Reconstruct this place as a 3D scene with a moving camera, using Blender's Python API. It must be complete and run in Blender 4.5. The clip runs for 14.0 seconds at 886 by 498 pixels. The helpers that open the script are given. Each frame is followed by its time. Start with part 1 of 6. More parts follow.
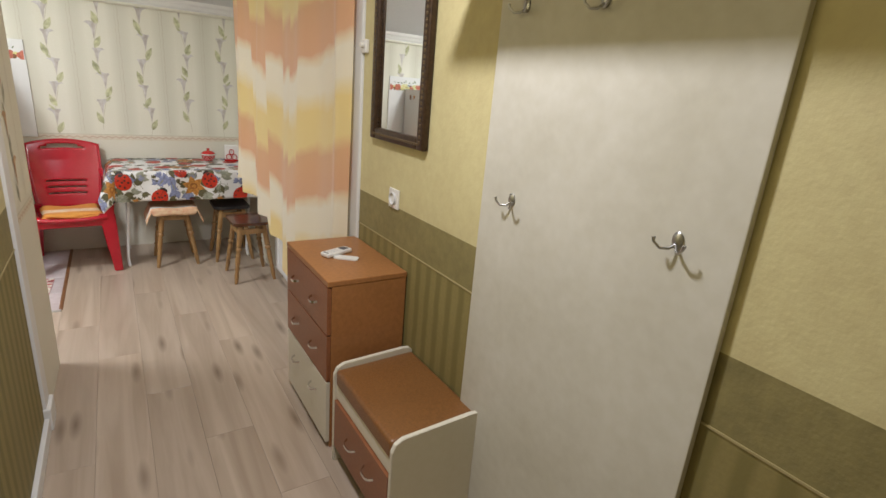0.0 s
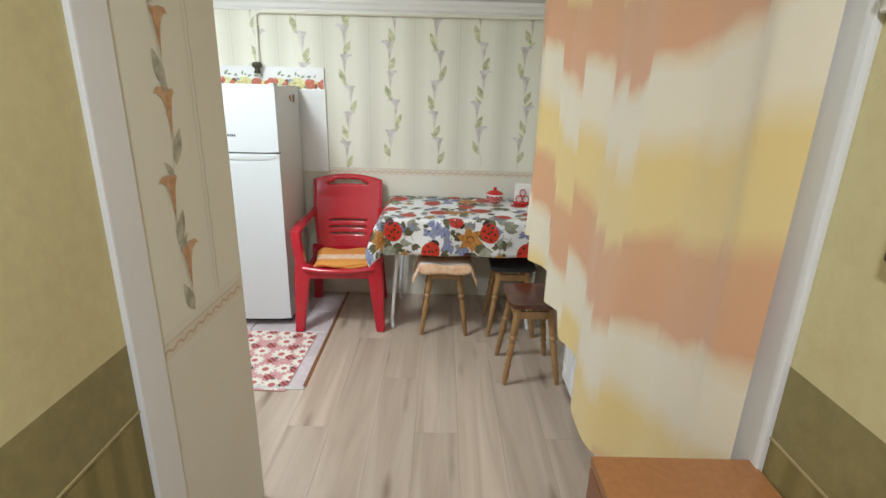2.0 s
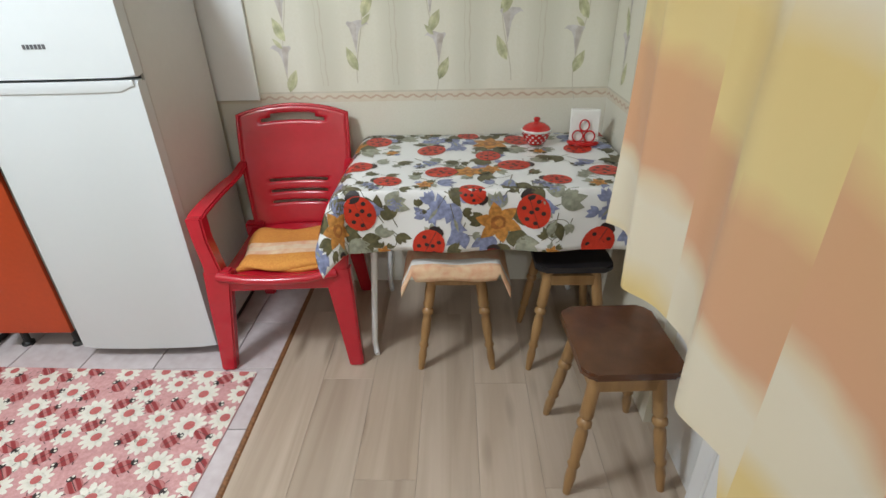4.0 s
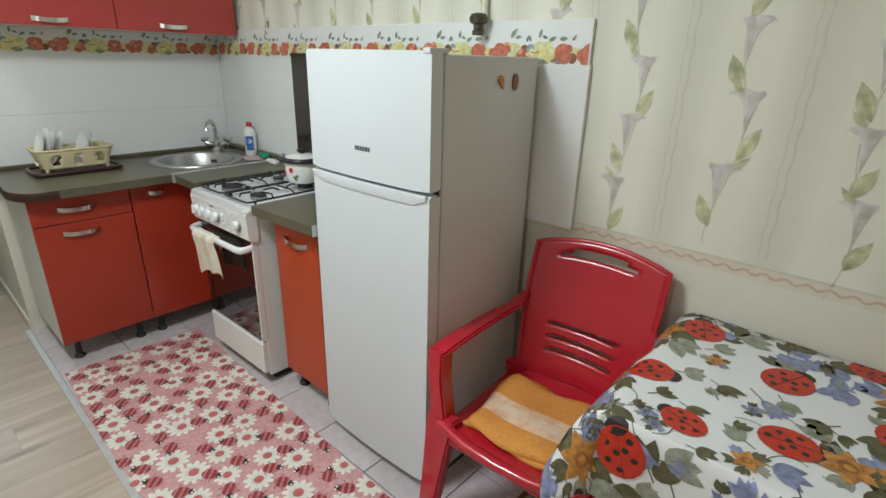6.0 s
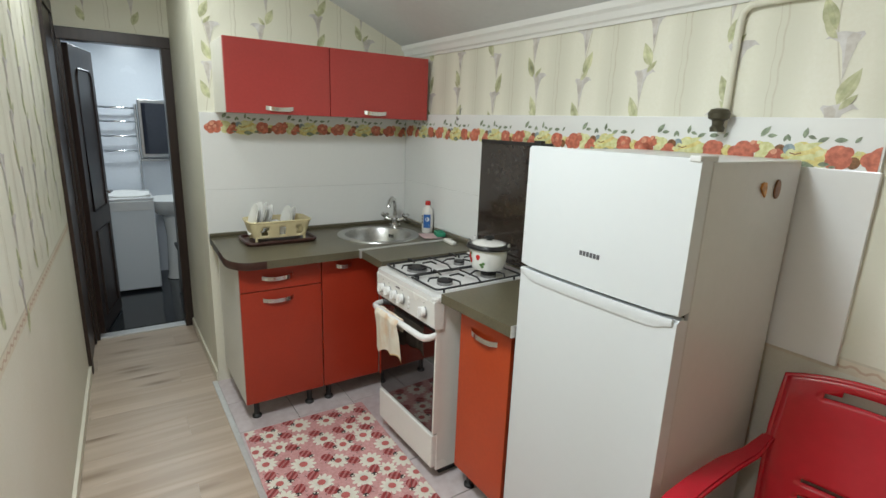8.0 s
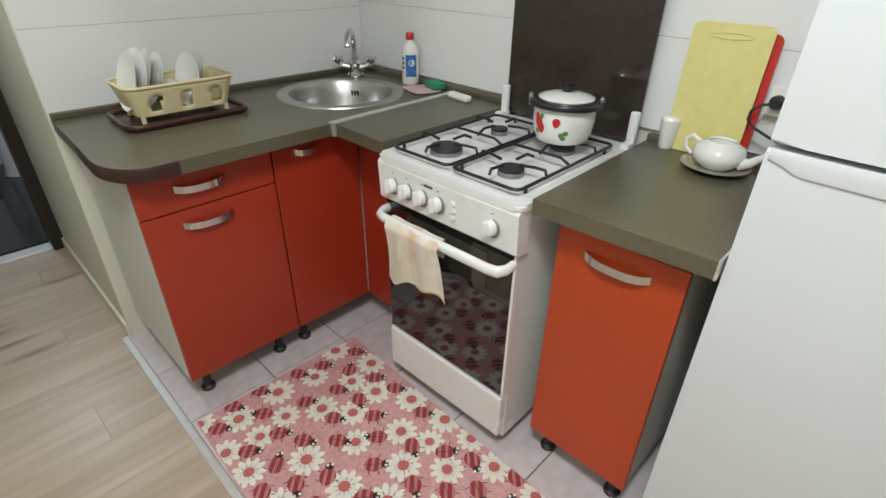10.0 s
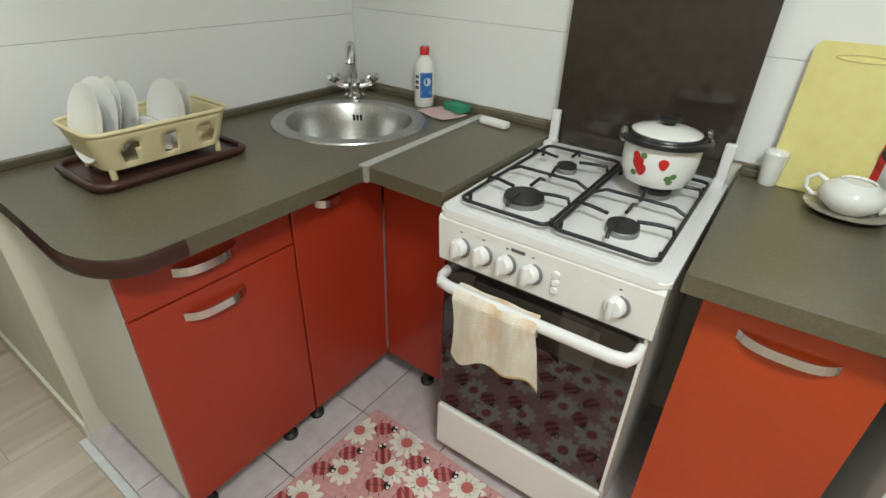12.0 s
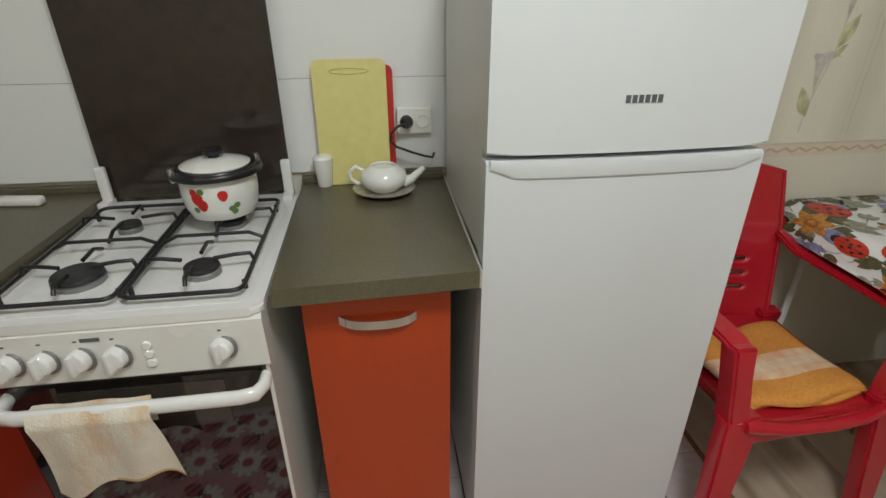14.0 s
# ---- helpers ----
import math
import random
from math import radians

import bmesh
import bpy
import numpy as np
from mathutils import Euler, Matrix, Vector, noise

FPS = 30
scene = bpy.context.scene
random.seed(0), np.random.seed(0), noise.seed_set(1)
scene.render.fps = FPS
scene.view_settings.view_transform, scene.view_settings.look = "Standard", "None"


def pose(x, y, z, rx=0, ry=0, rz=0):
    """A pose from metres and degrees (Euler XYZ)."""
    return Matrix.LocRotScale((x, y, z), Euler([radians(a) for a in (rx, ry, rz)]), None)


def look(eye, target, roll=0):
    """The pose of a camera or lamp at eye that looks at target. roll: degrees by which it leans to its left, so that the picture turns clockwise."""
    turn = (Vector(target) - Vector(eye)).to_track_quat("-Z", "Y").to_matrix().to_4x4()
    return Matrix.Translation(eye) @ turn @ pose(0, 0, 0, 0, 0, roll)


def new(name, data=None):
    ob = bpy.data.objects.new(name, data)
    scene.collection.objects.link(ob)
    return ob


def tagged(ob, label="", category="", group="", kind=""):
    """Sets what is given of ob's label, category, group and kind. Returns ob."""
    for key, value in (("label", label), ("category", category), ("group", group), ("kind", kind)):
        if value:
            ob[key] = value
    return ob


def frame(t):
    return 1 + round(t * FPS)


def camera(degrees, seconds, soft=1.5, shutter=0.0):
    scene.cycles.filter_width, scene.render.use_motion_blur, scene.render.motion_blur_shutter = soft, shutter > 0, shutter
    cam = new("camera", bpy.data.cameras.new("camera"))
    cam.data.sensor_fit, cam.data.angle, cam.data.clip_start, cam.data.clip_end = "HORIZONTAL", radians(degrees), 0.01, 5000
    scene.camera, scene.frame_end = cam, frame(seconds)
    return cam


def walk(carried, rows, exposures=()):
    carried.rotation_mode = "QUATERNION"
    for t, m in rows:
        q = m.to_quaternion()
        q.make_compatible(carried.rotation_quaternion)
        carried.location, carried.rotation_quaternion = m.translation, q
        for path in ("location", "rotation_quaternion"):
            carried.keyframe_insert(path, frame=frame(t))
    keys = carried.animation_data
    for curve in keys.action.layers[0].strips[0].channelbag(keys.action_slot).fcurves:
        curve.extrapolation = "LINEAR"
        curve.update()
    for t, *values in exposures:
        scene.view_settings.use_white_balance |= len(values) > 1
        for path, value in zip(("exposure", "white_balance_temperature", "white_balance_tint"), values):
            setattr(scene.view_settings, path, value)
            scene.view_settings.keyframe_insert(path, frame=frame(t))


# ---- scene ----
cam = camera(82.7, 14.0)
PATH = [
    (0, (2.086, -4.192, 1.469), (3.144, -2.603, 0.872), 4.9),
    (0.5, (2.206, -3.858, 1.502), (2.708, -2.029, 0.868), 2.9),
    (1, (2.258, -3.536, 1.496), (2.579, -1.658, 0.89), 3.2),
    (1.5, (2.289, -3.183, 1.492), (2.489, -1.279, 0.913), 0.4),
    (2, (2.383, -2.826, 1.479), (2.394, -0.923, 0.863), 1.5),
    (4.3, (2.419, -1.365, 1.345), (2.369, 0.368, 0.348), -1.6),
    (4.5, (2.387, -1.293, 1.357), (2.402, 0.433, 0.347), 0.4),
    (5, (2.413, -1.12, 1.376), (2.129, 0.597, 0.391), 1.3),
    (5.5, (2.453, -0.921, 1.412), (1.509, 0.635, 0.581), 2.2),
    (6, (2.378, -0.912, 1.446), (1.14, 0.49, 0.738), 1.6),
    (6.5, (2.334, -0.944, 1.474), (0.919, 0.308, 0.817), 1.2),
    (7, (2.32, -0.964, 1.506), (0.798, 0.2, 0.932), 1.2),
    (7.5, (2.246, -0.99, 1.518), (0.648, 0.111, 1.031), 2.0),
    (7.7, (2.186, -1.019, 1.521), (0.572, 0.062, 1.047), 2.2),
    (9.8, (1.149, -0.845, 1.369), (-0.167, 0.336, 0.436), 1.3),
    (10, (1.079, -0.838, 1.343), (-0.118, 0.398, 0.323), 1.0),
    (10.5, (0.95, -0.782, 1.288), (-0.057, 0.507, 0.137), 0.3),
    (11, (0.837, -0.718, 1.295), (-0.08, 0.592, 0.095), 0.7),
    (11.5, (0.72, -0.747, 1.303), (-0.164, 0.608, 0.126), 2.3),
    (12, (0.593, -0.814, 1.342), (-0.399, 0.59, 0.321), 2.1),
    (12.5, (0.576, -0.846, 1.441), (-0.441, 0.683, 0.649), 1.2),
    (13, (0.642, -0.794, 1.435), (0.078, 1.021, 0.814), 2.1),
    (13.5, (0.695, -0.781, 1.418), (0.66, 1.136, 0.851), 1.0),
    (14, (0.729, -0.776, 1.343), (0.945, 0.998, 0.447), -0.2),
]
walk(cam, [(t, look(eye, target, roll)) for t, eye, target, roll in PATH], ((0.0, 0.14, 6750, 17), (0.5, 0.14, 6600, 16), (1.0, 0.18, 6400, 13), (2.0, 0.23, 6250, 12), (4.5, 0.11, 6300, 12), (5.0, 0.09, 6300, 10), (5.6, -0.06, 6250, 10), (6.5, -0.32, 6450, 8), (7.5, -0.22, 6550, 9), (10.0, -0.06, 6600, 12), (11.5, -0.01, 6650, 10), (12.5, -0.03, 6800, 8), (13.0, -0.2, 6800, 9), (13.5, -0.51, 6800, 10), (14.0, -0.60, 6850, 12)))

# ---- light ----
world = bpy.data.worlds.new("world")
scene.world = world
world.use_nodes = True
world.node_tree.nodes["Background"].inputs[0].default_value = (0.9, 0.95, 1.0, 1)
world.node_tree.nodes["Background"].inputs[1].default_value = 0.05


def area_lamp(name, at, size, watts, colour, spread=180):
    data = bpy.data.lights.new(name, "AREA")
    data.shape, data.size, data.energy, data.color, data.spread = "DISK", size, watts, colour, radians(spread)
    ob = new(name, data)
    ob.matrix_world = pose(*at)
    return ob


area_lamp("kitchen_lamp", (1.03, -0.95, 2.36), 0.46, 34, (0.90, 0.985, 1.03))
area_lamp("hall_lamp", (2.25, -3.1, 2.36), 0.18, 22, (0.93, 0.98, 1.06))
area_lamp("bathroom_lamp", (-2.85, -0.75, 2.15), 0.25, 11, (0.82, 0.94, 1.0))
# added fill light without a fixture, lifts the passage and west wall
area_lamp("passage_fill", (-0.65, -0.92, 2.36), 0.2, 6.5, (0.93, 1.0, 1.0))


# ---- material kit ----
def mat(name, colour, rough=0.5, metal=0.0, grain=0.06, scale=40.0, bump=0.0, bump_scale=None, coat=0.0, vary=0.0, emit=0.0, stain=0.05, spec=0.5, uneven=1.0):
    m = bpy.data.materials.new(name)
    m.use_nodes = True
    nt = m.node_tree
    b = nt.nodes["Principled BSDF"]
    b.inputs["Roughness"].default_value = rough
    b.inputs["Metallic"].default_value = metal
    b.inputs["Coat Weight"].default_value = coat
    b.inputs["Specular IOR Level"].default_value = spec
    tc = nt.nodes.new("ShaderNodeTexCoord")
    n1 = nt.nodes.new("ShaderNodeTexNoise")
    n1.inputs["Scale"].default_value = scale
    n1.inputs["Detail"].default_value = 4
    n2 = nt.nodes.new("ShaderNodeTexNoise")
    n2.inputs["Scale"].default_value = 3.1
    n2.inputs["Detail"].default_value = 3
    nt.links.new(tc.outputs["Object"], n1.inputs["Vector"])
    nt.links.new(tc.outputs["Object"], n2.inputs["Vector"])
    mix = nt.nodes.new("ShaderNodeMixRGB")
    mix.blend_type = "OVERLAY"
    mix.inputs[0].default_value = min(1, grain * 3)
    mix.inputs[1].default_value = (*colour, 1)
    nt.links.new(n1.outputs["Fac"], mix.inputs[2])
    mix2 = nt.nodes.new("ShaderNodeMixRGB")
    mix2.blend_type = "OVERLAY"
    mix2.inputs[0].default_value = min(1, stain * 3)
    nt.links.new(mix.outputs[0], mix2.inputs[1])
    nt.links.new(n2.outputs["Fac"], mix2.inputs[2])
    out = mix2.outputs[0]
    if vary:
        info = nt.nodes.new("ShaderNodeObjectInfo")
        hsv = nt.nodes.new("ShaderNodeHueSaturation")
        mr = nt.nodes.new("ShaderNodeMapRange")
        mr.inputs["To Min"].default_value, mr.inputs["To Max"].default_value = 1 - vary, 1 + vary
        nt.links.new(info.outputs["Random"], mr.inputs["Value"])
        nt.links.new(mr.outputs[0], hsv.inputs["Value"])
        nt.links.new(out, hsv.inputs["Color"])
        out = hsv.outputs[0]
    nt.links.new(out, b.inputs["Base Color"])
    rr = nt.nodes.new("ShaderNodeMapRange")
    rr.inputs["To Min"].default_value, rr.inputs["To Max"].default_value = rough * (1 - 0.2 * uneven), min(1, rough * (1 + 0.25 * uneven))
    nt.links.new(n2.outputs["Fac"], rr.inputs["Value"])
    nt.links.new(rr.outputs[0], b.inputs["Roughness"])
    if bump:
        n3 = nt.nodes.new("ShaderNodeTexNoise")
        n3.inputs["Scale"].default_value = bump_scale or scale
        n3.inputs["Detail"].default_value = 3
        nt.links.new(tc.outputs["Object"], n3.inputs["Vector"])
        bp = nt.nodes.new("ShaderNodeBump")
        bp.inputs["Strength"].default_value = bump
        bp.inputs["Distance"].default_value = 0.004
        nt.links.new(n3.outputs["Fac"], bp.inputs["Height"])
        nt.links.new(bp.outputs[0], b.inputs["Normal"])
    if emit:
        b.inputs["Emission Color"].default_value = (*colour, 1)
        b.inputs["Emission Strength"].default_value = emit
    return m


def base_of(m):
    nt = m.node_tree
    return nt, nt.nodes["Principled BSDF"]


def wood(name, light, dark, rough=0.45, stretch=(14, 1.2, 14), vary=0.12, knots=0.0, coat=0.0):
    """Grain runs along the object's y."""
    m = bpy.data.materials.new(name)
    m.use_nodes = True
    nt, b = base_of(m)
    tc = nt.nodes.new("ShaderNodeTexCoord")
    info = nt.nodes.new("ShaderNodeObjectInfo")
    add = nt.nodes.new("ShaderNodeVectorMath")
    sc = nt.nodes.new("ShaderNodeVectorMath")
    sc.operation = "SCALE"
    sc.inputs[0].default_value = (7.3, 3.1, 1.7)
    nt.links.new(info.outputs["Random"], sc.inputs["Scale"])
    nt.links.new(tc.outputs["Object"], add.inputs[0])
    nt.links.new(sc.outputs[0], add.inputs[1])
    mp = nt.nodes.new("ShaderNodeMapping")
    mp.inputs["Scale"].default_value = stretch
    nt.links.new(add.outputs[0], mp.inputs["Vector"])
    n = nt.nodes.new("ShaderNodeTexNoise")
    n.inputs["Scale"].default_value, n.inputs["Detail"].default_value, n.inputs["Distortion"].default_value = 1.0, 6, 0.8
    nt.links.new(mp.outputs[0], n.inputs["Vector"])
    ramp = nt.nodes.new("ShaderNodeValToRGB")
    ramp.color_ramp.elements[0].position, ramp.color_ramp.elements[1].position = 0.3, 0.68
    ramp.color_ramp.elements[0].color, ramp.color_ramp.elements[1].color = (*dark, 1), (*light, 1)
    nt.links.new(n.outputs["Fac"], ramp.inputs[0])
    out = ramp.outputs[0]
    if knots:
        mp2 = nt.nodes.new("ShaderNodeMapping")
        mp2.inputs["Scale"].default_value = (10.0, 2.1, 1)
        nt.links.new(add.outputs[0], mp2.inputs["Vector"])
        v = nt.nodes.new("ShaderNodeTexVoronoi")
        v.inputs["Scale"].default_value = 1.0
        nt.links.new(mp2.outputs[0], v.inputs["Vector"])
        kr = nt.nodes.new("ShaderNodeMapRange")
        kr.inputs["From Min"].default_value, kr.inputs["From Max"].default_value = 0.02, 0.26
        kr.inputs["To Min"].default_value, kr.inputs["To Max"].default_value = knots, 0.0
        nt.links.new(v.outputs["Distance"], kr.inputs["Value"])
        mx = nt.nodes.new("ShaderNodeMixRGB")
        mx.inputs[2].default_value = (dark[0] * 0.45, dark[1] * 0.4, dark[2] * 0.35, 1)
        nt.links.new(kr.outputs[0], mx.inputs[0])
        nt.links.new(out, mx.inputs[1])
        out = mx.outputs[0]
    hsv = nt.nodes.new("ShaderNodeHueSaturation")
    mr = nt.nodes.new("ShaderNodeMapRange")
    mr.inputs["To Min"].default_value, mr.inputs["To Max"].default_value = 1 - vary, 1 + vary
    nt.links.new(info.outputs["Random"], mr.inputs["Value"])
    nt.links.new(mr.outputs[0], hsv.inputs["Value"])
    nt.links.new(out, hsv.inputs["Color"])
    nt.links.new(hsv.outputs[0], b.inputs["Base Color"])
    b.inputs["Roughness"].default_value = rough
    b.inputs["Coat Weight"].default_value = coat
    bp = nt.nodes.new("ShaderNodeBump")
    bp.inputs["Strength"].default_value, bp.inputs["Distance"].default_value = 0.12, 0.002
    nt.links.new(n.outputs["Fac"], bp.inputs["Height"])
    nt.links.new(bp.outputs[0], b.inputs["Normal"])
    return m


def stripes(name, base, line, scale, axis="X", width=0.25, rough=0.7, wobble=1.5, bump=0.1, soft=0.15, phase=0.0):
    """Vertical stripes across an object axis, on plaster or paper."""
    m = mat(name, base, rough, grain=0.05, scale=90, bump=bump, bump_scale=160, stain=0.06)
    nt, b = base_of(m)
    src = b.inputs["Base Color"].links[0].from_socket
    tc = nt.nodes.new("ShaderNodeTexCoord")
    w = nt.nodes.new("ShaderNodeTexWave")
    w.bands_direction = axis
    w.inputs["Scale"].default_value = scale
    w.inputs["Distortion"].default_value = wobble
    w.inputs["Detail"].default_value = 2
    w.inputs["Detail Scale"].default_value = 3
    w.inputs["Phase Offset"].default_value = phase
    nt.links.new(tc.outputs["Object"], w.inputs["Vector"])
    r = nt.nodes.new("ShaderNodeMapRange")
    r.inputs["From Min"].default_value, r.inputs["From Max"].default_value = 1 - width - soft, 1 - width + soft
    nt.links.new(w.outputs["Fac"], r.inputs["Value"])
    mx = nt.nodes.new("ShaderNodeMixRGB")
    mx.inputs[2].default_value = (*line, 1)
    nt.links.new(r.outputs[0], mx.inputs[0])
    nt.links.new(src, mx.inputs[1])
    nt.links.new(mx.outputs[0], b.inputs["Base Color"])
    return m


def towel_material():
    """Cream cotton with soft, streaky ochre stains."""
    m = mat("towel_cream", (0.76, 0.71, 0.60), 0.92, grain=0.12, scale=14, bump=0.7, bump_scale=240, stain=0.12)
    nt, b = base_of(m)
    src = b.inputs["Base Color"].links[0].from_socket
    tc = nt.nodes.new("ShaderNodeTexCoord")
    mp = nt.nodes.new("ShaderNodeMapping")
    mp.inputs["Scale"].default_value = (22, 4, 7)
    mp.inputs["Location"].default_value = (1.3, 0, 0.6)
    nt.links.new(tc.outputs["Object"], mp.inputs["Vector"])
    n = nt.nodes.new("ShaderNodeTexNoise")
    n.inputs["Scale"].default_value, n.inputs["Detail"].default_value = 1.0, 3
    nt.links.new(mp.outputs[0], n.inputs["Vector"])
    r = nt.nodes.new("ShaderNodeMapRange")
    r.inputs["From Min"].default_value, r.inputs["From Max"].default_value, r.inputs["To Max"].default_value = 0.47, 0.72, 0.7
    nt.links.new(n.outputs["Fac"], r.inputs["Value"])
    mx = nt.nodes.new("ShaderNodeMixRGB")
    mx.inputs[2].default_value = (0.62, 0.36, 0.16, 1)
    nt.links.new(r.outputs[0], mx.inputs[0])
    nt.links.new(src, mx.inputs[1])
    nt.links.new(mx.outputs[0], b.inputs["Base Color"])
    return m


M_PAPER = mat("wallpaper_cream", (0.78, 0.765, 0.65), 0.62, grain=0.05, scale=220, bump=0.25, bump_scale=300, stain=0.05)
M_PAPER_N = stripes("wallpaper_striped", (0.79, 0.775, 0.665), (0.69, 0.68, 0.57), 1.0741, "X", 0.30, 0.62, wobble=0.0, soft=0.30, phase=0.150)
M_PAPER_LOW = mat("wallpaper_plain", (0.75, 0.725, 0.62), 0.7, grain=0.05, scale=160, bump=0.2, bump_scale=220)
M_PAPERLINE = mat("paper_line", (0.63, 0.60, 0.49), 0.7)
M_PAPEREDGE = mat("paper_border", (0.60, 0.46, 0.34), 0.7)
M_MOULD = mat("dado_line", (0.40, 0.33, 0.16), 0.6)
M_LEAF = mat("print_leaf", (0.54, 0.545, 0.345), 0.62, grain=0.35, scale=30)
M_LEAF2 = mat("print_leaf_dark", (0.46, 0.45, 0.34), 0.62, grain=0.35, scale=30)
M_CALLA = mat("print_calla", (0.625, 0.60, 0.575), 0.62, grain=0.25, scale=30)
M_CALLA_OR = mat("print_calla_orange", (0.60, 0.38, 0.22), 0.62, grain=0.2, scale=50)
M_YELLOW = mat("hall_plaster_yellow", (0.60, 0.53, 0.28), 0.62, grain=0.05, scale=30, bump=0.2, bump_scale=90, stain=0.05)
M_DADO = mat("dado_olive", (0.25, 0.21, 0.085), 0.62, grain=0.1, scale=30, bump=0.2, bump_scale=120, stain=0.1)
M_DADO_S = stripes("dado_stripes", (0.27, 0.22, 0.08), (0.20, 0.165, 0.055), 4.2, "Y", 0.45, wobble=0.6, soft=0.3)
M_WHITE = mat("white_paint", (0.78, 0.79, 0.785), 0.45, grain=0.03, bump=0.05)
M_CEIL = mat("ceiling_white", (0.66, 0.67, 0.68), 0.8, grain=0.03, bump=0.1, bump_scale=120)
M_CORNICE = mat("cornice_white", (0.82, 0.82, 0.80), 0.6, grain=0.03)
M_PANEL = mat("splash_panel_white", (0.80, 0.81, 0.80), 0.22, grain=0.02, stain=0.02, coat=0.2)
M_FLOOR = wood("laminate_oak", (0.545, 0.445, 0.350), (0.395, 0.305, 0.225), 0.34, (13, 0.8, 1), 0.07, 0.85)
M_SEAM = mat("floor_base", (0.12, 0.10, 0.08), 0.8)
M_TILE = mat("floor_tile_lilac", (0.60, 0.53, 0.53), 0.35, grain=0.08, scale=25, vary=0.05, stain=0.1)
M_STRIP = mat("aluminium_strip", (0.68, 0.68, 0.66), 0.45, metal=0.7, grain=0.1)
M_FRIDGE = mat("fridge_enamel", (0.66, 0.69, 0.705), 0.36, grain=0.008, stain=0.0, uneven=0.0)
M_FRSIDE = mat("fridge_side", (0.66, 0.665, 0.655), 0.30, grain=0.02, bump=0.04, bump_scale=420, stain=0.02, uneven=0.2)
M_DARKGAP = mat("rubber_dark", (0.03, 0.03, 0.035), 0.6)
M_ENAMEL = mat("stove_enamel", (0.78, 0.78, 0.77), 0.16, grain=0.015, stain=0.03, coat=0.4)
M_ENAMEL_W = mat("stove_body", (0.77, 0.77, 0.74), 0.25, grain=0.02, stain=0.03, coat=0.2)
M_BLACK = mat("black_enamel", (0.014, 0.014, 0.016), 0.32, grain=0.2)
M_BURNER = mat("burner_cap", (0.02, 0.02, 0.022), 0.5, grain=0.3, scale=80)
M_ALU = mat("burner_ring", (0.30, 0.30, 0.30), 0.4, metal=0.8)
M_LIDGLASS = mat("stove_lid_brown", (0.035, 0.025, 0.02), 0.12, grain=0.1, coat=0.4)
M_OVEN = mat("oven_glass", (0.010, 0.008, 0.008), 0.05, grain=0.0, stain=0.0, coat=0.8)
M_OVENIN = mat("oven_window", (0.05, 0.042, 0.035), 0.06, grain=0.0, stain=0.0, coat=0.8)
M_RED = mat("cabinet_red", (0.365, 0.034, 0.013), 0.34, grain=0.03, scale=70, stain=0.06, coat=0.1)
M_ORANGE = mat("cabinet_orange_red", (0.46, 0.056, 0.010), 0.34, grain=0.03, scale=70, stain=0.06, coat=0.1)
M_REDUP = mat("upper_cabinet_red", (0.46, 0.055, 0.050), 0.32, grain=0.03, scale=70, stain=0.05, coat=0.1)
M_CARC = mat("carcass_white", (0.70, 0.69, 0.64), 0.45, grain=0.03)
M_COUNTER = mat("counter_grey_brown", (0.108, 0.095, 0.060), 0.32, grain=0.12, scale=160, stain=0.10)
M_CHROME = mat("chrome", (0.72, 0.72, 0.72), 0.16, metal=1.0, grain=0.02, stain=0.02)
M_STEEL = mat("brushed_steel", (0.46, 0.46, 0.45), 0.30, metal=1.0, grain=0.1, scale=120)
M_FOOT = mat("black_plastic", (0.02, 0.02, 0.02), 0.5)
M_REDPLAST = mat("chair_red_plastic", (0.49, 0.013, 0.028), 0.2, grain=0.03, stain=0.04, coat=0.4)
M_ORTOWEL = mat("towel_orange", (0.72, 0.30, 0.06), 0.9, grain=0.15, scale=160, bump=0.6, bump_scale=260)
M_PEACH = mat("towel_peach", (0.80, 0.52, 0.33), 0.9, grain=0.2, scale=30, bump=0.6, bump_scale=260)
M_CLOTH = mat("oilcloth_white", (0.83, 0.835, 0.83), 0.35, grain=0.02, stain=0.02)
M_CLOTHB = mat("oilcloth_back", (0.58, 0.57, 0.53), 0.7)
M_LBRED = mat("print_red", (0.55, 0.035, 0.014), 0.35, grain=0.12, scale=60)
M_BLK = mat("print_black", (0.03, 0.02, 0.02), 0.4)
M_FLO = mat("print_flower_orange", (0.52, 0.23, 0.05), 0.4, grain=0.4, scale=60)
M_FLO2 = mat("print_flower_deep", (0.34, 0.12, 0.03), 0.4, grain=0.4, scale=60)
M_BLUE = mat("print_blue", (0.24, 0.27, 0.43), 0.4, grain=0.3, scale=60)
M_OLIV = mat("print_olive", (0.115, 0.105, 0.05), 0.4, grain=0.3, scale=50)
M_SAGE = mat("print_sage", (0.30, 0.31, 0.24), 0.4, grain=0.3, scale=50)
M_STOOL = wood("stool_beech", (0.40, 0.24, 0.10), (0.27, 0.145, 0.055), 0.35, (25, 3, 3), 0.1)
M_STOOLTOP = mat("stool_top_brown", (0.115, 0.042, 0.016), 0.25, grain=0.15, scale=14, stain=0.15, coat=0.3)
M_STOOLDK = mat("stool_cover_black", (0.02, 0.018, 0.02), 0.45, grain=0.1)
M_TABLE = mat("table_board", (0.22, 0.15, 0.09), 0.5, grain=0.15)
M_CREAM = mat("plastic_cream", (0.66, 0.57, 0.34), 0.4, grain=0.03)
M_BROWNP = mat("plastic_brown", (0.045, 0.016, 0.012), 0.3)
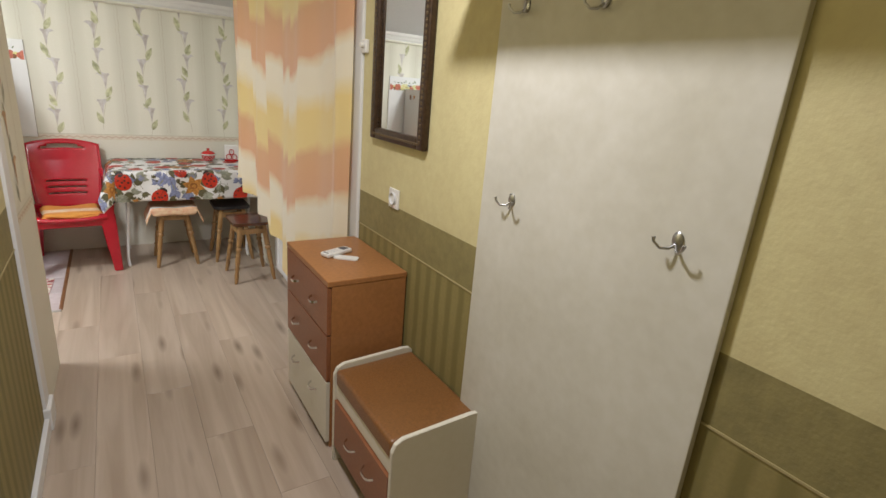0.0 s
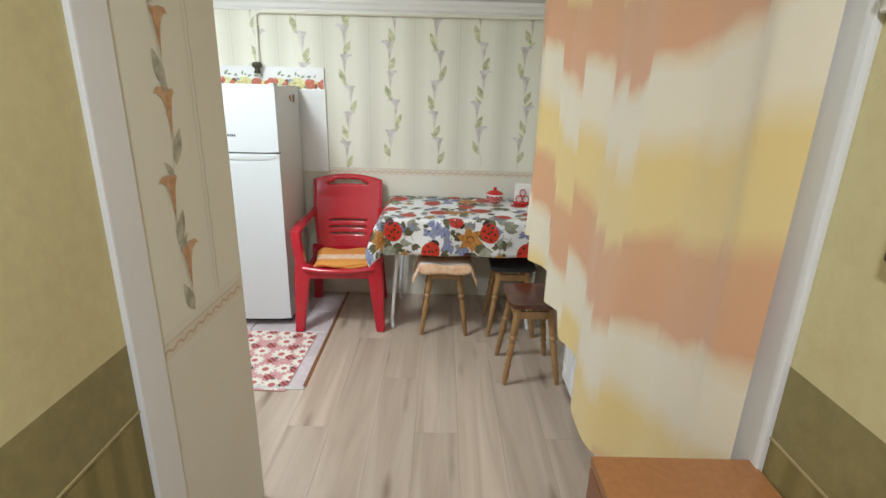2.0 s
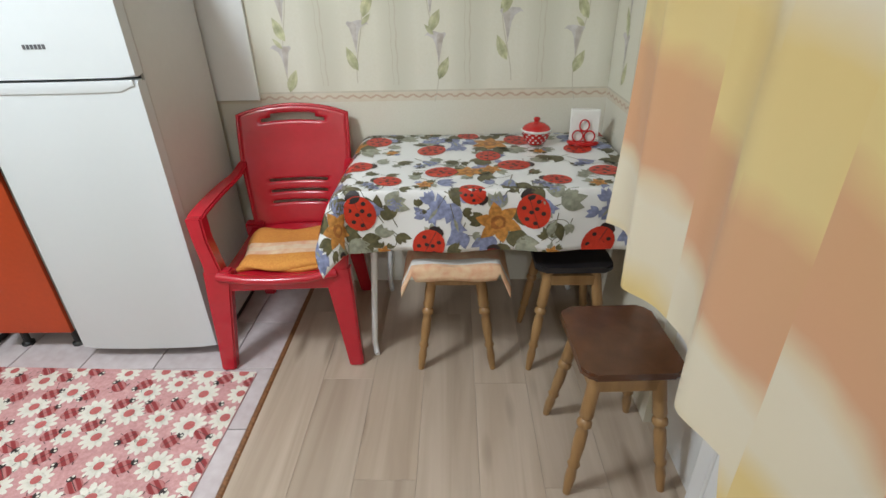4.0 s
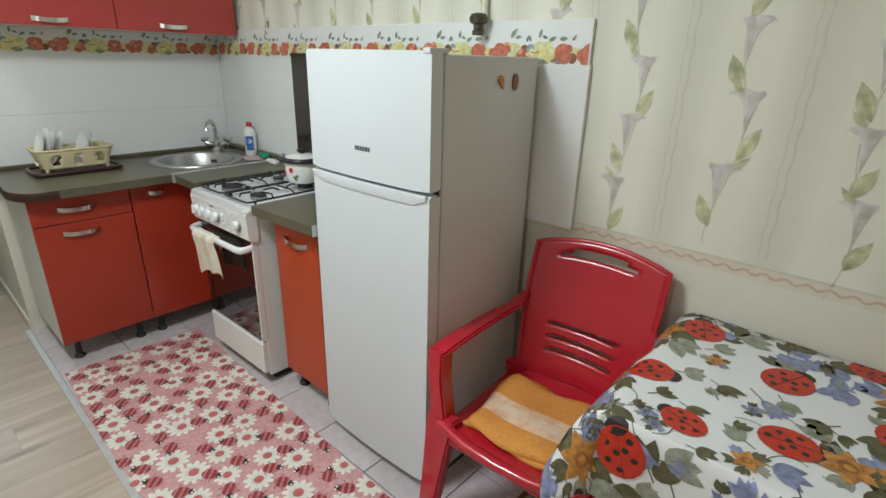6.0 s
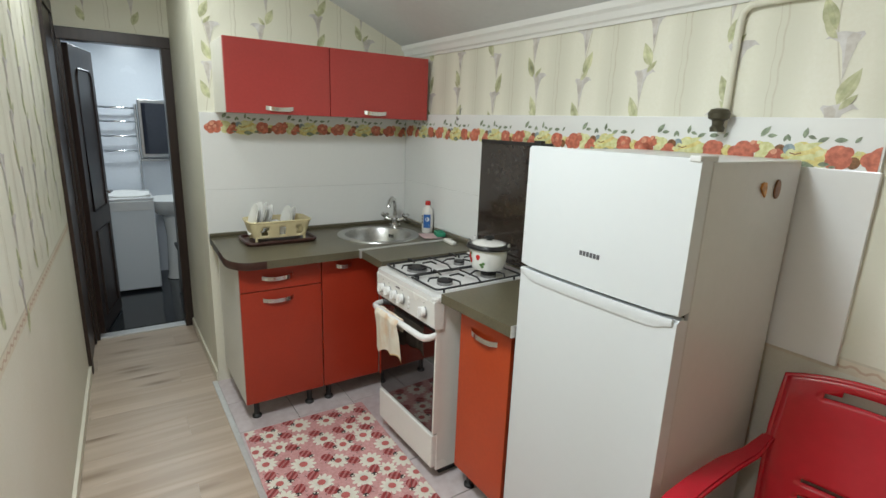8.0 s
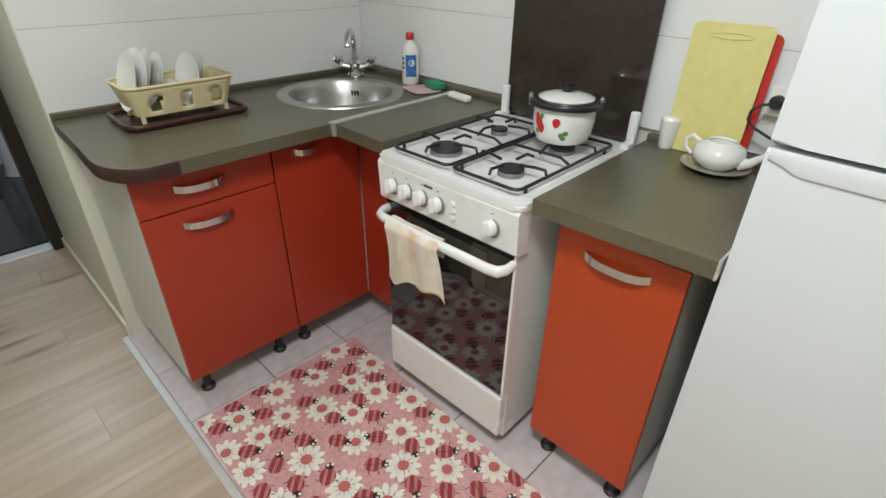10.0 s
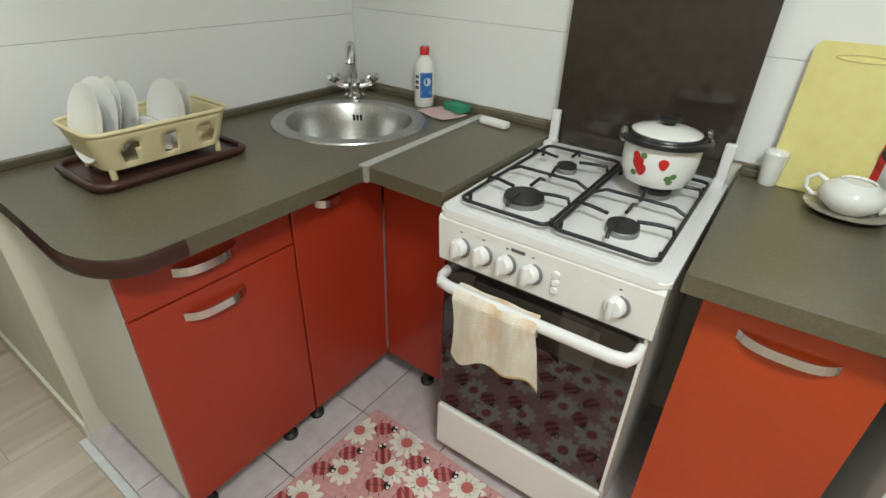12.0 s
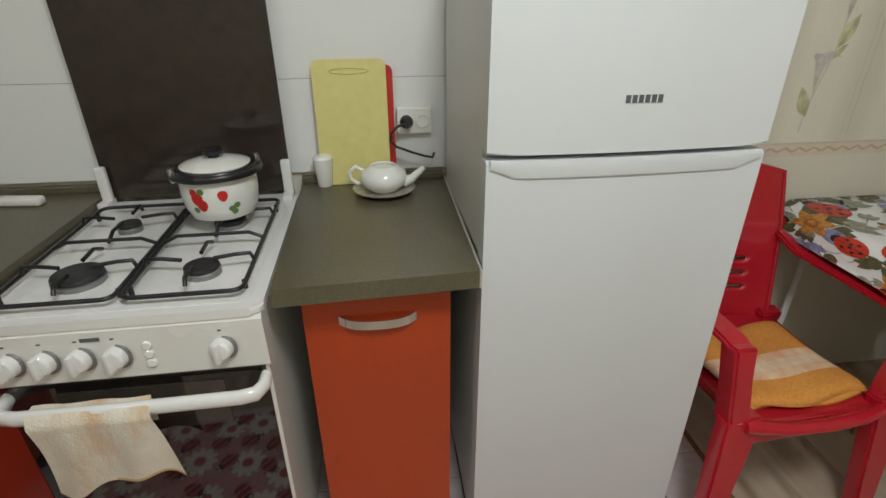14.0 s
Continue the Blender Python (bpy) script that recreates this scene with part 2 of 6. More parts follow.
M_CERAM = mat("ceramic_white", (0.80, 0.80, 0.77), 0.10, grain=0.01, stain=0.02, coat=0.5)
M_SAUCER = mat("saucer_grey", (0.36, 0.34, 0.27), 0.3, grain=0.3, scale=70)
M_CHESTTOP = mat("chest_walnut", (0.38, 0.165, 0.058), 0.35, grain=0.08, scale=60, stain=0.06)
M_CHESTF = mat("chest_front_brown", (0.28, 0.105, 0.045), 0.38, grain=0.08, scale=60, stain=0.06)
M_IVORY = mat("ivory_board", (0.72, 0.68, 0.56), 0.42, grain=0.03)
M_LEATHER = mat("bench_leather_brown", (0.22, 0.095, 0.030), 0.34, grain=0.12, scale=120, bump=0.25, bump_scale=260, coat=0.1)
M_WARD = mat("coat_panel_cream", (0.58, 0.56, 0.475), 0.5, grain=0.04, scale=30, stain=0.08)
M_PEACHL = mat("towel_pale_peach", (0.80, 0.62, 0.44), 0.9, grain=0.2, scale=30, bump=0.6, bump_scale=260)
M_CLOVER = mat("decal_clover", (0.10, 0.20, 0.06), 0.3)
M_FRAME = mat("mirror_frame_bronze", (0.055, 0.030, 0.016), 0.32, metal=0.3, grain=0.3, scale=90, bump=0.3)
M_GILT = mat("frame_gilt", (0.17, 0.12, 0.065), 0.4, metal=0.6, grain=0.3, scale=120)
M_MIRROR = mat("mirror_glass", (0.88, 0.89, 0.88), 0.015, metal=1.0, grain=0.0, stain=0.0)
M_SOCKET = mat("socket_white", (0.80, 0.79, 0.75), 0.3, grain=0.01)
M_DOORWOOD = wood("door_wenge", (0.040, 0.023, 0.018), (0.018, 0.011, 0.009), 0.35, (20, 20, 1.5), 0.1)
M_BATHWALL = mat("bath_tile_white", (0.72, 0.75, 0.79), 0.25, grain=0.03)
M_BATHFLOOR = mat("bath_floor_black", (0.018, 0.02, 0.022), 0.12, grain=0.2, scale=14)
M_RUG = mat("rug_pink", (0.61, 0.325, 0.315), 0.85, grain=0.15, scale=90, bump=0.4, bump_scale=250)
M_RUGW = mat("rug_daisy_white", (0.80, 0.76, 0.66), 0.85, grain=0.1, scale=120, bump=0.4, bump_scale=250)
M_RUGC = mat("rug_centre_rose", (0.50, 0.13, 0.12), 0.85, grain=0.1, scale=120)
M_RUGR = stripes("rug_ladybird_red", (0.30, 0.040, 0.042), (0.50, 0.19, 0.18), 20, "DIAGONAL", 0.38, rough=0.85, wobble=0.0)
M_FRRED = mat("fruit_red", (0.55, 0.16, 0.10), 0.4, grain=0.35, scale=60)
M_FRYEL = mat("fruit_yellow", (0.72, 0.63, 0.25), 0.4, grain=0.3, scale=60)
M_FRLIM = mat("fruit_lime", (0.68, 0.68, 0.36), 0.4, grain=0.3, scale=60)
M_FRGRN = mat("fruit_leaf", (0.24, 0.29, 0.20), 0.4, grain=0.35, scale=80)
M_FRDK = mat("fruit_shadow", (0.22, 0.10, 0.04), 0.4, grain=0.3, scale=120)
M_FRBLU = mat("fruit_plum", (0.26, 0.33, 0.36), 0.4, grain=0.3, scale=80)
M_FRHI = mat("fruit_blush", (0.66, 0.30, 0.20), 0.4, grain=0.3, scale=80)
M_BOARDY = mat("cutting_board_yellow", (0.73, 0.66, 0.27), 0.35, grain=0.06, scale=40)
M_BOARDR = mat("cutting_board_red", (0.55, 0.03, 0.02), 0.35)
M_SPONGE = mat("sponge_green", (0.03, 0.26, 0.15), 0.9, bump=0.5, bump_scale=300)
M_NAPK = mat("napkin_pink", (0.62, 0.44, 0.44), 0.9)
M_PAPERW = mat("paper_white", (0.80, 0.79, 0.75), 0.9, bump=0.2)
M_LABELB = mat("bottle_label_blue", (0.03, 0.14, 0.42), 0.4)
M_TOWELW = towel_material()
M_TOWELO = mat("towel_stain_ochre", (0.60, 0.40, 0.18), 0.92, grain=0.2, scale=14, bump=0.6, bump_scale=240)
M_RED2 = mat("enamel_red", (0.55, 0.02, 0.018), 0.22, coat=0.4)
M_GREYT = mat("print_grey", (0.10, 0.10, 0.11), 0.5)
M_RAD = mat("radiator_white", (0.78, 0.79, 0.80), 0.35, grain=0.02)
M_WIN = mat("window_pvc", (0.80, 0.81, 0.82), 0.3)
# bathroom mirror: its dim reflection is put into a near-black colour
M_MIRROR_DARK = mat("mirror_dark_glass", (0.02, 0.022, 0.03), 0.05, coat=0.5)
M_VALVE = mat("valve_bronze", (0.10, 0.09, 0.06), 0.4, metal=0.6)


def curtain_material():
    """Horizontal bands of orange, yellow and cream; each gathered strip sits a little higher or lower."""
    m = bpy.data.materials.new("curtain_voile")
    m.use_nodes = True
    nt, b = base_of(m)

    def calc(op, x, y=None):
        k = nt.nodes.new("ShaderNodeMath")
        k.operation = op
        for i, v in enumerate((x, y)):
            if v is None:
                continue
            if isinstance(v, (int, float)):
                k.inputs[i].default_value = v
            else:
                nt.links.new(v, k.inputs[i])
        return k.outputs[0]

    tc = nt.nodes.new("ShaderNodeTexCoord")
    sep, pos = nt.nodes.new("ShaderNodeSeparateXYZ"), nt.nodes.new("ShaderNodeSeparateXYZ")
    nt.links.new(tc.outputs["UV"], sep.inputs[0])
    nt.links.new(tc.outputs["Object"], pos.inputs[0])
    strip = nt.nodes.new("ShaderNodeTexWhiteNoise")
    strip.noise_dimensions = "1D"
    nt.links.new(calc("FLOOR", calc("MULTIPLY", sep.outputs["X"], 10.0)), strip.inputs["W"])
    soft = nt.nodes.new("ShaderNodeTexNoise")
    soft.inputs["Scale"].default_value, soft.inputs["Detail"].default_value = 6.0, 2
    nt.links.new(tc.outputs["Object"], soft.inputs["Vector"])
    jit = calc("ADD", calc("MULTIPLY", strip.outputs["Value"], 0.13), calc("MULTIPLY", soft.outputs["Fac"], 0.10))
    jit = calc("SUBTRACT", jit, calc("MULTIPLY", calc("ABSOLUTE", calc("SUBTRACT", sep.outputs["X"], 0.5)), 0.42))
    fr_ = calc("FRACT", calc("DIVIDE", calc("ADD", calc("SUBTRACT", pos.outputs["Z"], 0.855 - 1.46), jit), 0.73))
    ramp = nt.nodes.new("ShaderNodeValToRGB")
    cr = ramp.color_ramp
    cols = [(0.0, (0.87, 0.72, 0.50)), (0.05, (0.79, 0.45, 0.26)), (0.33, (0.78, 0.46, 0.25)), (0.42, (0.88, 0.70, 0.32)), (0.64, (0.87, 0.68, 0.29)), (0.76, (0.90, 0.82, 0.63)), (0.95, (0.90, 0.83, 0.66)), (1.0, (0.87, 0.72, 0.50))]
    cr.elements[0].position, cr.elements[0].color = cols[0][0], (*cols[0][1], 1)
    cr.elements[1].position, cr.elements[1].color = cols[-1][0], (*cols[-1][1], 1)
    for p, c in cols[1:-1]:
        e = cr.elements.new(p)
        e.color = (*c, 1)
    nt.links.new(fr_, ramp.inputs[0])
    nt.links.new(ramp.outputs[0], b.inputs["Base Color"])
    b.inputs["Roughness"].default_value = 0.75
    b.inputs["Sheen Weight"].default_value = 0.3
    tr = nt.nodes.new("ShaderNodeBsdfTranslucent")
    nt.links.new(ramp.outputs[0], tr.inputs["Color"])
    ms = nt.nodes.new("ShaderNodeMixShader")
    ms.inputs[0].default_value = 0.22
    nt.links.new(b.outputs[0], ms.inputs[1])
    nt.links.new(tr.outputs[0], ms.inputs[2])
    nt.links.new(ms.outputs[0], nt.nodes["Material Output"].inputs["Surface"])
    return m


M_CURTAIN = curtain_material()


# ---- mesh kit ----
def part(name, bm, material, parent=None, label="", smooth=None):
    me = bpy.data.meshes.new(name)
    bmesh.ops.recalc_face_normals(bm, faces=bm.faces)
    bm.to_mesh(me)
    bm.free()
    for m in material if isinstance(material, (list, tuple)) else [material]:
        me.materials.append(m)
    ob = new(name, me)
    if smooth:
        me.shade_smooth()
        me.set_sharp_from_angle(angle=radians(smooth))
    if parent:
        ob.parent = parent
    if label:
        ob["label"] = label
    return ob


def thing(name, m, label, category, group=""):
    ob = new(name)
    ob.matrix_world = m
    ob.empty_display_size = 0.05
    return tagged(ob, label, category, group)


def structure(ob, label="", category=""):
    return tagged(ob, label, category, kind="structure")


def box(lo, hi, bevel=0.0, seg=2, bm=None):
    own = bmesh.new()
    bmesh.ops.create_cube(own, size=1)
    for v in own.verts:
        v.co = Vector([(lo[i] + hi[i]) / 2 + v.co[i] * (hi[i] - lo[i]) for i in range(3)])
    if bevel:
        bmesh.ops.bevel(own, geom=own.edges[:], offset=bevel, segments=seg, affect="EDGES", profile=0.6)
    if bm is None:
        return own
    join(bm, own)
    return bm


def join(bm, other):
    me = bpy.data.meshes.new("tmp")
    other.to_mesh(me)
    other.free()
    bm.from_mesh(me)
    bpy.data.meshes.remove(me)
    return bm


def lathe(profile, n=28, at=(0, 0, 0), bm=None, close=False):
    bm = bm or bmesh.new()
    rings = []
    for r, z in profile:
        if r < 1e-5:
            rings.append([bm.verts.new((at[0], at[1], at[2] + z))])
        else:
            rings.append([bm.verts.new((at[0] + r * math.cos(a), at[1] + r * math.sin(a), at[2] + z)) for a in [2 * math.pi * i / n for i in range(n)]])
    for a, b in zip(rings, rings[1:]):
        for i in range(n):
            j = (i + 1) % n
            if len(a) == 1 and len(b) == 1:
                continue
            if len(a) == 1:
                bm.faces.new((a[0], b[i], b[j]))
            elif len(b) == 1:
                bm.faces.new((a[i], a[j], b[0]))
            else:
                bm.faces.new((a[i], a[j], b[j], b[i]))
    return bm


def sweep(pts, r, n=8, closed=False, bm=None, flat=1.0):
    """A tube of radius r (one number or one per point) along pts."""
    bm = bm or bmesh.new()
    pts = [Vector(p) for p in pts]
    k = len(pts)
    rad = r if isinstance(r, (list, tuple)) else [r] * k
    rings, up = [], None
    for i, p in enumerate(pts):
        a = pts[(i - 1) % k] if closed or i else pts[i]
        b = pts[(i + 1) % k] if closed or i < k - 1 else pts[i]
        d = (b - a).normalized()
        if up is None:
            up = Vector((0, 0, 1)) if abs(d.z) < 0.9 else Vector((1, 0, 0))
        side = d.cross(up).normalized()
        up = side.cross(d).normalized()
        rings.append([bm.verts.new(p + side * rad[i] * math.cos(t) + up * rad[i] * flat * math.sin(t)) for t in [2 * math.pi * j / n for j in range(n)]])
    for i in range(k if closed else k - 1):
        a, b = rings[i], rings[(i + 1) % k]
        for j in range(n):
            bm.faces.new((a[j], a[(j + 1) % n], b[(j + 1) % n], b[j]))
    if not closed:
        bm.faces.new(rings[0][::-1])
        bm.faces.new(rings[-1])
    return bm


def prism(poly, z0, z1, bevel=0.0, bm=None):
    own = bmesh.new()
    lo = [own.verts.new((x, y, z0)) for x, y in poly]
    hi = [own.verts.new((x, y, z1)) for x, y in poly]
    own.faces.new(lo[::-1])
    top = own.faces.new(hi)
    for i in range(len(poly)):
        j = (i + 1) % len(poly)
        own.faces.new((lo[i], lo[j], hi[j], hi[i]))
    if bevel:
        bmesh.ops.bevel(own, geom=[e for e in own.edges if all(abs(v.co.z - z1) < 1e-6 for v in e.verts) or all(abs(v.co.z - z0) < 1e-6 for v in e.verts)], offset=bevel, segments=2, affect="EDGES")
    if bm is None:
        return own
    return join(bm, own)


def rounded(x0, x1, y0, y1, r, n=5, corners=(1, 1, 1, 1)):
    """A rectangle with rounded corners; corners: at (x0,y0), (x1,y0), (x1,y1), (x0,y1)."""
    out = []
    for (cx, cy, a0), c in zip(((x0 + r, y0 + r, 180), (x1 - r, y0 + r, 270), (x1 - r, y1 - r, 0), (x0 + r, y1 - r, 90)), corners):
        if c:
            out += [(cx + r * math.cos(radians(a0 + 90 * i / n)), cy + r * math.sin(radians(a0 + 90 * i / n))) for i in range(n + 1)]
        else:
            out.append((cx + (r if a0 in (270, 0) else -r), cy + (r if a0 in (0, 90) else -r)))
    return out


def grid(fn, nu, nv, bm=None, mat_fn=None, uv=False):
    bm = bm or bmesh.new()
    vs = [[bm.verts.new(fn(i / nu, j / nv)) for j in range(nv + 1)] for i in range(nu + 1)]
    lay = bm.loops.layers.uv.new("UVMap") if uv else None
    for i in range(nu):
        for j in range(nv):
            f = bm.faces.new((vs[i][j], vs[i + 1][j], vs[i + 1][j + 1], vs[i][j + 1]))
            if mat_fn:
                f.material_index = mat_fn((i + 0.5) / nu, (j + 0.5) / nv)
            if lay:
                for loop, (a, b) in zip(f.loops, ((i, j), (i + 1, j), (i + 1, j + 1), (i, j + 1))):
                    loop[lay].uv = (a / nu, b / nv)
    return bm


# ---- printed motifs: flat shapes laid on a surface through a map (u, v) -> place ----
def blob(cx, cy, rx, ry, turn=0.0, n=14, wob=0.0, seed=0):
    rnd = random.Random(seed)
    c, s = math.cos(turn), math.sin(turn)
    out = []
    for i in range(n):
        a = 2 * math.pi * i / n
        k = 1 + wob * (rnd.random() - 0.5)
        x, y = rx * k * math.cos(a), ry * k * math.sin(a)
        out.append((cx + x * c - y * s, cy + x * s + y * c))
    return out


def leaf(cx, cy, length, width, turn, n=6):
    c, s = math.cos(turn), math.sin(turn)
    pts = [(length * i / n, width * math.sin(math.pi * (i / n) ** 0.8)) for i in range(n + 1)]
    pts += [(length * i / n, -0.8 * width * math.sin(math.pi * (i / n) ** 0.9)) for i in range(n - 1, 0, -1)]
    return [(cx + x * c - y * s, cy + x * s + y * c) for x, y in pts]


def ribbon(pts, w):
    left, right = [], []
    for i, (x, y) in enumerate(pts):
        a, b = pts[max(0, i - 1)], pts[min(len(pts) - 1, i + 1)]
        d = math.hypot(b[0] - a[0], b[1] - a[1]) or 1
        nx, ny = -(b[1] - a[1]) / d, (b[0] - a[0]) / d
        left.append((x + nx * w, y + ny * w))
        right.append((x - nx * w, y - ny * w))
    return [[left[i], left[i + 1], right[i + 1], right[i]] for i in range(len(pts) - 1)]


def clip(poly, lo, hi):
    """The part of a polygon inside the rectangle lo..hi."""
    for axis, bound, sign in ((0, lo[0], 1), (0, hi[0], -1), (1, lo[1], 1), (1, hi[1], -1)):
        out = []
        for i, p in enumerate(poly):
            q = poly[i - 1]
            pin, qin = sign * (p[axis] - bound) >= 0, sign * (q[axis] - bound) >= 0
            if pin != qin:
                t = (bound - q[axis]) / (p[axis] - q[axis])
                out.append((q[0] + t * (p[0] - q[0]), q[1] + t * (p[1] - q[1])))
            if pin:
                out.append(p)
        poly = out
        if len(poly) < 3:
            return []
    return poly


def printed(name, shapes, mats, place, parent, lo, hi, label="", fine=0.0):
    """shapes: (polygon, material index, layer). place(u, v, height) -> point."""
    bm = bmesh.new()
    for poly, mi, layer in shapes:
        poly = clip(poly, lo, hi)
        if len(poly) < 3:
            continue
        h = 0.0006 + 0.0003 * layer
        if fine:
            cx, cy = sum(p[0] for p in poly) / len(poly), sum(p[1] for p in poly) / len(poly)
            mid = bm.verts.new(place(cx, cy, h))
            half = [bm.verts.new(place((p[0] + cx) / 2, (p[1] + cy) / 2, h)) for p in poly]
            ring = [bm.verts.new(place(p[0], p[1], h)) for p in poly]
            for i in range(len(poly)):
                j = (i + 1) % len(poly)
                for vs in ((mid, half[i], half[j]), (half[i], ring[i], ring[j], half[j])):
                    bm.faces.new(vs).material_index = mi
        else:
            vs = [bm.verts.new(place(p[0], p[1], h)) for p in poly]
            bm.faces.new(vs).material_index = mi
    return tagged(part(name, bm, mats, parent, label), kind="stuff")

# ---- structure ----
SKEW = 0.0
KIT = pose(0, 0, 0, 0, 0, SKEW)
Y_N, X_E, X_HE, X_HW = 0.645, 3.045, 3.052, 1.735
X_W = -0.885


def kit(lx, ly, z=0.0):
    p = KIT @ Vector((lx, ly, z))
    return (p.x, p.y, p.z) if z else (p.x, p.y)


def calla_column(u0, v0, v1, seed, side=1):
    """One printed climbing calla stripe from v0 to v1."""
    rnd = random.Random(seed)
    shapes, v = [], v0 + 0.02 + 0.16 * rnd.random()
    flip = side
    line = [(u0 + 0.022 * math.sin((s * 0.02 - v0) * 11 + seed), s * 0.02) for s in range(int(v0 / 0.02) + 1, int(v1 / 0.02))]
    shapes += [(q, 3, 0) for q in ribbon(line, 0.0020)]
    def at(w):
        return u0 + 0.022 * math.sin((w - v0) * 11 + seed)

    while v < v1:
        x, d = at(v), flip
        k = 0.92 + 0.18 * rnd.random()
        # a folded leaf below, the trumpet with its curled lip above, a small leaf at the side
        shapes.append((leaf(x, v - 0.045, 0.095 * k, 0.022, math.pi / 2 - d * 0.42), 0, 1))
        shapes.append((leaf(x, v - 0.045, 0.090 * k, 0.008, math.pi / 2 - d * 0.42), 1, 2))
        lip = [(0.0, 0.0), (0.006, 0.035), (0.014, 0.070), (0.026, 0.092), (0.050, 0.104), (0.064, 0.102), (0.046, 0.116), (0.018, 0.118), (-0.012, 0.112), (-0.030, 0.114), (-0.036, 0.106), (-0.022, 0.090), (-0.014, 0.062), (-0.006, 0.030)]
        shapes.append(([(x - d * p * 0.85 * k, v + 0.018 + q * k) for p, q in lip], 2, 3))
        shapes.append(([(x - d * p * 0.85 * k, v + 0.018 + q * k) for p, q in ((0.0, 0.0), (0.004, 0.040), (0.008, 0.100), (-0.004, 0.112), (-0.026, 0.106), (-0.012, 0.060))], 6, 4))
        shapes.append((leaf(at(v + 0.13), v + 0.125, 0.052 * k, 0.010, math.pi / 2 + d * 0.75), 0, 5))
        v += 0.168 + 0.03 * rnd.random()
        flip = -flip if rnd.random() < 0.8 else flip
    return shapes


def wavy_line(u, v0, v1, amp=0.0022, w=0.0026, mi=3):
    return [(q, mi, 0) for q in ribbon([(u + amp * math.sin(i * 1.3), v0 + i * 0.018) for i in range(int((v1 - v0) / 0.018) + 1)], w)]


M_LEAFDARK = mat("print_leaf_fold", (0.47, 0.485, 0.285), 0.62, grain=0.3, scale=30)
M_CALLASH = mat("print_calla_throat", (0.57, 0.53, 0.485), 0.62, grain=0.2, scale=30)
M_CALLAOSH = mat("print_calla_orange_throat", (0.56, 0.33, 0.17), 0.62, grain=0.2, scale=50)
M_PAPERBAND = mat("paper_border_ground", (0.72, 0.655, 0.53), 0.7, grain=0.06)
PRINT = [M_LEAF, M_LEAFDARK, M_CALLA, M_PAPERLINE, M_PAPEREDGE, M_PAPERBAND, M_CALLASH]
PRINT_OR = [M_LEAF2, M_LEAF2, M_CALLA_OR, M_PAPERLINE, M_PAPEREDGE, M_PAPERBAND, M_CALLAOSH]


def paper_print(parent, place, us, v0, v1, lo, hi, mats=PRINT, gap=0.2925, border=None, seed=0):
    shapes = []
    for i, u in enumerate(us):
        shapes += calla_column(u, v0 - 0.09 * (i % 2), v1, seed + i * 1.7, 1 if i % 2 else -1)
        shapes += wavy_line(u + gap / 2, v0, v1)
        shapes += wavy_line(u + gap / 2 - 0.02, v0, v1, 0.002, 0.0012)
    if border is not None:
        n = int((hi[0] - lo[0]) / 0.012)
        shapes += [(q, 4, 1) for q in ribbon([(lo[0] + i * 0.012, border + 0.006 * math.sin(i * 1.5)) for i in range(n + 1)], 0.0037)]
        shapes.append(([(lo[0], border - 0.020), (hi[0], border - 0.020), (hi[0], border + 0.024), (lo[0], border + 0.024)], 5, -0.5))
        shapes += [(q, 3, 0) for q in ribbon([(lo[0], border + 0.02), (hi[0], border + 0.02)], 0.003)]
    printed("wallpaper_print", shapes, mats, place, parent, lo, hi)


# floors
floor = structure(part("floor", box((-2.12, -5.3, -0.06), (3.45, 0.8, -0.012)), M_SEAM), "oak laminate floor with knots, laid lengthwise", "floor")
tile_floor = structure(part("tile_floor", prism([(X_W, -0.605), (1.70, -0.605), (1.70, 0.66), (X_W, 0.66)], -0.02, -0.003), M_SEAM), "lilac ceramic tile floor of the cooking corner", "floor")
bath_floor = structure(part("bathroom_floor", prism([(-3.72, -1.8), (-2.01, -1.8), (-2.01, 0.2), (-3.72, 0.2)], -0.06, -0.004), M_BATHFLOOR), "glossy black bathroom floor", "floor")

# walls
wall_n = structure(part("wall_north", box((-1.1, Y_N, 0.9), (3.5, 0.84, 2.7)), M_PAPER_N), "cream wallpaper with climbing calla lilies", "wall")
part("lower_wall", box((-1.1, Y_N, -0.05), (3.5, 0.84, 0.9)), M_PAPER_LOW, wall_n, "plain cream lower wallpaper")
paper_print(wall_n, lambda u, v, h: (u, Y_N - h, v), [1.748 + 0.2925 * k for k in range(-9, 5)], 0.95, 1.95, (X_W, 0.0), (X_E, 1.93), border=0.905)
wall_e = structure(part("wall_east", box((X_E, -0.27, 0.9), (3.5, Y_N, 2.7)), M_PAPER), "cream calla wallpaper beside the window", "wall")
part("lower_wall", box((X_E, -0.27, -0.05), (3.5, Y_N, 0.9)), M_PAPER_LOW, wall_e)
paper_print(wall_e, lambda u, v, h: (X_E - h, u, v), [0.49, 0.20, -0.09], 0.95, 2.3, (-0.26, 0.0), (Y_N, 2.3), border=0.905, seed=3)
wall_win = structure(part("wall_window", box((3.085, -1.965, 0.80), (3.5, -0.27, 2.7)), M_PAPER_LOW), "plain cream wall of the window recess", "wall")
part("lower_wall", box((3.085, -1.965, -0.05), (3.5, -0.27, 0.80)), M_WHITE, wall_win, "white lower wall behind the radiator")

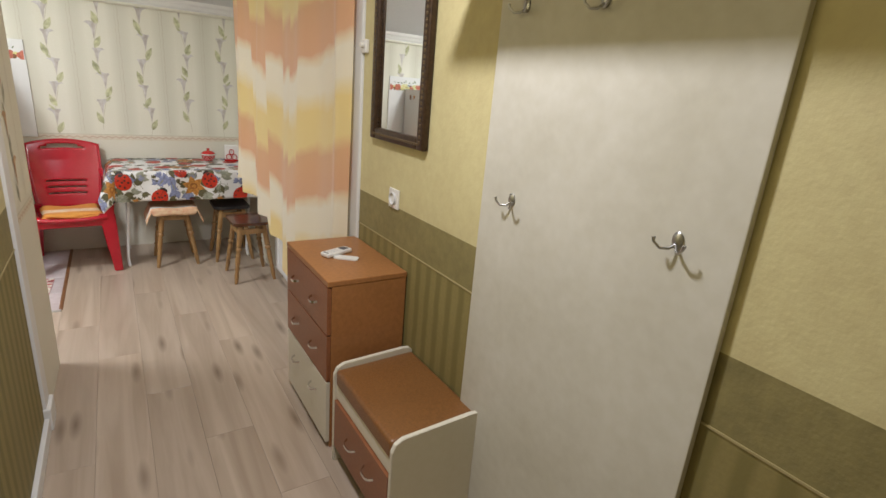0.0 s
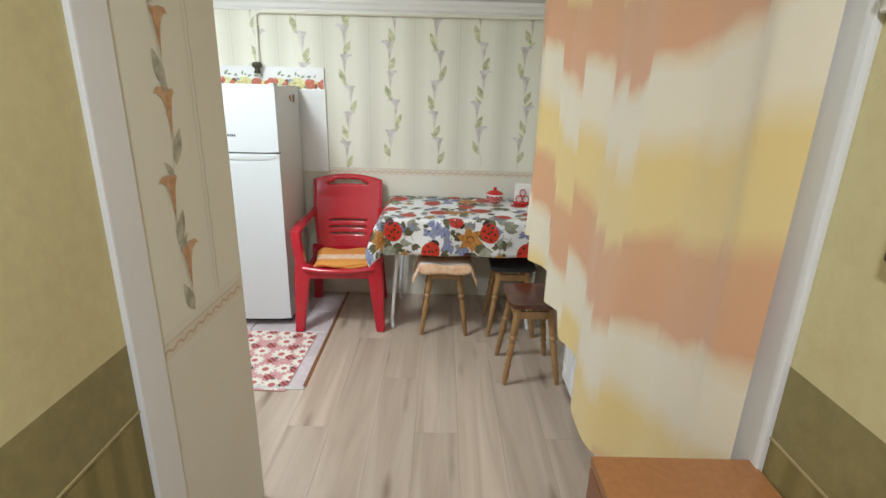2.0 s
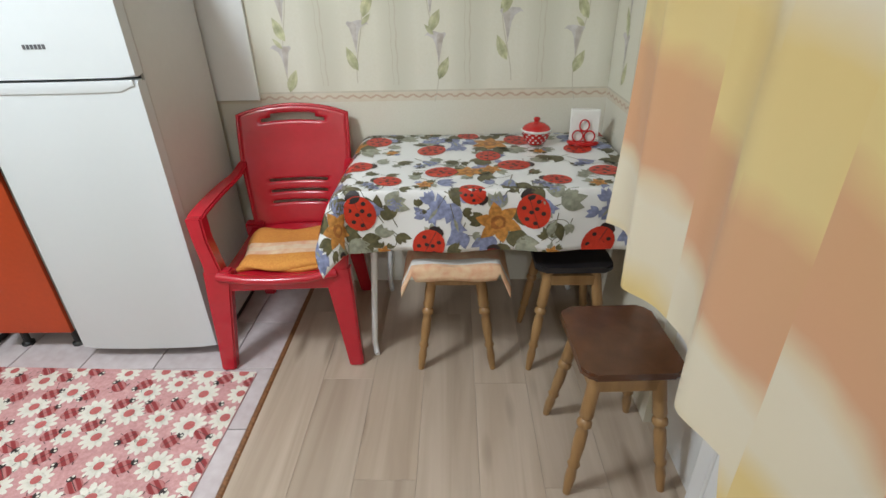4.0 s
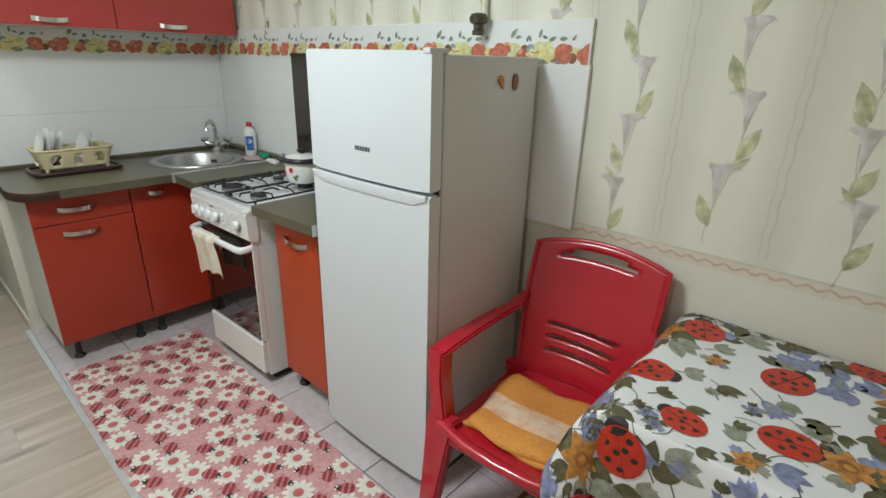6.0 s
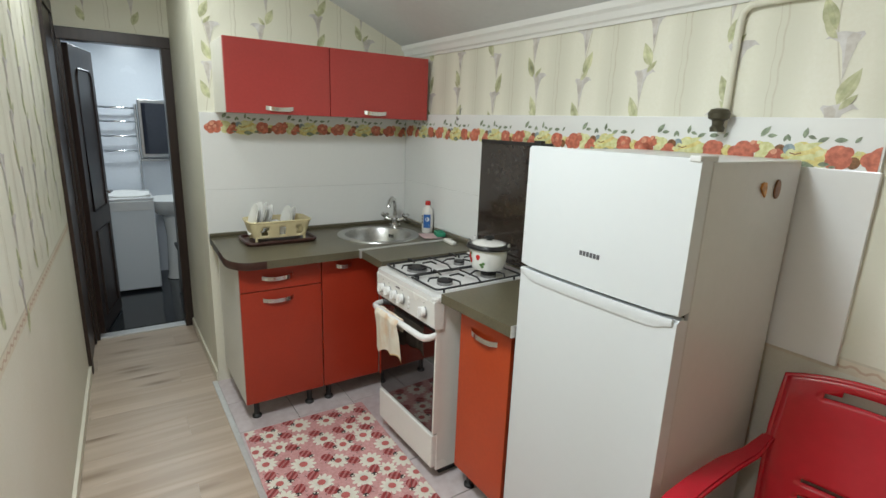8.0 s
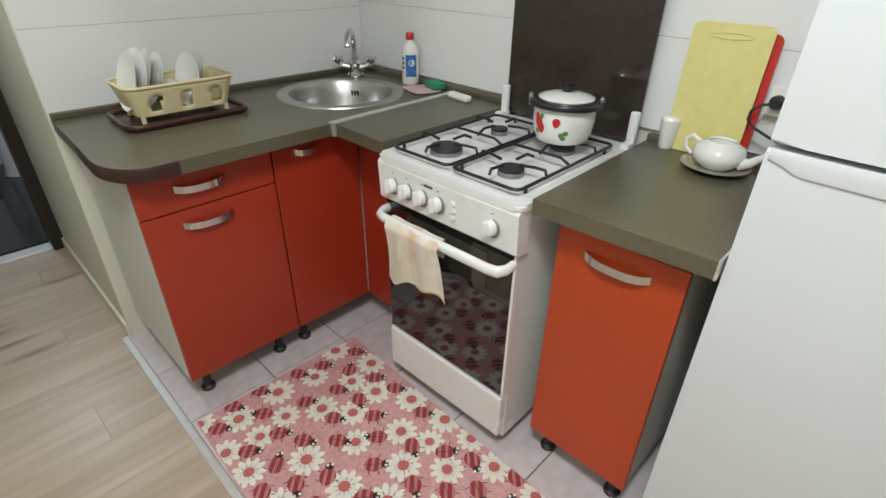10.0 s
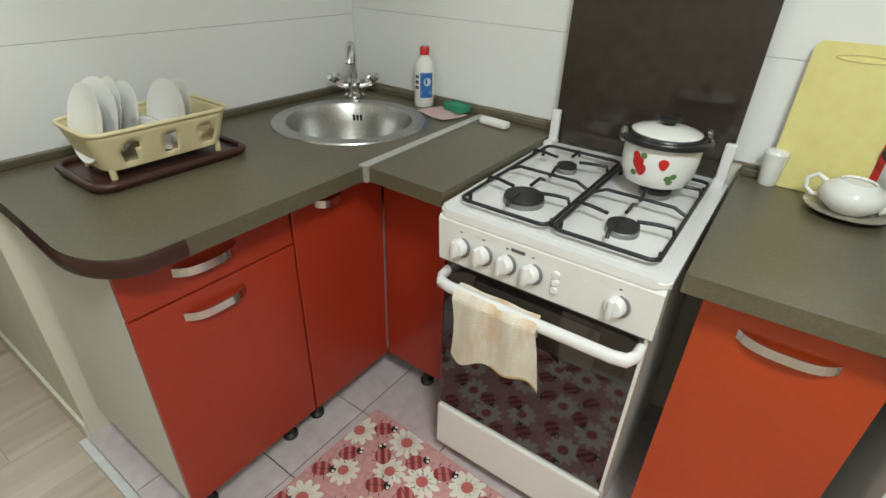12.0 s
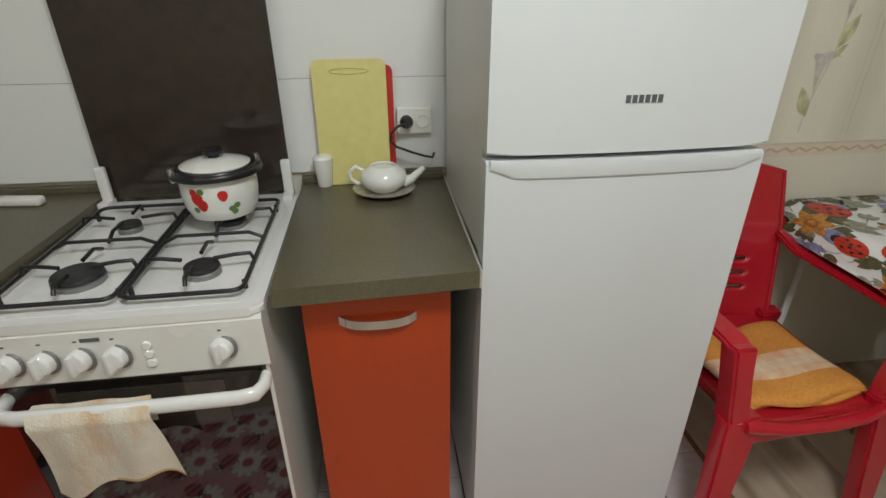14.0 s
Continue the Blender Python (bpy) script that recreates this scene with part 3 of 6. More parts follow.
# the hall
for nm, x0, x1, y0, y1, dz in (("wall_hall_east", X_HE, 3.5, -3.36, -1.965, 0.040), ("wall_hall_south_east", X_HE, 3.5, -5.3, -3.36, 0.075), ("wall_hall_west", 1.5, X_HW, -5.3, -1.875, 0.0)):
    xs = (x0, x1)
    w = structure(part(nm, box((x0, y0, 0.95 + dz), (x1, y1, 2.7)), M_YELLOW), "mottled yellow hall plaster above an olive dado", "wall")
    part("dado_band", box((x0, y0, 0.79 + dz), (x1, y1, 0.95 + dz)), M_DADO, w, "plain olive dado band")
    part("dado", box((x0, y0, -0.05), (x1, y1, 0.79 + dz)), M_DADO_S, w, "olive striped dado")
    s = -1 if nm.endswith("east") else 1
    xf = x0 if s < 0 else x1
    a, b = sorted((xf, xf + s * 0.003))
    part("dado_moulding", box((a, y0, 0.786 + dz), (b, y1, 0.791 + dz)), M_MOULD, w)
structure(part("wall_hall_south", box((1.55, -5.45, -0.05), (3.5, -5.2, 2.7)), M_YELLOW), "yellow hall end wall", "wall")
structure(part("casing_east", box((X_HE - 0.012, -1.985, 0.0), (X_HE + 0.06, -1.875, 2.5), 0.006), M_WHITE), "white painted casing beside the window curtain", "trim")
structure(part("baseboard_hall", box((X_HW, -5.2, 0.0), (X_HW + 0.018, -1.904, 0.065), 0.004), M_WHITE), "white hall baseboard", "baseboard")

# wall between hall and passage, with its deep papered reveal
A, B = (X_HW, -1.875), (1.745, -1.310)
S_FAR, S_BACK, S_END = (-2.07, -1.205), (-2.07, -1.45), (1.5, -1.875)
wall_s = structure(part("wall_south", prism([A, B, S_FAR, S_BACK, S_END], 0.9, 2.7), M_PAPER), "cream calla wallpaper along the passage", "wall")
part("lower_wall", prism([A, B, S_FAR, S_BACK, S_END], -0.05, 0.9), M_PAPER_LOW, wall_s)
s0, s1 = Vector(B), Vector(S_FAR)
sd = (s1 - s0).normalized()
sn = Vector((sd.y, -sd.x)) if sd.y * 0 - sd.x > 0 else Vector((-sd.y, sd.x))
paper_print(wall_s, lambda u, v, h: (s0.x + sd.x * u + sn.x * h, s0.y + sd.y * u + sn.y * h, v), [0.15 + 0.2925 * k for k in range(11)], 0.95, 2.4, (0.0, 0.0), ((s1 - s0).length, 2.42), border=0.905, seed=9)
paper_print(wall_s, lambda u, v, h: (X_HW + (u - A[1]) * (B[0] - A[0]) / (B[1] - A[1]) + h, u, v), [-1.62], 0.90, 2.4, (-1.77, 0.0), (-1.325, 2.42), mats=PRINT_OR, border=0.855, gap=0.3, seed=21)
structure(part("casing_west", box((1.66, -1.892, 0.0), (X_HW + 0.012, -1.785, 2.5), 0.005), M_WHITE), "white painted corner casing of the hall opening", "trim")
structure(part("casing_plinth", box((1.68, -1.902, 0.0), (X_HW + 0.026, -1.775, 0.10), 0.006), M_WHITE), "white casing plinth", "trim")
bp = part("baseboard_corner", box((-1.85, -0.602, 0.0), (X_W + 0.008, -0.5905, 0.062), 0.003), M_IVORY)
bp.matrix_world = KIT
structure(bp, "ivory baseboard at the end of the kitchen wall", "baseboard")
bb = bmesh.new()
for k in range(1):
    a2, b2 = s0 + sd * 0.02, s0 + sd * 3.09
    q = [a2, b2, b2 + sn * 0.014, a2 + sn * 0.014]
    prism([(p.x, p.y) for p in q], 0.0, 0.055, bm=bb)
structure(part("baseboard_passage", bb, M_IVORY), "ivory passage baseboard", "baseboard")

# west wall and passage
wall_w = part("wall_west", box((-1.05, -0.59, 0.9), (X_W, 0.9, 2.7)), M_PAPER)
wall_w.matrix_world = KIT
structure(wall_w, "cream calla wallpaper behind the wall cabinets", "wall")
part("lower_wall", box((-1.05, -0.59, -0.05), (X_W, 0.9, 0.9)), M_PAPER_LOW, wall_w)
paper_print(wall_w, lambda u, v, h: (X_W + h, u, v), [-0.53, -0.24, 0.05, 0.34], 1.53, 2.4, (-0.585, 0.9), (Y_N, 2.42), seed=5)
wall_p = part("wall_passage", box((-2.05, -0.59, -0.05), (-1.05, -0.45, 2.7)), M_PAPER)
wall_p.matrix_world = KIT
structure(wall_p, "cream wallpaper of the passage", "wall")
wall_d = part("wall_bathroom_door", box((-1.95, -1.4, 1.995), (-1.87, -0.5, 2.7)), M_PAPER)
wall_d.matrix_world = KIT
structure(wall_d, "cream calla wallpaper above the bathroom door", "wall")
paper_print(wall_d, lambda u, v, h: (-1.87 + h, u, v), [-1.06, -0.77], 2.02, 2.4, (-1.23, 2.005), (-0.595, 2.42), seed=7)
for nm, lo, hi in (("wall_bathroom_west", (-3.67, -1.75, -0.05), (-3.50, 0.2, 2.5)), ("wall_bathroom_south", (-3.67, -1.9, -0.05), (-2.07, -1.6, 2.5)), ("wall_bathroom_north", (-3.67, 0.02, -0.05), (-2.0, 0.2, 2.5)), ("wall_bathroom_east_n", (-2.10, -0.59, -0.05), (-2.05, 0.1, 2.5)), ("wall_bathroom_east_s", (-2.12, -1.7, -0.05), (-2.072, -1.235, 2.5))):
    w = part(nm, box(lo, hi), M_BATHWALL)
    w.matrix_world = KIT
    structure(w, "white tiled bathroom wall", "wall")
w = part("ceiling_bathroom", box((-3.67, -1.9, 2.3), (-2.055, 0.2, 2.4)), M_BATHWALL)
w.matrix_world = KIT
structure(w, "white bathroom ceiling", "ceiling")

# ceiling: slopes down to the north wall, flat over passage and hall
bm = bmesh.new()
prof = [(0.84, 1.882), (-0.55, 2.453), (-5.4, 2.453), (-5.4, 2.6), (-0.55, 2.6), (0.84, 2.03)]
lo = [bm.verts.new((-2.054, y, z)) for y, z in prof]
hi = [bm.verts.new((3.5, y, z)) for y, z in prof]
bm.faces.new(lo)
bm.faces.new(hi[::-1])
for i in range(6):
    bm.faces.new((lo[i], lo[(i + 1) % 6], hi[(i + 1) % 6], hi[i]))
structure(part("ceiling", bm, M_CEIL), "white sloping attic ceiling", "ceiling")
prof = [(0, 0), (-0.010, 0.0), (-0.014, 0.012), (-0.024, 0.018), (-0.034, 0.040), (-0.046, 0.052), (-0.05, 0.075), (0, 0.085)]
bm = bmesh.new()
rows = [[bm.verts.new((x, Y_N + p[0], 1.905 + p[1])) for p in prof] for x in (X_W, X_E)]
for i in range(len(prof) - 1):
    bm.faces.new((rows[0][i], rows[0][i + 1], rows[1][i + 1], rows[1][i]))
bm.faces.new(rows[0]), bm.faces.new(rows[1])
structure(part("cornice", bm, M_CORNICE), "white moulded cornice under the sloping ceiling", "trim")

# splash panels with a printed fruit border
def fruit_border(u0, u1, z0, h, seed):
    rnd = random.Random(seed)
    out, u = [], u0
    while u < u1:
        for dx, dy, r, mi in ((0.020, 0.036, 0.021, 0), (0.046, 0.044, 0.030, 0), (0.058, 0.030, 0.023, 0), (0.076, 0.056, 0.019, 0), (0.030, 0.022, 0.018, 0), (0.108, 0.046, 0.027, 2), (0.100, 0.026, 0.020, 2), (0.140, 0.032, 0.023, 0), (0.148, 0.050, 0.017, 4), (0.126, 0.020, 0.018, 0), (0.186, 0.030, 0.030, 1), (0.205, 0.050, 0.028, 1), (0.232, 0.038, 0.032, 1), (0.258, 0.034, 0.027, 2), (0.172, 0.054, 0.016, 5), (0.215, 0.022, 0.026, 2), (0.292, 0.043, 0.029, 0), (0.302, 0.030, 0.024, 0), (0.282, 0.024, 0.018, 0), (0.312, 0.052, 0.016, 0), (0.330, 0.026, 0.017, 4), (0.342, 0.040, 0.018, 1), (0.092, 0.058, 0.015, 1), (0.166, 0.024, 0.018, 1)):
            out.append((blob(u + dx, z0 + dy - 0.004, r * (0.92 + 0.14 * rnd.random()), r * 0.95, 0, 14, 0.035, rnd.random()), mi, 1 + (mi == 0) + 0.1 * rnd.random()))
            if 0 < mi < 3 or (mi == 0 and rnd.random() < 0.35):
                out.append((blob(u + dx - r * 0.3, z0 + dy + 0.004 + r * 0.2, r * 0.42, r * 0.36, 0.6, 8), 7 if mi == 0 else 2, 3))
        for k in range(4):
            out.append((leaf(u + 0.165 + 0.006 * k, z0 + 0.010 + 0.011 * k, 0.095 - 0.006 * k, 0.010, 0.10 + 0.10 * k), 2 if k % 2 else 1, 3 + k * 0.2))
        out += [(q, 4, 4) for q in ribbon([(u + 0.175, z0 + 0.040), (u + 0.19, z0 + 0.036), (u + 0.205, z0 + 0.041)], 0.0016)]
        for dx, dy, a, s in ((0.09, 0.082, 0.9, 0.040), (0.108, 0.084, 0.1, 0.028), (0.155, 0.070, 1.2, 0.024), (0.172, 0.072, 2.0, 0.022), (0.205, 0.082, 1.4, 0.030), (0.214, 0.088, -0.3, 0.024), (0.240, 0.072, 0.5, 0.030), (0.278, 0.078, 0.1, 0.032), (0.325, 0.074, 0.9, 0.022), (0.195, 0.008, -0.05, 0.050), (0.160, 0.012, 3.0, 0.024), (0.250, 0.012, 0.1, 0.030), (0.276, 0.006, 0.2, 0.018)):
            out.append((leaf(u + dx, z0 + dy, s, s * 0.24, a), 3, 3.4))
        u += 0.345
    return out


FRUIT = [M_FRRED, M_FRYEL, M_FRLIM, M_FRGRN, M_FRDK, M_FRBLU, M_CREAM, M_FRHI]
splash_n = thing("splash_panel", pose(0, 0, 0), "glossy white wall panels with a fruit border", "wall panel")
part("panel", box((X_W, Y_N - 0.013, 0.90), (1.0, Y_N, 1.1522), 0.0012), M_PANEL, splash_n)
part("panel", box((X_W, Y_N - 0.013, 1.1530), (1.0, Y_N, 1.442), 0.0012), M_PANEL, splash_n)
part("panel", box((0.985, Y_N - 0.017, 0.900), (1.605, Y_N, 1.438), 0.002), M_PANEL, splash_n)
pn = part("panel", box((X_W, Y_N - 0.014, 1.437), (1.60, Y_N, 1.572), 0.002), M_PANEL, splash_n)
printed("fruit_print", fruit_border(-0.86, 1.595, 1.434, 0.1, 1), FRUIT, lambda u, v, h: (u, Y_N - 0.014 - h, v), pn, (-0.868, 1.425), (1.595, 1.57), "printed apples, lemons and leaves")
splash_w = thing("splash_panel", pose(0, 0, 0), "glossy white wall panels with a fruit border", "wall panel")
part("panel", box((X_W, -0.588, 0.87), (X_W + 0.013, Y_N - 0.015, 1.1302), 0.0012), M_PANEL, splash_w)
pw = part("panel", box((X_W, -0.588, 1.1310), (X_W + 0.013, Y_N - 0.015, 1.535), 0.0012), M_PANEL, splash_w)
printed("fruit_print", fruit_border(-0.57, 0.64, 1.427, 0.1, 2), FRUIT, lambda u, v, h: (X_W + 0.013 + h, u, v), pw, (-0.585, 1.418), (0.636, 1.535), "printed apples, lemons and leaves")

# gas pipe papered over, with its valve
gas = thing("gas_pipe", pose(0, 0, 0), "gas pipe painted cream along the wall with a bronze valve", "pipe")
part("pipe", sweep([(1.183, Y_N - 0.016, 1.52), (1.183, Y_N - 0.016, 1.84), (1.188, Y_N - 0.016, 1.875), (1.208, Y_N - 0.016, 1.892), (1.24, Y_N - 0.016, 1.895), (X_E, Y_N - 0.016, 1.898)], 0.011, 10), M_PAPER, gas, smooth=50)
part("valve", lathe([(0.0, 0.0), (0.020, 0.0), (0.022, 0.012), (0.016, 0.02), (0.018, 0.034), (0.030, 0.04), (0.033, 0.056), (0.026, 0.068), (0.010, 0.072), (0, 0.072)], 16, (1.183, Y_N - 0.05, 1.525)), M_VALVE, gas, "bronze gas valve", 40)
hk = thing("wall_hook", pose(-0.282, Y_N, 1.555), "small metal wall hook above the fruit border", "hook")
part("hook", join(sweep([(0, -0.004, 0.045), (0, -0.006, 0.0), (0, -0.022, -0.012), (0, -0.026, 0.006)], 0.0035, 8), lathe([(0, 0), (0.011, 0), (0.011, 0.004), (0, 0.004)], 12, (0, -0.004, 0.045))), M_STEEL, hk, smooth=40)


# ---- doors of the passage ----
def panel_door(name, m, w, h, label):
    d = thing(name, m, label, "door")
    part("leaf", box((0, -0.02, 0.008), (w, 0.02, h), 0.003), M_DOORWOOD, d)
    for z0, z1 in ((0.12, 0.72), (0.86, h - 0.14)):
        fr = bmesh.new()
        for sy in (-1, 1):
            pts = rounded(0.10, w - 0.10, z0, z1, 0.06, 5, (0, 0, 1, 1) if z0 > 0.5 else (0, 0, 0, 0))
            sweep([(x, sy * 0.021, z) for x, z in pts], 0.009, 6, True, fr)
        part("moulding", fr, M_DOORWOOD, d, smooth=60)
    hd = bmesh.new()
    for sy in (-1, 1):
        sweep([(w - 0.06, sy * 0.02, 0.95), (w - 0.06, sy * 0.06, 0.95), (w - 0.16, sy * 0.062, 0.95)], 0.008, 8, False, hd)
    part("handle", hd, M_STEEL, d, "brushed steel lever handle", 50)
    return d


structure(panel_door("door_1", pose(-1.95, -1.160, 0, 0, 0, 168), 0.54, 1.92, "dark wenge bathroom door standing open"), "", "door")
frame_d = part("door_frame", box((-1.966, -1.235, 0.0), (-1.856, -1.172, 1.93), 0.004), M_DOORWOOD)
frame_d.matrix_world = KIT
structure(frame_d, "dark wenge frame of the bathroom door", "door frame")
part("jamb", box((-1.966, -0.645, 0.0), (-1.856, -0.588, 1.93), 0.004), M_DOORWOOD, frame_d)
part("head", box((-1.966, -1.235, 1.93), (-1.856, -0.588, 2.0), 0.004), M_DOORWOOD, frame_d)
part("threshold", box((-1.95, -1.172, -0.005), (-1.87, -0.645, 0.012), 0.003), M_STRIP, frame_d)
side = pose(s0.x, s0.y, 0) @ pose(0, 0, 0, 0, 0, math.degrees(math.atan2(sd.y, sd.x)))
sdoor = part("door_frame", box((3.07, -0.02, 0.0), (3.14, 0.004, 2.06), 0.004), M_DOORWOOD)
sdoor.matrix_world = side
structure(sdoor, "dark wenge frame of a side door", "door frame")
part("jamb", box((3.54, -0.02, 0.0), (3.598, 0.004, 2.06), 0.004), M_DOORWOOD, sdoor)
part("head", box((3.07, -0.02, 2.06), (3.598, 0.004, 2.13), 0.004), M_DOORWOOD, sdoor)
part("leaf", box((3.14, -0.010, 0.01), (3.54, 0.002, 2.06), 0.003), M_DOORWOOD, sdoor)

# ---- bathroom ----
wm = thing("washing_machine", pose(-3.13, -0.88, 0), "white washing machine with a cloth on top", "washing machine")
part("body", box((-0.26, -0.17, 0.02), (0.26, 0.17, 0.80), 0.012), M_FRIDGE, wm)
part("control_strip", box((0.257, -0.165, 0.715), (0.265, 0.165, 0.795), 0.003), M_FRSIDE, wm)
part("lid", box((-0.262, -0.172, 0.80), (0.262, 0.172, 0.825), 0.008), M_ENAMEL, wm)
tw = thing("folded_cloth", pose(-3.07, -0.88, 0.826), "folded white cloth on the washing machine", "cloth")
part("cloth", grid(lambda u, v: (-0.17 + 0.34 * u, -0.15 + 0.30 * v, 0.012 + 0.012 * math.sin(9 * u + 4 * v)), 14, 12), M_PAPERW, tw, smooth=80)
part("hem", box((-0.17, -0.15, 0.0), (0.17, 0.15, 0.008), 0.003), M_PAPERW, tw)
rail = thing("towel_rail", pose(-3.45, -0.90, 1.13), "chrome ladder towel rail on the bathroom wall", "towel rail")
for y in (-0.15, 0.15):
    part("upright", sweep([(0, y, -0.5 if y > 0 else 0), (0, y, 0.46), (-0.05, y, 0.46)], 0.012, 8), M_CHROME, rail, smooth=50)
for z in (0.05, 0.18, 0.31, 0.43):
    part("rung", sweep([(0, -0.15, z), (0.03, -0.1, z), (0.03, 0.1, z), (0, 0.15, z)], 0.009, 8), M_CHROME, rail, smooth=50)
mc = thing("mirror_cabinet", pose(-3.43, -0.62, 1.12), "grey framed bathroom mirror cabinet with a small shelf", "mirror")
part("frame", box((-0.06, -0.11, 0.0), (0.0, 0.25, 0.52), 0.006), M_STEEL, mc)
# mirror pane, dark colour standing in for what it reflects
part("glass", box((0.0, -0.085, 0.03), (0.004, 0.225, 0.49)), M_MIRROR_DARK, mc)
part("shelf", box((-0.06, -0.13, -0.03), (0.08, 0.27, -0.015), 0.004), M_STEEL, mc)
bs = thing("washbasin", pose(-3.22, -0.54, 0.0), "white wall-hung ceramic washbasin", "basin")
part("bowl", lathe([(0.0, 0.60), (0.10, 0.60), (0.19, 0.66), (0.235, 0.74), (0.24, 0.76), (0.225, 0.762), (0.20, 0.73), (0.10, 0.65), (0, 0.64)], 28), M_CERAM, bs, smooth=50)
part("pedestal", lathe([(0.0, 0.0), (0.10, 0.0), (0.085, 0.05), (0.07, 0.4), (0.09, 0.60), (0, 0.60)], 20), M_CERAM, bs, smooth=50)
st = thing("bathroom_stool", pose(-2.60, -0.50, 0.0), "small dark bathroom stool", "stool")
part("seat", box((-0.12, -0.10, 0.42), (0.12, 0.10, 0.45), 0.01), M_FOOT, st)
for x, y in ((-0.1, -0.08), (0.1, -0.08), (0.1, 0.08), (-0.1, 0.08)):
    part("leg", sweep([(x, y, 0.0), (x * 0.9, y * 0.9, 0.42)], 0.011, 8), M_STEEL, st, smooth=50)


# ---- kitchen units ----
def bow_handle(length, deep=0.019, th=0.004, wide=0.010):
    """A curved flat bar handle along x, standing off towards -y."""
    bm = bmesh.new()
    n = 12
    vs = []
    for i in range(n + 1):
        t = i / n
        x = (t - 0.5) * length
        y = -deep * (1 - (2 * t - 1) ** 4) - 0.001
        z = 0.006 * (1 - (2 * t - 1) ** 2) * -1
        vs.append([bm.verts.new((x, y + a, z + b)) for a, b in ((0, -wide), (0, wide), (th, wide), (th, -wide))])
    for p, q in zip(vs, vs[1:]):
        for k in range(4):
            bm.faces.new((p[k], p[(k + 1) % 4], q[(k + 1) % 4], q[k]))
    bm.faces.new(vs[0]), bm.faces.new(vs[-1][::-1])
    return bm


def front(name, unit, x0, x1, z0, z1, y, material, hx=None, hz=None, hl=0.11):
    d = part(name, box((x0, y, z0), (x1, y + 0.018, z1), 0.0025), material, unit)
    if hx is not None:
        h = part("handle", bow_handle(hl), M_CHROME, d, "curved chrome bar handle", 40)
        h.location = (hx, y, hz)
    return d


def feet(unit, spots):
    for x, y in spots:
        part("foot", lathe([(0, 0), (0.024, 0), (0.024, 0.012), (0.014, 0.02), (0.014, 0.11), (0, 0.11)], 14, (x, y, 0)), M_FOOT, unit, smooth=40)


# run along the west wall: local x runs to the kitchen's north, front faces local -y
RUN = pose(-0.330, 0, 0, 0, 0, 90)
ua = thing("drawer_cabinet", RUN, "red base cabinet with a drawer above a door, on black feet", "cabinet")
part("carcass", box((-0.55, 0.018, 0.11), (-0.153, 0.53, 0.83)), M_CARC, ua, "ivory cabinet side")
front("drawer_front", ua, -0.55, -0.153, 0.705, 0.828, 0.0, M_RED, -0.372, 0.768, 0.15)
front("door", ua, -0.55, -0.153, 0.115, 0.700, 0.0, M_RED, -0.372, 0.656, 0.15)
feet(ua, ((-0.49, 0.07), (-0.21, 0.07), (-0.49, 0.46), (-0.21, 0.46)))
ub = thing("sink_cabinet", RUN, "red sink base cabinet with one tall door, on black feet", "cabinet")
part("carcass", box((-0.147, 0.018, 0.11), (0.46, 0.53, 0.68)), M_CARC, ub)
front("door", ub, -0.147, 0.175, 0.115, 0.828, 0.0, M_RED, -0.03, 0.785, 0.09)
feet(ub, ((-0.10, 0.07), (-0.10, 0.46)))
ucr = thing("corner_panel", pose(0, 0, 0), "red corner filler panel beside the stove", "cabinet")
part("panel", box((-0.327, 0.178, 0.115), (-0.018, 0.196, 0.828), 0.002), M_RED, ucr)
feet(ucr, ((-0.20, 0.24),))
uc = thing("narrow_cabinet", pose(0, 0, 0), "narrow orange-red base cabinet with one door, on black feet", "cabinet")
part("carcass", box((0.552, 0.124, 0.10), (0.848, 0.60, 0.82)), M_CARC, uc)
front("door", uc, 0.548, 0.852, 0.10, 0.800, 0.104, M_ORANGE, 0.70, 0.748, 0.16)
feet(uc, ((0.59, 0.16), (0.81, 0.16), (0.59, 0.54), (0.81, 0.54)))

# worktops
def worktop(name, m, outline, hole=None, label=""):
    t = thing(name, m, label, "worktop")
    bm = bmesh.new()
    loops = [outline] + ([hole] if hole else [])
    edges = []
    for lp in loops:
        vs = [bm.verts.new((x, y, 0.835)) for x, y in lp]
        edges += [bm.edges.new((vs[i], vs[(i + 1) % len(vs)])) for i in range(len(vs))]
    bmesh.ops.triangle_fill(bm, edges=edges, use_beauty=True)
    ext = bmesh.ops.extrude_face_region(bm, geom=bm.faces[:])
    for v in ext["geom"]:
        if isinstance(v, bmesh.types.BMVert):
            v.co.z = 0.873
    part("top", bm, M_COUNTER, t)
    return t


SINK = (-0.560, 0.285)
sk_l = KIT.inverted() @ Vector((*SINK, 0))
hole = [(sk_l.x + 0.195 * math.cos(2 * math.pi * i / 36), sk_l.y + 0.195 * math.sin(2 * math.pi * i / 36)) for i in range(36)]
arc = [(-0.25 - 0.15 + 0.15 * math.cos(radians(a)), -0.60 + 0.10 + 0.10 * math.sin(radians(a))) for a in range(-90, 1, 10)]
wt = worktop("worktop", KIT, [(X_W + 0.013, -0.585), (-0.62, -0.592)] + arc + [(-0.252, 0.034), (-0.272, Y_N - 0.014), (X_W + 0.013, Y_N - 0.014)], hole, "dark grey-brown laminate worktop with a rounded end")
part("edge_band", sweep([(x, y, 0.854) for x, y in [(-0.55, -0.596)] + [(p[0] + 0.002, p[1] - 0.002) for p in arc] + [(-0.249, -0.44)]], [0.0035] * (len(arc) + 2), 8, flat=5.2), M_BROWNP, wt, "loose dark edge band", 60)
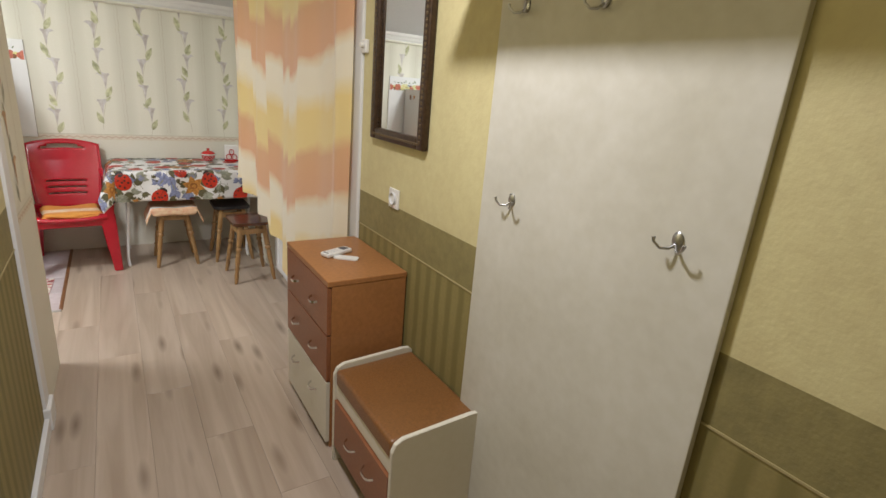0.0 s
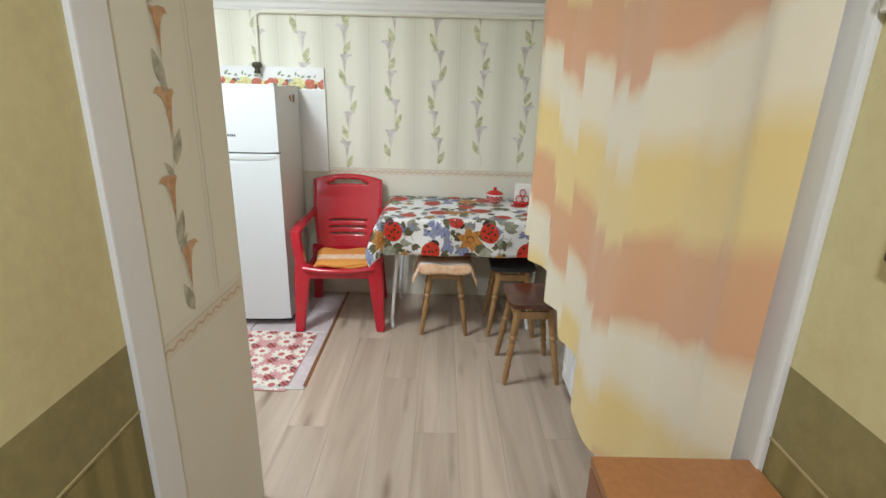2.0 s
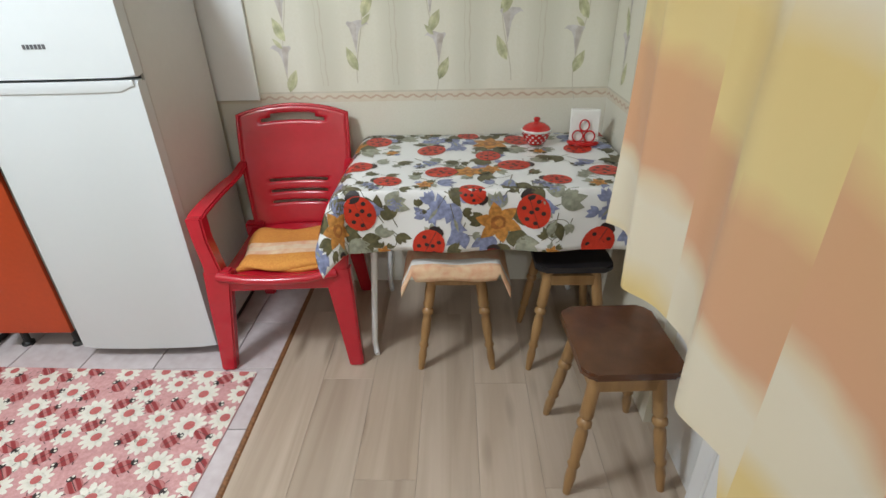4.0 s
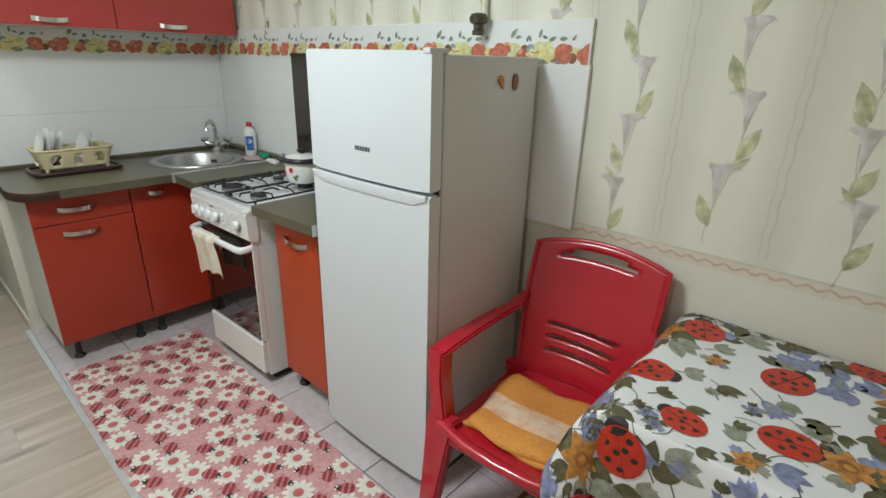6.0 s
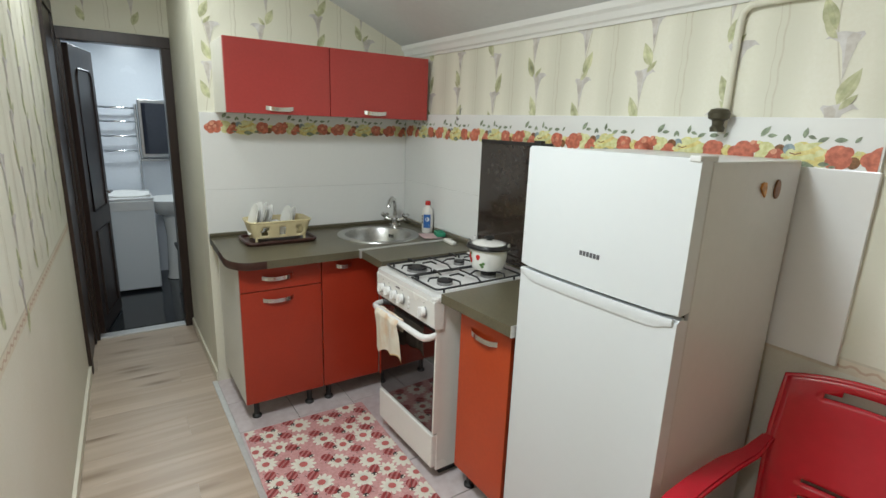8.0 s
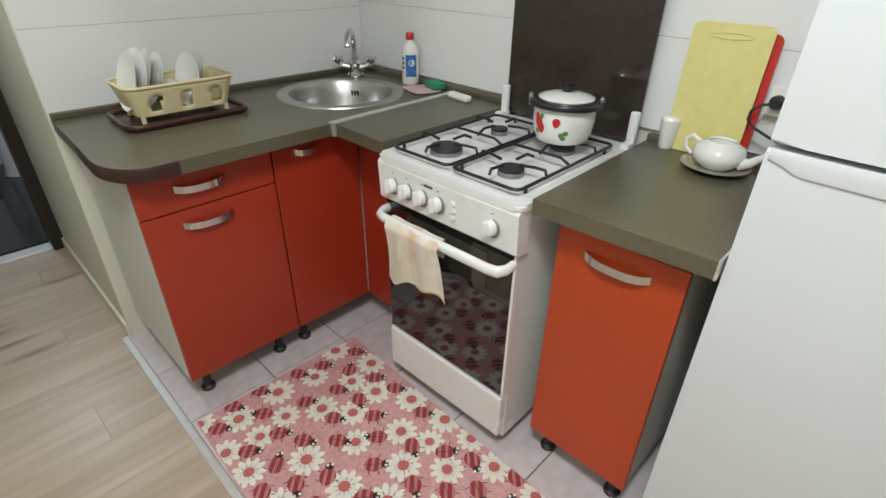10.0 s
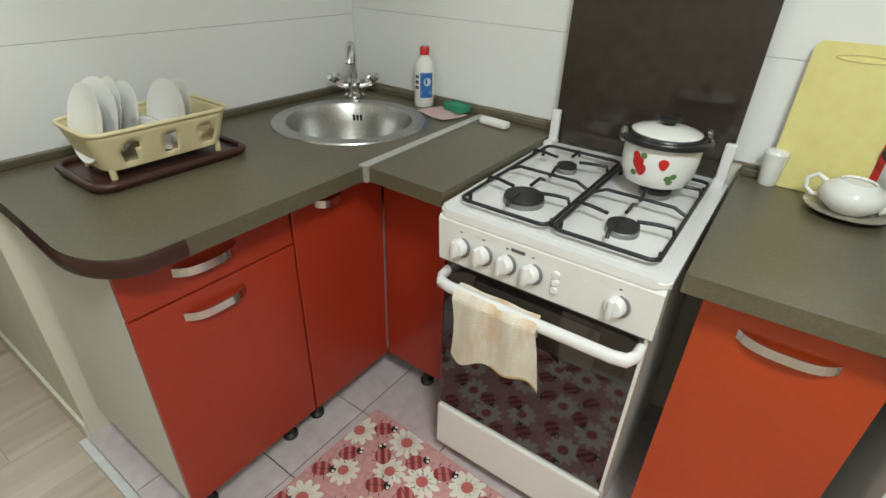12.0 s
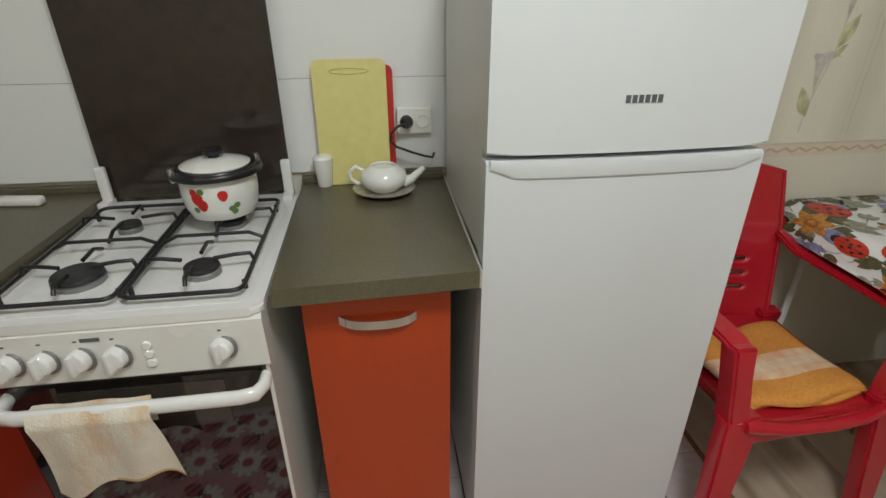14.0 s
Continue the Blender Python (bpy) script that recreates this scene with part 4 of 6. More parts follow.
part("upstand", box((X_W + 0.0125, -0.585, 0.873), (X_W + 0.034, Y_N - 0.036, 0.893), 0.004), M_COUNTER, wt, "dark sealing strip")
wt2 = worktop("worktop", pose(0, 0, 0), [(-0.246, 0.034), (-0.012, 0.030), (-0.012, Y_N - 0.014), (-0.266, Y_N - 0.014)], None, "dark grey-brown laminate worktop beside the stove")
js = part("joint_strip", box((-0.013, 0.0, 0.834), (0.013, 0.595, 0.8775), 0.001), M_STRIP, wt2, "aluminium joint strip")
js.matrix_world = pose(-0.252, 0.024, 0, 0, 0, 2)
part("upstand", box((X_W + 0.034, Y_N - 0.036, 0.873), (-0.012, Y_N - 0.0125, 0.893), 0.004), M_COUNTER, wt2, "dark sealing strip")
wt3 = worktop("worktop", pose(0, 0, 0), [(0.513, 0.030), (0.903, 0.052), (0.903, Y_N - 0.014), (0.500, Y_N - 0.014)], None, "dark grey-brown laminate worktop between stove and fridge")
part("end_strip", box((0.901, 0.051, 0.834), (0.9055, Y_N - 0.016, 0.8765), 0.0008), M_STRIP, wt3, "aluminium end strip")
part("upstand", box((0.500, Y_N - 0.036, 0.873), (0.901, Y_N - 0.0125, 0.893), 0.004), M_COUNTER, wt3, "dark sealing strip")

# round sink and tap
sink = thing("sink", pose(*SINK, 0.873) @ Matrix.Scale(1.05, 4), "round stainless steel inset sink", "sink")
part("basin", lathe([(0.228, 0.0), (0.226, 0.004), (0.205, 0.0055), (0.186, 0.003), (0.178, -0.010), (0.170, -0.06), (0.150, -0.115), (0.10, -0.14), (0.03, -0.145), (0, -0.146)], 44), M_STEEL, sink, smooth=40)
part("drain", lathe([(0, -0.143), (0.028, -0.142), (0.032, -0.140), (0.028, -0.138), (0, -0.139)], 20), M_CHROME, sink, smooth=40)
ov = bmesh.new()
for k in range(3):
    a = radians(128)
    box((-0.004 + 0.012 * (k - 1), -0.003, -0.014), (0.004 + 0.012 * (k - 1), 0.003, 0.008), 0.001, 1, ov)
o = part("overflow", ov, M_FOOT, sink)
o.matrix_world = pose(0.0, 0, 0)
o.location, o.rotation_euler = (-0.105, 0.135, -0.040), (radians(12), 0, radians(38))
tap = thing("tap", pose(-0.745, 0.492, 0.873, 0, 0, 48) @ Matrix.Scale(1.2, 4), "chrome two-handle mixer tap", "tap")
part("base", lathe([(0, 0), (0.030, 0), (0.030, 0.010), (0.022, 0.016), (0.019, 0.035), (0.024, 0.048), (0.015, 0.058), (0, 0.058)], 20), M_CHROME, tap, smooth=40)
spt = part("spout", sweep([(0, 0, 0.05), (0, 0, 0.09), (0, -0.004, 0.120), (0, -0.018, 0.143), (0, -0.042, 0.153), (0, -0.068, 0.147), (0, -0.085, 0.130), (0, -0.091, 0.114)], [0.012, 0.011, 0.011, 0.0115, 0.012, 0.012, 0.012, 0.011], 12), M_CHROME, tap, smooth=60)
spt.matrix_local = pose(0, 0, 0, 0, 0, -8)
for s in (-1, 1):
    part("arm", sweep([(0, 0, 0.036), (s * 0.03, 0, 0.036), (s * 0.052, 0, 0.044)], [0.014, 0.011, 0.014], 12), M_CHROME, tap, smooth=60)
    kn = bmesh.new()
    for q in range(4):
        a = radians(45 + 90 * q)
        sweep([(s * 0.056, 0, 0.050), (s * 0.056 + 0.020 * math.cos(a) * s, 0.020 * math.sin(a), 0.064)], [0.007, 0.008], 8, False, kn)
    part("cross_handle", kn, M_CHROME, tap, smooth=60)

# wall cabinets
for y0, y1 in ((-0.510, 0.010), (0.012, 0.615)):
    un = thing("wall_cabinet", pose(-0.585, 0, 0, 0, 0, 90), "red wall cabinet with a lift-up door and ivory sides", "cabinet", "wall cabinets")
    part("carcass", box((y0, 0.018, 1.536), (y1, 0.298, 1.880)), M_CARC, un)
    front("door", un, y0 + 0.001, y1 - 0.001, 1.536, 1.882, 0.0, M_REDUP, y0 + (0.255 if y0 < -0.1 else 0.265), 1.566, 0.14)


# ---- stove ----
STV = pose(0.0, 0.0, 0, 0, 0, 1.0)
stove = thing("gas_stove", STV, "white four-burner gas stove with a dark oven door", "stove")
bm = box((0.006, 0.04, 0.05), (0.022, 0.575, 0.835), 0.003)
box((0.474, 0.04, 0.05), (0.490, 0.575, 0.835), 0.003, 2, bm)
box((0.02, 0.03, 0.10), (0.48, 0.575, 0.82), 0, 2, bm)
part("body", bm, M_ENAMEL_W, stove)
bm = bmesh.new()
n = 3
ring = rounded(0.0, 0.5, 0.0, 0.585, 0.022)
ins = rounded(0.025, 0.475, 0.022, 0.505, 0.02)
prism(ring, 0.834, 0.853, 0.005, bm)
hob = part("hob", bm, M_ENAMEL, stove, smooth=35)
part("well", prism(ins, 0.8525, 0.8545, 0.001), M_ENAMEL, hob)
bm = bmesh.new()
pf = [(0.006, 0.836), (0.000, 0.828), (0.006, 0.722), (0.014, 0.714), (0.05, 0.714), (0.05, 0.836)]
a = [bm.verts.new((0.004, y, z)) for y, z in pf]
b = [bm.verts.new((0.496, y, z)) for y, z in pf]
bm.faces.new(a), bm.faces.new(b[::-1])
for i in range(6):
    bm.faces.new((a[i], a[(i + 1) % 6], b[(i + 1) % 6], b[i]))
panel = part("control_panel", bm, M_ENAMEL_W, stove)
for i, x in enumerate((0.065, 0.122, 0.180, 0.240, 0.420)):
    k = part("knob", join(lathe([(0, 0.0), (0.021, 0.0), (0.0205, 0.014), (0.017, 0.018), (0, 0.019)], 24), box((-0.005, -0.020, 0.012), (0.005, 0.020, 0.030), 0.003)), M_ENAMEL, stove, smooth=35)
    k.matrix_local = pose(x, 0.0030, 0.772, 87, 0, -14)
    sk = part("skirt", lathe([(0, 0), (0.0265, 0), (0.0255, 0.004), (0, 0.004)], 24), M_ALU, k, smooth=35)
    sk.location = (0, 0, -0.002)
    mk = part("mark", box((-0.003, -0.0015, 0.0), (0.003, 0.0015, 0.0012)), M_GREYT, stove)
    mk.matrix_local = pose(x, 0.0015, 0.810, 87)
for z in (0.752, 0.772, 0.790):
    bt = part("button", lathe([(0, 0), (0.009, 0), (0.009, 0.004), (0.007, 0.006), (0, 0.006)], 14), M_ENAMEL, stove, smooth=35)
    bt.matrix_local = pose(0.293, 0.0035, z, 87)
lg = part("badge", box((-0.016, -0.0035, 0), (0.016, 0.0035, 0.0015)), M_GREYT, stove, "dark maker's badge, unreadable")
lg.matrix_local = pose(0.205, 0.0012, 0.812, 87)
part("oven_door", box((0.010, 0.020, 0.235), (0.486, 0.048, 0.710), 0.004), M_OVEN, stove, "black glass oven door")
part("oven_window", box((0.10, 0.0184, 0.575), (0.40, 0.0205, 0.685)), M_OVENIN, stove)
part("door_trim", box((0.482, 0.018, 0.235), (0.490, 0.048, 0.710), 0.002), M_ENAMEL_W, stove)
part("drawer", box((0.008, 0.014, 0.070), (0.488, 0.048, 0.226), 0.006), M_ENAMEL_W, stove, "white storage drawer")
part("plinth", box((0.03, 0.08, 0.0), (0.46, 0.56, 0.075)), M_DARKGAP, stove)
part("oven_handle", sweep([(0.020, 0.022, 0.684), (0.022, -0.006, 0.680), (0.034, -0.024, 0.678), (0.06, -0.030, 0.678), (0.25, -0.032, 0.678), (0.44, -0.030, 0.678), (0.466, -0.024, 0.678), (0.478, -0.006, 0.680), (0.480, 0.022, 0.684)], [0.011, 0.012, 0.013, 0.0125, 0.0125, 0.0125, 0.013, 0.012, 0.011], 12, flat=1.25), M_ENAMEL, stove, "white oven door bar handle", 60)
for x, y, r in ((0.140, 0.138, 0.046), (0.366, 0.138, 0.034), (0.140, 0.378, 0.026), (0.366, 0.378, 0.036)):
    bu = part("burner", lathe([(0, 0), (r * 1.02, 0), (r * 1.02, 0.010), (r * 0.95, 0.012), (0, 0.012)], 26, (x, y, 0.8545)), M_ALU, stove, smooth=40)
    part("burner_cap", lathe([(0, 0), (r * 0.96, 0), (r, 0.003), (r * 0.96, 0.008), (0, 0.009)], 26, (x, y, 0.8667)), M_BURNER, bu, smooth=40)
for gx in (0.03, 0.25):
    gw = bmesh.new()
    x0, x1 = gx + 0.006, gx + 0.214
    z = 0.882
    sweep([(px, py, 0.872) for px, py in rounded(x0, x1, 0.032, 0.492, 0.02, 4)], 0.0046, 8, True, gw)
    for cy in (0.138, 0.378):
        cx = (x0 + x1) / 2
        for dx, dy in ((-1, 0), (1, 0)):
            sweep([(cx + dx * 0.104, cy + 0.012, 0.872), (cx + dx * 0.098, cy + 0.012, z + 0.006), (cx + dx * 0.07, cy + 0.010, z + 0.006), (cx + dx * 0.030, cy + 0.002, z + 0.004)], 0.0042, 8, False, gw)
        for dy in (-1, 1):
            ye = cy + dy * (0.082 if (cy < 0.2) == (dy < 0) else 0.105)
            sweep([(cx, ye, 0.874), (cx, cy + dy * 0.075, z + 0.006), (cx, cy + dy * 0.030, z + 0.004)], 0.0042, 8, False, gw)
    sweep([(x0, 0.258, 0.872), (x0 + 0.03, 0.258, z + 0.004), (x1 - 0.03, 0.258, z + 0.004), (x1, 0.258, 0.872)], 0.0042, 8, False, gw)
    for px in (x0 + 0.004, x1 - 0.004):
        for py in (0.07, 0.45):
            sweep([(px, py, 0.854), (px, py, 0.872)], 0.005, 8, False, gw)
    part("grate", gw, M_BLACK, stove, "black enamelled pan grate", 60)
for x in (0.014, 0.478):
    hb = box((x - 0.013, 0.560, 0.850), (x + 0.013, 0.580, 0.955), 0.007, 3)
    box((x - 0.014, 0.530, 0.850), (x + 0.014, 0.582, 0.868), 0.004, 2, hb)
    part("lid_hinge", hb, M_ENAMEL, stove, "white lid hinge bracket", 40)
lid = part("lid", box((0.006, 0.588, 0.862), (0.484, 0.596, 1.438), 0.002), M_LIDGLASS, stove, "raised dark brown glass lid")
part("lid_rail", box((0.006, 0.584, 1.436), (0.484, 0.600, 1.452), 0.003), M_FOOT, lid)
part("lid_clip", box((0.390, 0.576, 1.430), (0.435, 0.602, 1.462), 0.003), M_FOOT, lid)

# tea towel over the oven handle
towel = thing("tea_towel", STV, "cream tea towel with ochre stains hanging on the oven handle", "towel")
def towel_fn(u, v):
    x = 0.075 + 0.205 * u + 0.010 * math.sin(v * 3) * (1 - u)
    s = (v - 0.18) * 0.30
    fold = 0.006 * math.sin(u * 13 + v * 2)
    if s < 0:
        return (x, -0.014 + fold * 0.3, 0.692 + s * 1.15)
    y = -0.032 - 0.020 * min(1, s / 0.03) - 0.006 + fold * min(1, s * 10)
    low = s * (1.0 + 0.10 * math.sin(u * 7) * v)
    return (x + 0.03 * v * u, y + 0.016 * v, 0.696 - low * (0.78 + 0.06 * math.sin(u * 11 + 1)))
def towel_mat(u, v):
    return 1 if v > 0.965 and u > 0.45 else 0
part("cloth", grid(towel_fn, 26, 34, mat_fn=towel_mat), [M_TOWELW, M_TOWELO], towel, smooth=80)


# pot on the back burner
pot = thing("enamel_pot", STV @ pose(0.358, 0.378, 0.8905, 0, 0, 32), "white enamel pot with strawberry decal and black rim", "pot")
part("body", lathe([(0, 0), (0.060, 0.0), (0.072, 0.006), (0.080, 0.028), (0.084, 0.060), (0.084, 0.085), (0.079, 0.100), (0.077, 0.106)], 36), M_CERAM, pot, smooth=50)
part("rim", lathe([(0.074, 0.100), (0.086, 0.103), (0.090, 0.109), (0.086, 0.116), (0.076, 0.116), (0.072, 0.108)], 36), M_BLACK, pot, "black pot rim", 50)
part("lid", lathe([(0.074, 0.113), (0.076, 0.118), (0.062, 0.124), (0.03, 0.131), (0, 0.133)], 36), M_CERAM, pot, smooth=50)
part("lid_knob", lathe([(0, 0.130), (0.013, 0.132), (0.012, 0.137), (0.022, 0.141), (0.023, 0.148), (0.016, 0.151), (0, 0.150)], 18), M_BLACK, pot, smooth=40)
part("bail_handle", sweep([(0.096 * math.cos(radians(a)), 0.096 * math.sin(radians(a)), 0.104 + 0.004 * math.cos(radians(a + 100))) for a in range(-200, 1, 10)], 0.0055, 8, flat=1.5), M_BLACK, pot, "black carrying handle folded round the rim", 60)
for s in (-1, 1):
    part("lug", join(box((s * 0.094 - 0.006, -0.010, 0.092), (s * 0.094 + 0.006, 0.010, 0.122), 0.004), lathe([(0, 0.118), (0.005, 0.118), (0.006, 0.124), (0, 0.127)], 10, (s * 0.094, 0, 0))), M_STEEL, pot, "steel handle lug", 50)
def pot_map(u, v, h):
    a = radians(-112) + u / 0.087
    r = 0.0742 + 0.0103 * min(1.0, v / 0.055) + h
    return (r * math.cos(a), r * math.sin(a), v)
ps = []
for u, v, r in ((-0.045, 0.060, 0.014), (-0.036, 0.046, 0.013), (0.012, 0.066, 0.011), (-0.052, 0.074, 0.009)):
    ps.append(([(u + r * math.sin(t) * (1 - 0.25 * math.cos(t)), v - r * math.cos(t) * 1.15) for t in [2 * math.pi * i / 12 for i in range(12)]], 0, 1))
for u, v in ((0.028, 0.034), (0.040, 0.040), (0.034, 0.026), (-0.034, 0.078), (-0.054, 0.034)):
    ps.append((blob(u, v, 0.008, 0.007), 1, 1))
printed("decal", ps, [M_RED2, M_CLOVER], pot_map, pot, (-0.2, 0), (0.2, 0.2), "strawberry decal")


# ---- fridge ----
fridge = thing("fridge", pose(1.174, 0.342, 0, 0, 0, 1.0) @ Matrix.Diagonal((1.02, 1.04, 1.006, 1.0)), "white two-door fridge freezer with a recessed grip", "fridge")
part("cabinet", box((-0.260, -0.205, 0.035), (0.260, 0.245, 1.448), 0.006), M_FRSIDE, fridge, "pale grey-white fridge side")
part("gasket", box((-0.250, -0.215, 0.06), (0.250, -0.200, 1.44)), M_DARKGAP, fridge)
def door_bm(z0, z1):
    n = 10
    poly = [(-0.264, -0.214), (-0.264, -0.250)] + [(-0.264 + 0.528 * i / n, -0.258 - 0.010 * (1 - (2 * i / n - 1) ** 2)) for i in range(n + 1)] + [(0.264, -0.250), (0.264, -0.214)]
    return prism(poly, z0, z1, 0.006)
part("freezer_door", door_bm(1.086, 1.455), M_FRIDGE, fridge, smooth=30)
ld = part("fridge_door", door_bm(0.050, 1.076), M_FRIDGE, fridge, smooth=30)
hb = bmesh.new()
n = 24
rows = []
for i in range(n + 1):
    t = i / n
    x = -0.258 + 0.512 * t
    k = min(1, min(t, 1 - t) / 0.10)
    k = k * k * (3 - 2 * k)
    yb = -0.258 - 0.010 * (1 - (2 * t - 1) ** 2)
    dz = 0.012 + 0.020 * k
    rows.append([hb.verts.new((x, yb + 0.002, 1.074 - dz)), hb.verts.new((x, yb - 0.004, 1.072 - dz * 0.85)), hb.verts.new((x, yb - 0.008, 1.078 - dz * 0.35)), hb.verts.new((x, yb - 0.006, 1.079)), hb.verts.new((x, yb + 0.004, 1.0775))])
for p, q in zip(rows, rows[1:]):
    for k in range(4):
        hb.faces.new((p[k], p[k + 1], q[k + 1], q[k]))
hb.faces.new(rows[0]), hb.faces.new(rows[-1][::-1])
part("grip", hb, M_FRIDGE, ld, "moulded door grip", 45)
bars = bmesh.new()
for i in range(6):
    box((-0.031 + i * 0.0115, -0.2696, 1.172), (-0.031 + i * 0.0115 + 0.008, -0.2672, 1.185), 0, 1, bars)
part("badge", bars, M_GREYT, fridge, "small grey maker's badge")
part("hinge", box((0.236, -0.262, 1.448), (0.262, -0.19, 1.462), 0.003), M_FRSIDE, fridge)
part("kickplate", box((-0.25, -0.19, 0.0), (0.25, 0.22, 0.05)), M_DARKGAP, fridge)
for nm, y, z, poly, m_, lab in (("fridge_magnet", 0.395, 1.385, blob(0, 0, 0.016, 0.020, 0.3, 9, 0.7, 3), M_FLO, "orange leaf-shaped fridge magnet"), ("fridge_magnet", 0.470, 1.382, blob(0, 0, 0.016, 0.026, 0, 14), M_FRDK, "brown oval fridge magnet")):
    g = thing(nm, pose(1.4396 - 0.0175 * (y - 0.345), y, z, 90, 0, 91.0), lab, "magnet")
    part("plate", prism(poly, 0.0, 0.005, 0.001), m_, g)


# ---- kitchen small things ----
RACK = pose(-0.655, -0.275, 0.873) @ Matrix.Scale(0.9, 4)
dish = thing("dish_rack", RACK, "cream plastic dish rack with plates on a brown tray", "dish rack")
part("tray", join(prism(rounded(-0.125, 0.125, -0.20, 0.20, 0.04), 0.0, 0.012, 0.003), sweep([(x, y, 0.016) for x, y in rounded(-0.125, 0.125, -0.20, 0.20, 0.04)], 0.010, 8, True)), M_BROWNP, dish, "dark brown plastic drip tray", 50)
rk = bmesh.new()
pts0 = rounded(-0.082, 0.082, -0.155, 0.155, 0.035, 6)
pts1 = rounded(-0.104, 0.104, -0.180, 0.180, 0.040, 6)
def dense(pts, k):
    out = []
    for i, p in enumerate(pts):
        q = pts[(i + 1) % len(pts)]
        n = max(1, round(math.hypot(q[0] - p[0], q[1] - p[1]) / 0.011))
        if k:
            n = k[i]
        out.append((p, q, n))
    return out
def fill(rows):
    return [(p[0] + (q[0] - p[0]) * j / n, p[1] + (q[1] - p[1]) * j / n) for p, q, n in rows for j in range(n)]
r0 = dense(pts0, None)
d0, d1 = fill(r0), fill(dense(pts1, [n for _, _, n in r0]))
levels = 6
rings = []
for l in range(levels + 1):
    t = l / levels
    rings.append([(a[0] + (b[0] - a[0]) * t, a[1] + (b[1] - a[1]) * t, 0.035 + 0.095 * t) for a, b in zip(d0, d1)])
vv = [[rk.verts.new(p) for p in r] for r in rings]
m_ = len(d0)
for l in range(levels):
    for i in range(m_):
        px, py, _ = rings[l][i]
        slot = l in (1, 2, 3) and ((abs(px) > 0.075 and any(abs(py - c) < 0.018 for c in (-0.10, 0.0, 0.10))))
        if not slot:
            rk.faces.new((vv[l][i], vv[l][(i + 1) % m_], vv[l + 1][(i + 1) % m_], vv[l + 1][i]))
rk.faces.new(vv[0][::-1])
sol = part("basket", rk, M_CREAM, dish, "cream slotted plastic basket", 50)
md = sol.modifiers.new("thick", "SOLIDIFY")
md.thickness = 0.003
part("basket_rim", sweep([(x, y, 0.131) for x, y in pts1], 0.0055, 8, True), M_CREAM, dish, smooth=60)
for x in (-0.07, 0.07):
    for y in (-0.14, 0.14):
        part("basket_foot", lathe([(0, 0), (0.008, 0), (0.008, 0.025), (0, 0.025)], 10, (x, y, 0.012)), M_CREAM, dish)
plate = [(0, 0), (0.04, 0.001), (0.055, 0.004), (0.085, 0.012), (0.086, 0.014), (0.055, 0.008), (0.04, 0.004), (0, 0.003)]
for i, (y, s, tilt) in enumerate(((-0.128, 1.10, 74), (-0.104, 1.16, 71), (-0.080, 1.14, 68), (-0.050, 1.05, 66), (0.065, 0.98, 75), (0.095, 0.94, 72))):
    p = thing("plate", RACK @ pose(0, y, 0.045 + 0.080 * s, tilt, 0, 6 * math.sin(i * 2.1)) @ Matrix.Scale(s, 4), "white porcelain plate standing in the dish rack", "plate", "plates in the rack")
    part("plate", lathe(plate, 30), M_CERAM, p, smooth=50)
bw = thing("bowl", RACK @ pose(0.0, 0.02, 0.110, 150, 12, 0), "white porcelain bowl upside down in the dish rack", "bowl")
part("bowl", lathe([(0, 0), (0.03, 0), (0.05, 0.014), (0.066, 0.045), (0.068, 0.05), (0.062, 0.048), (0.046, 0.018), (0, 0.005)], 28), M_CERAM, bw, smooth=50)

bot = thing("soap_bottle", pose(-0.500, 0.585, 0.873, 0, 0, 18) @ Matrix.Scale(1.09, 4), "white detergent bottle with a blue label and red cap", "bottle")
part("bottle", lathe([(0, 0), (0.028, 0), (0.031, 0.006), (0.031, 0.115), (0.026, 0.135), (0.013, 0.148), (0.012, 0.156), (0, 0.156)], 22), M_SOCKET, bot, smooth=45)
part("cap", lathe([(0, 0.154), (0.015, 0.154), (0.015, 0.172), (0.012, 0.178), (0, 0.178)], 18), M_RED2, bot, smooth=40)
def bot_map(u, v, h):
    a = radians(-70) + u / 0.0312
    return ((0.0313 + h) * math.cos(a), (0.0313 + h) * math.sin(a), v)
sh = [([(-0.012 + i * 0.005, 0.03) for i in range(9)] + [(0.028 - i * 0.005, 0.105) for i in range(9)], 0, 1), (blob(0.010, 0.078, 0.011, 0.012), 1, 2), ([(-0.008, 0.04), (0.02, 0.04), (0.02, 0.05), (-0.008, 0.05)], 1, 2)]
sh += [([(-0.03, 0.055 + 0.016 * i), (-0.017, 0.055 + 0.016 * i), (-0.017, 0.065 + 0.016 * i), (-0.03, 0.065 + 0.016 * i)], 2, 1) for i in range(3)]
printed("label", sh, [M_LABELB, M_BATHWALL, M_GREYT], bot_map, bot, (-0.1, 0), (0.1, 0.2), "blue bottle label")
nk = thing("pink_cloth", pose(-0.385, 0.535, 0.8745, 0, 0, -14), "flat pink dishcloth on the worktop", "cloth")
part("cloth", grid(lambda u, v: (-0.07 + 0.14 * u, -0.055 + 0.11 * v, 0.003 + 0.0015 * math.sin(8 * u + 5 * v)), 10, 8), M_NAPK, nk, smooth=80)
sp = thing("sponge", pose(-0.360, 0.585, 0.879, 0, 0, -18), "green kitchen sponge on the pink cloth", "sponge")
part("sponge", box((-0.042, -0.026, 0), (0.042, 0.026, 0.026), 0.006), M_SPONGE, sp, smooth=50)
nr = thing("rolled_napkin", pose(-0.185, 0.54, 0.873, 0, 0, -6), "rolled white paper napkin on the worktop", "napkin")
part("roll", box((-0.052, -0.016, 0), (0.052, 0.016, 0.022), 0.009, 3), M_PAPERW, nr, smooth=60)

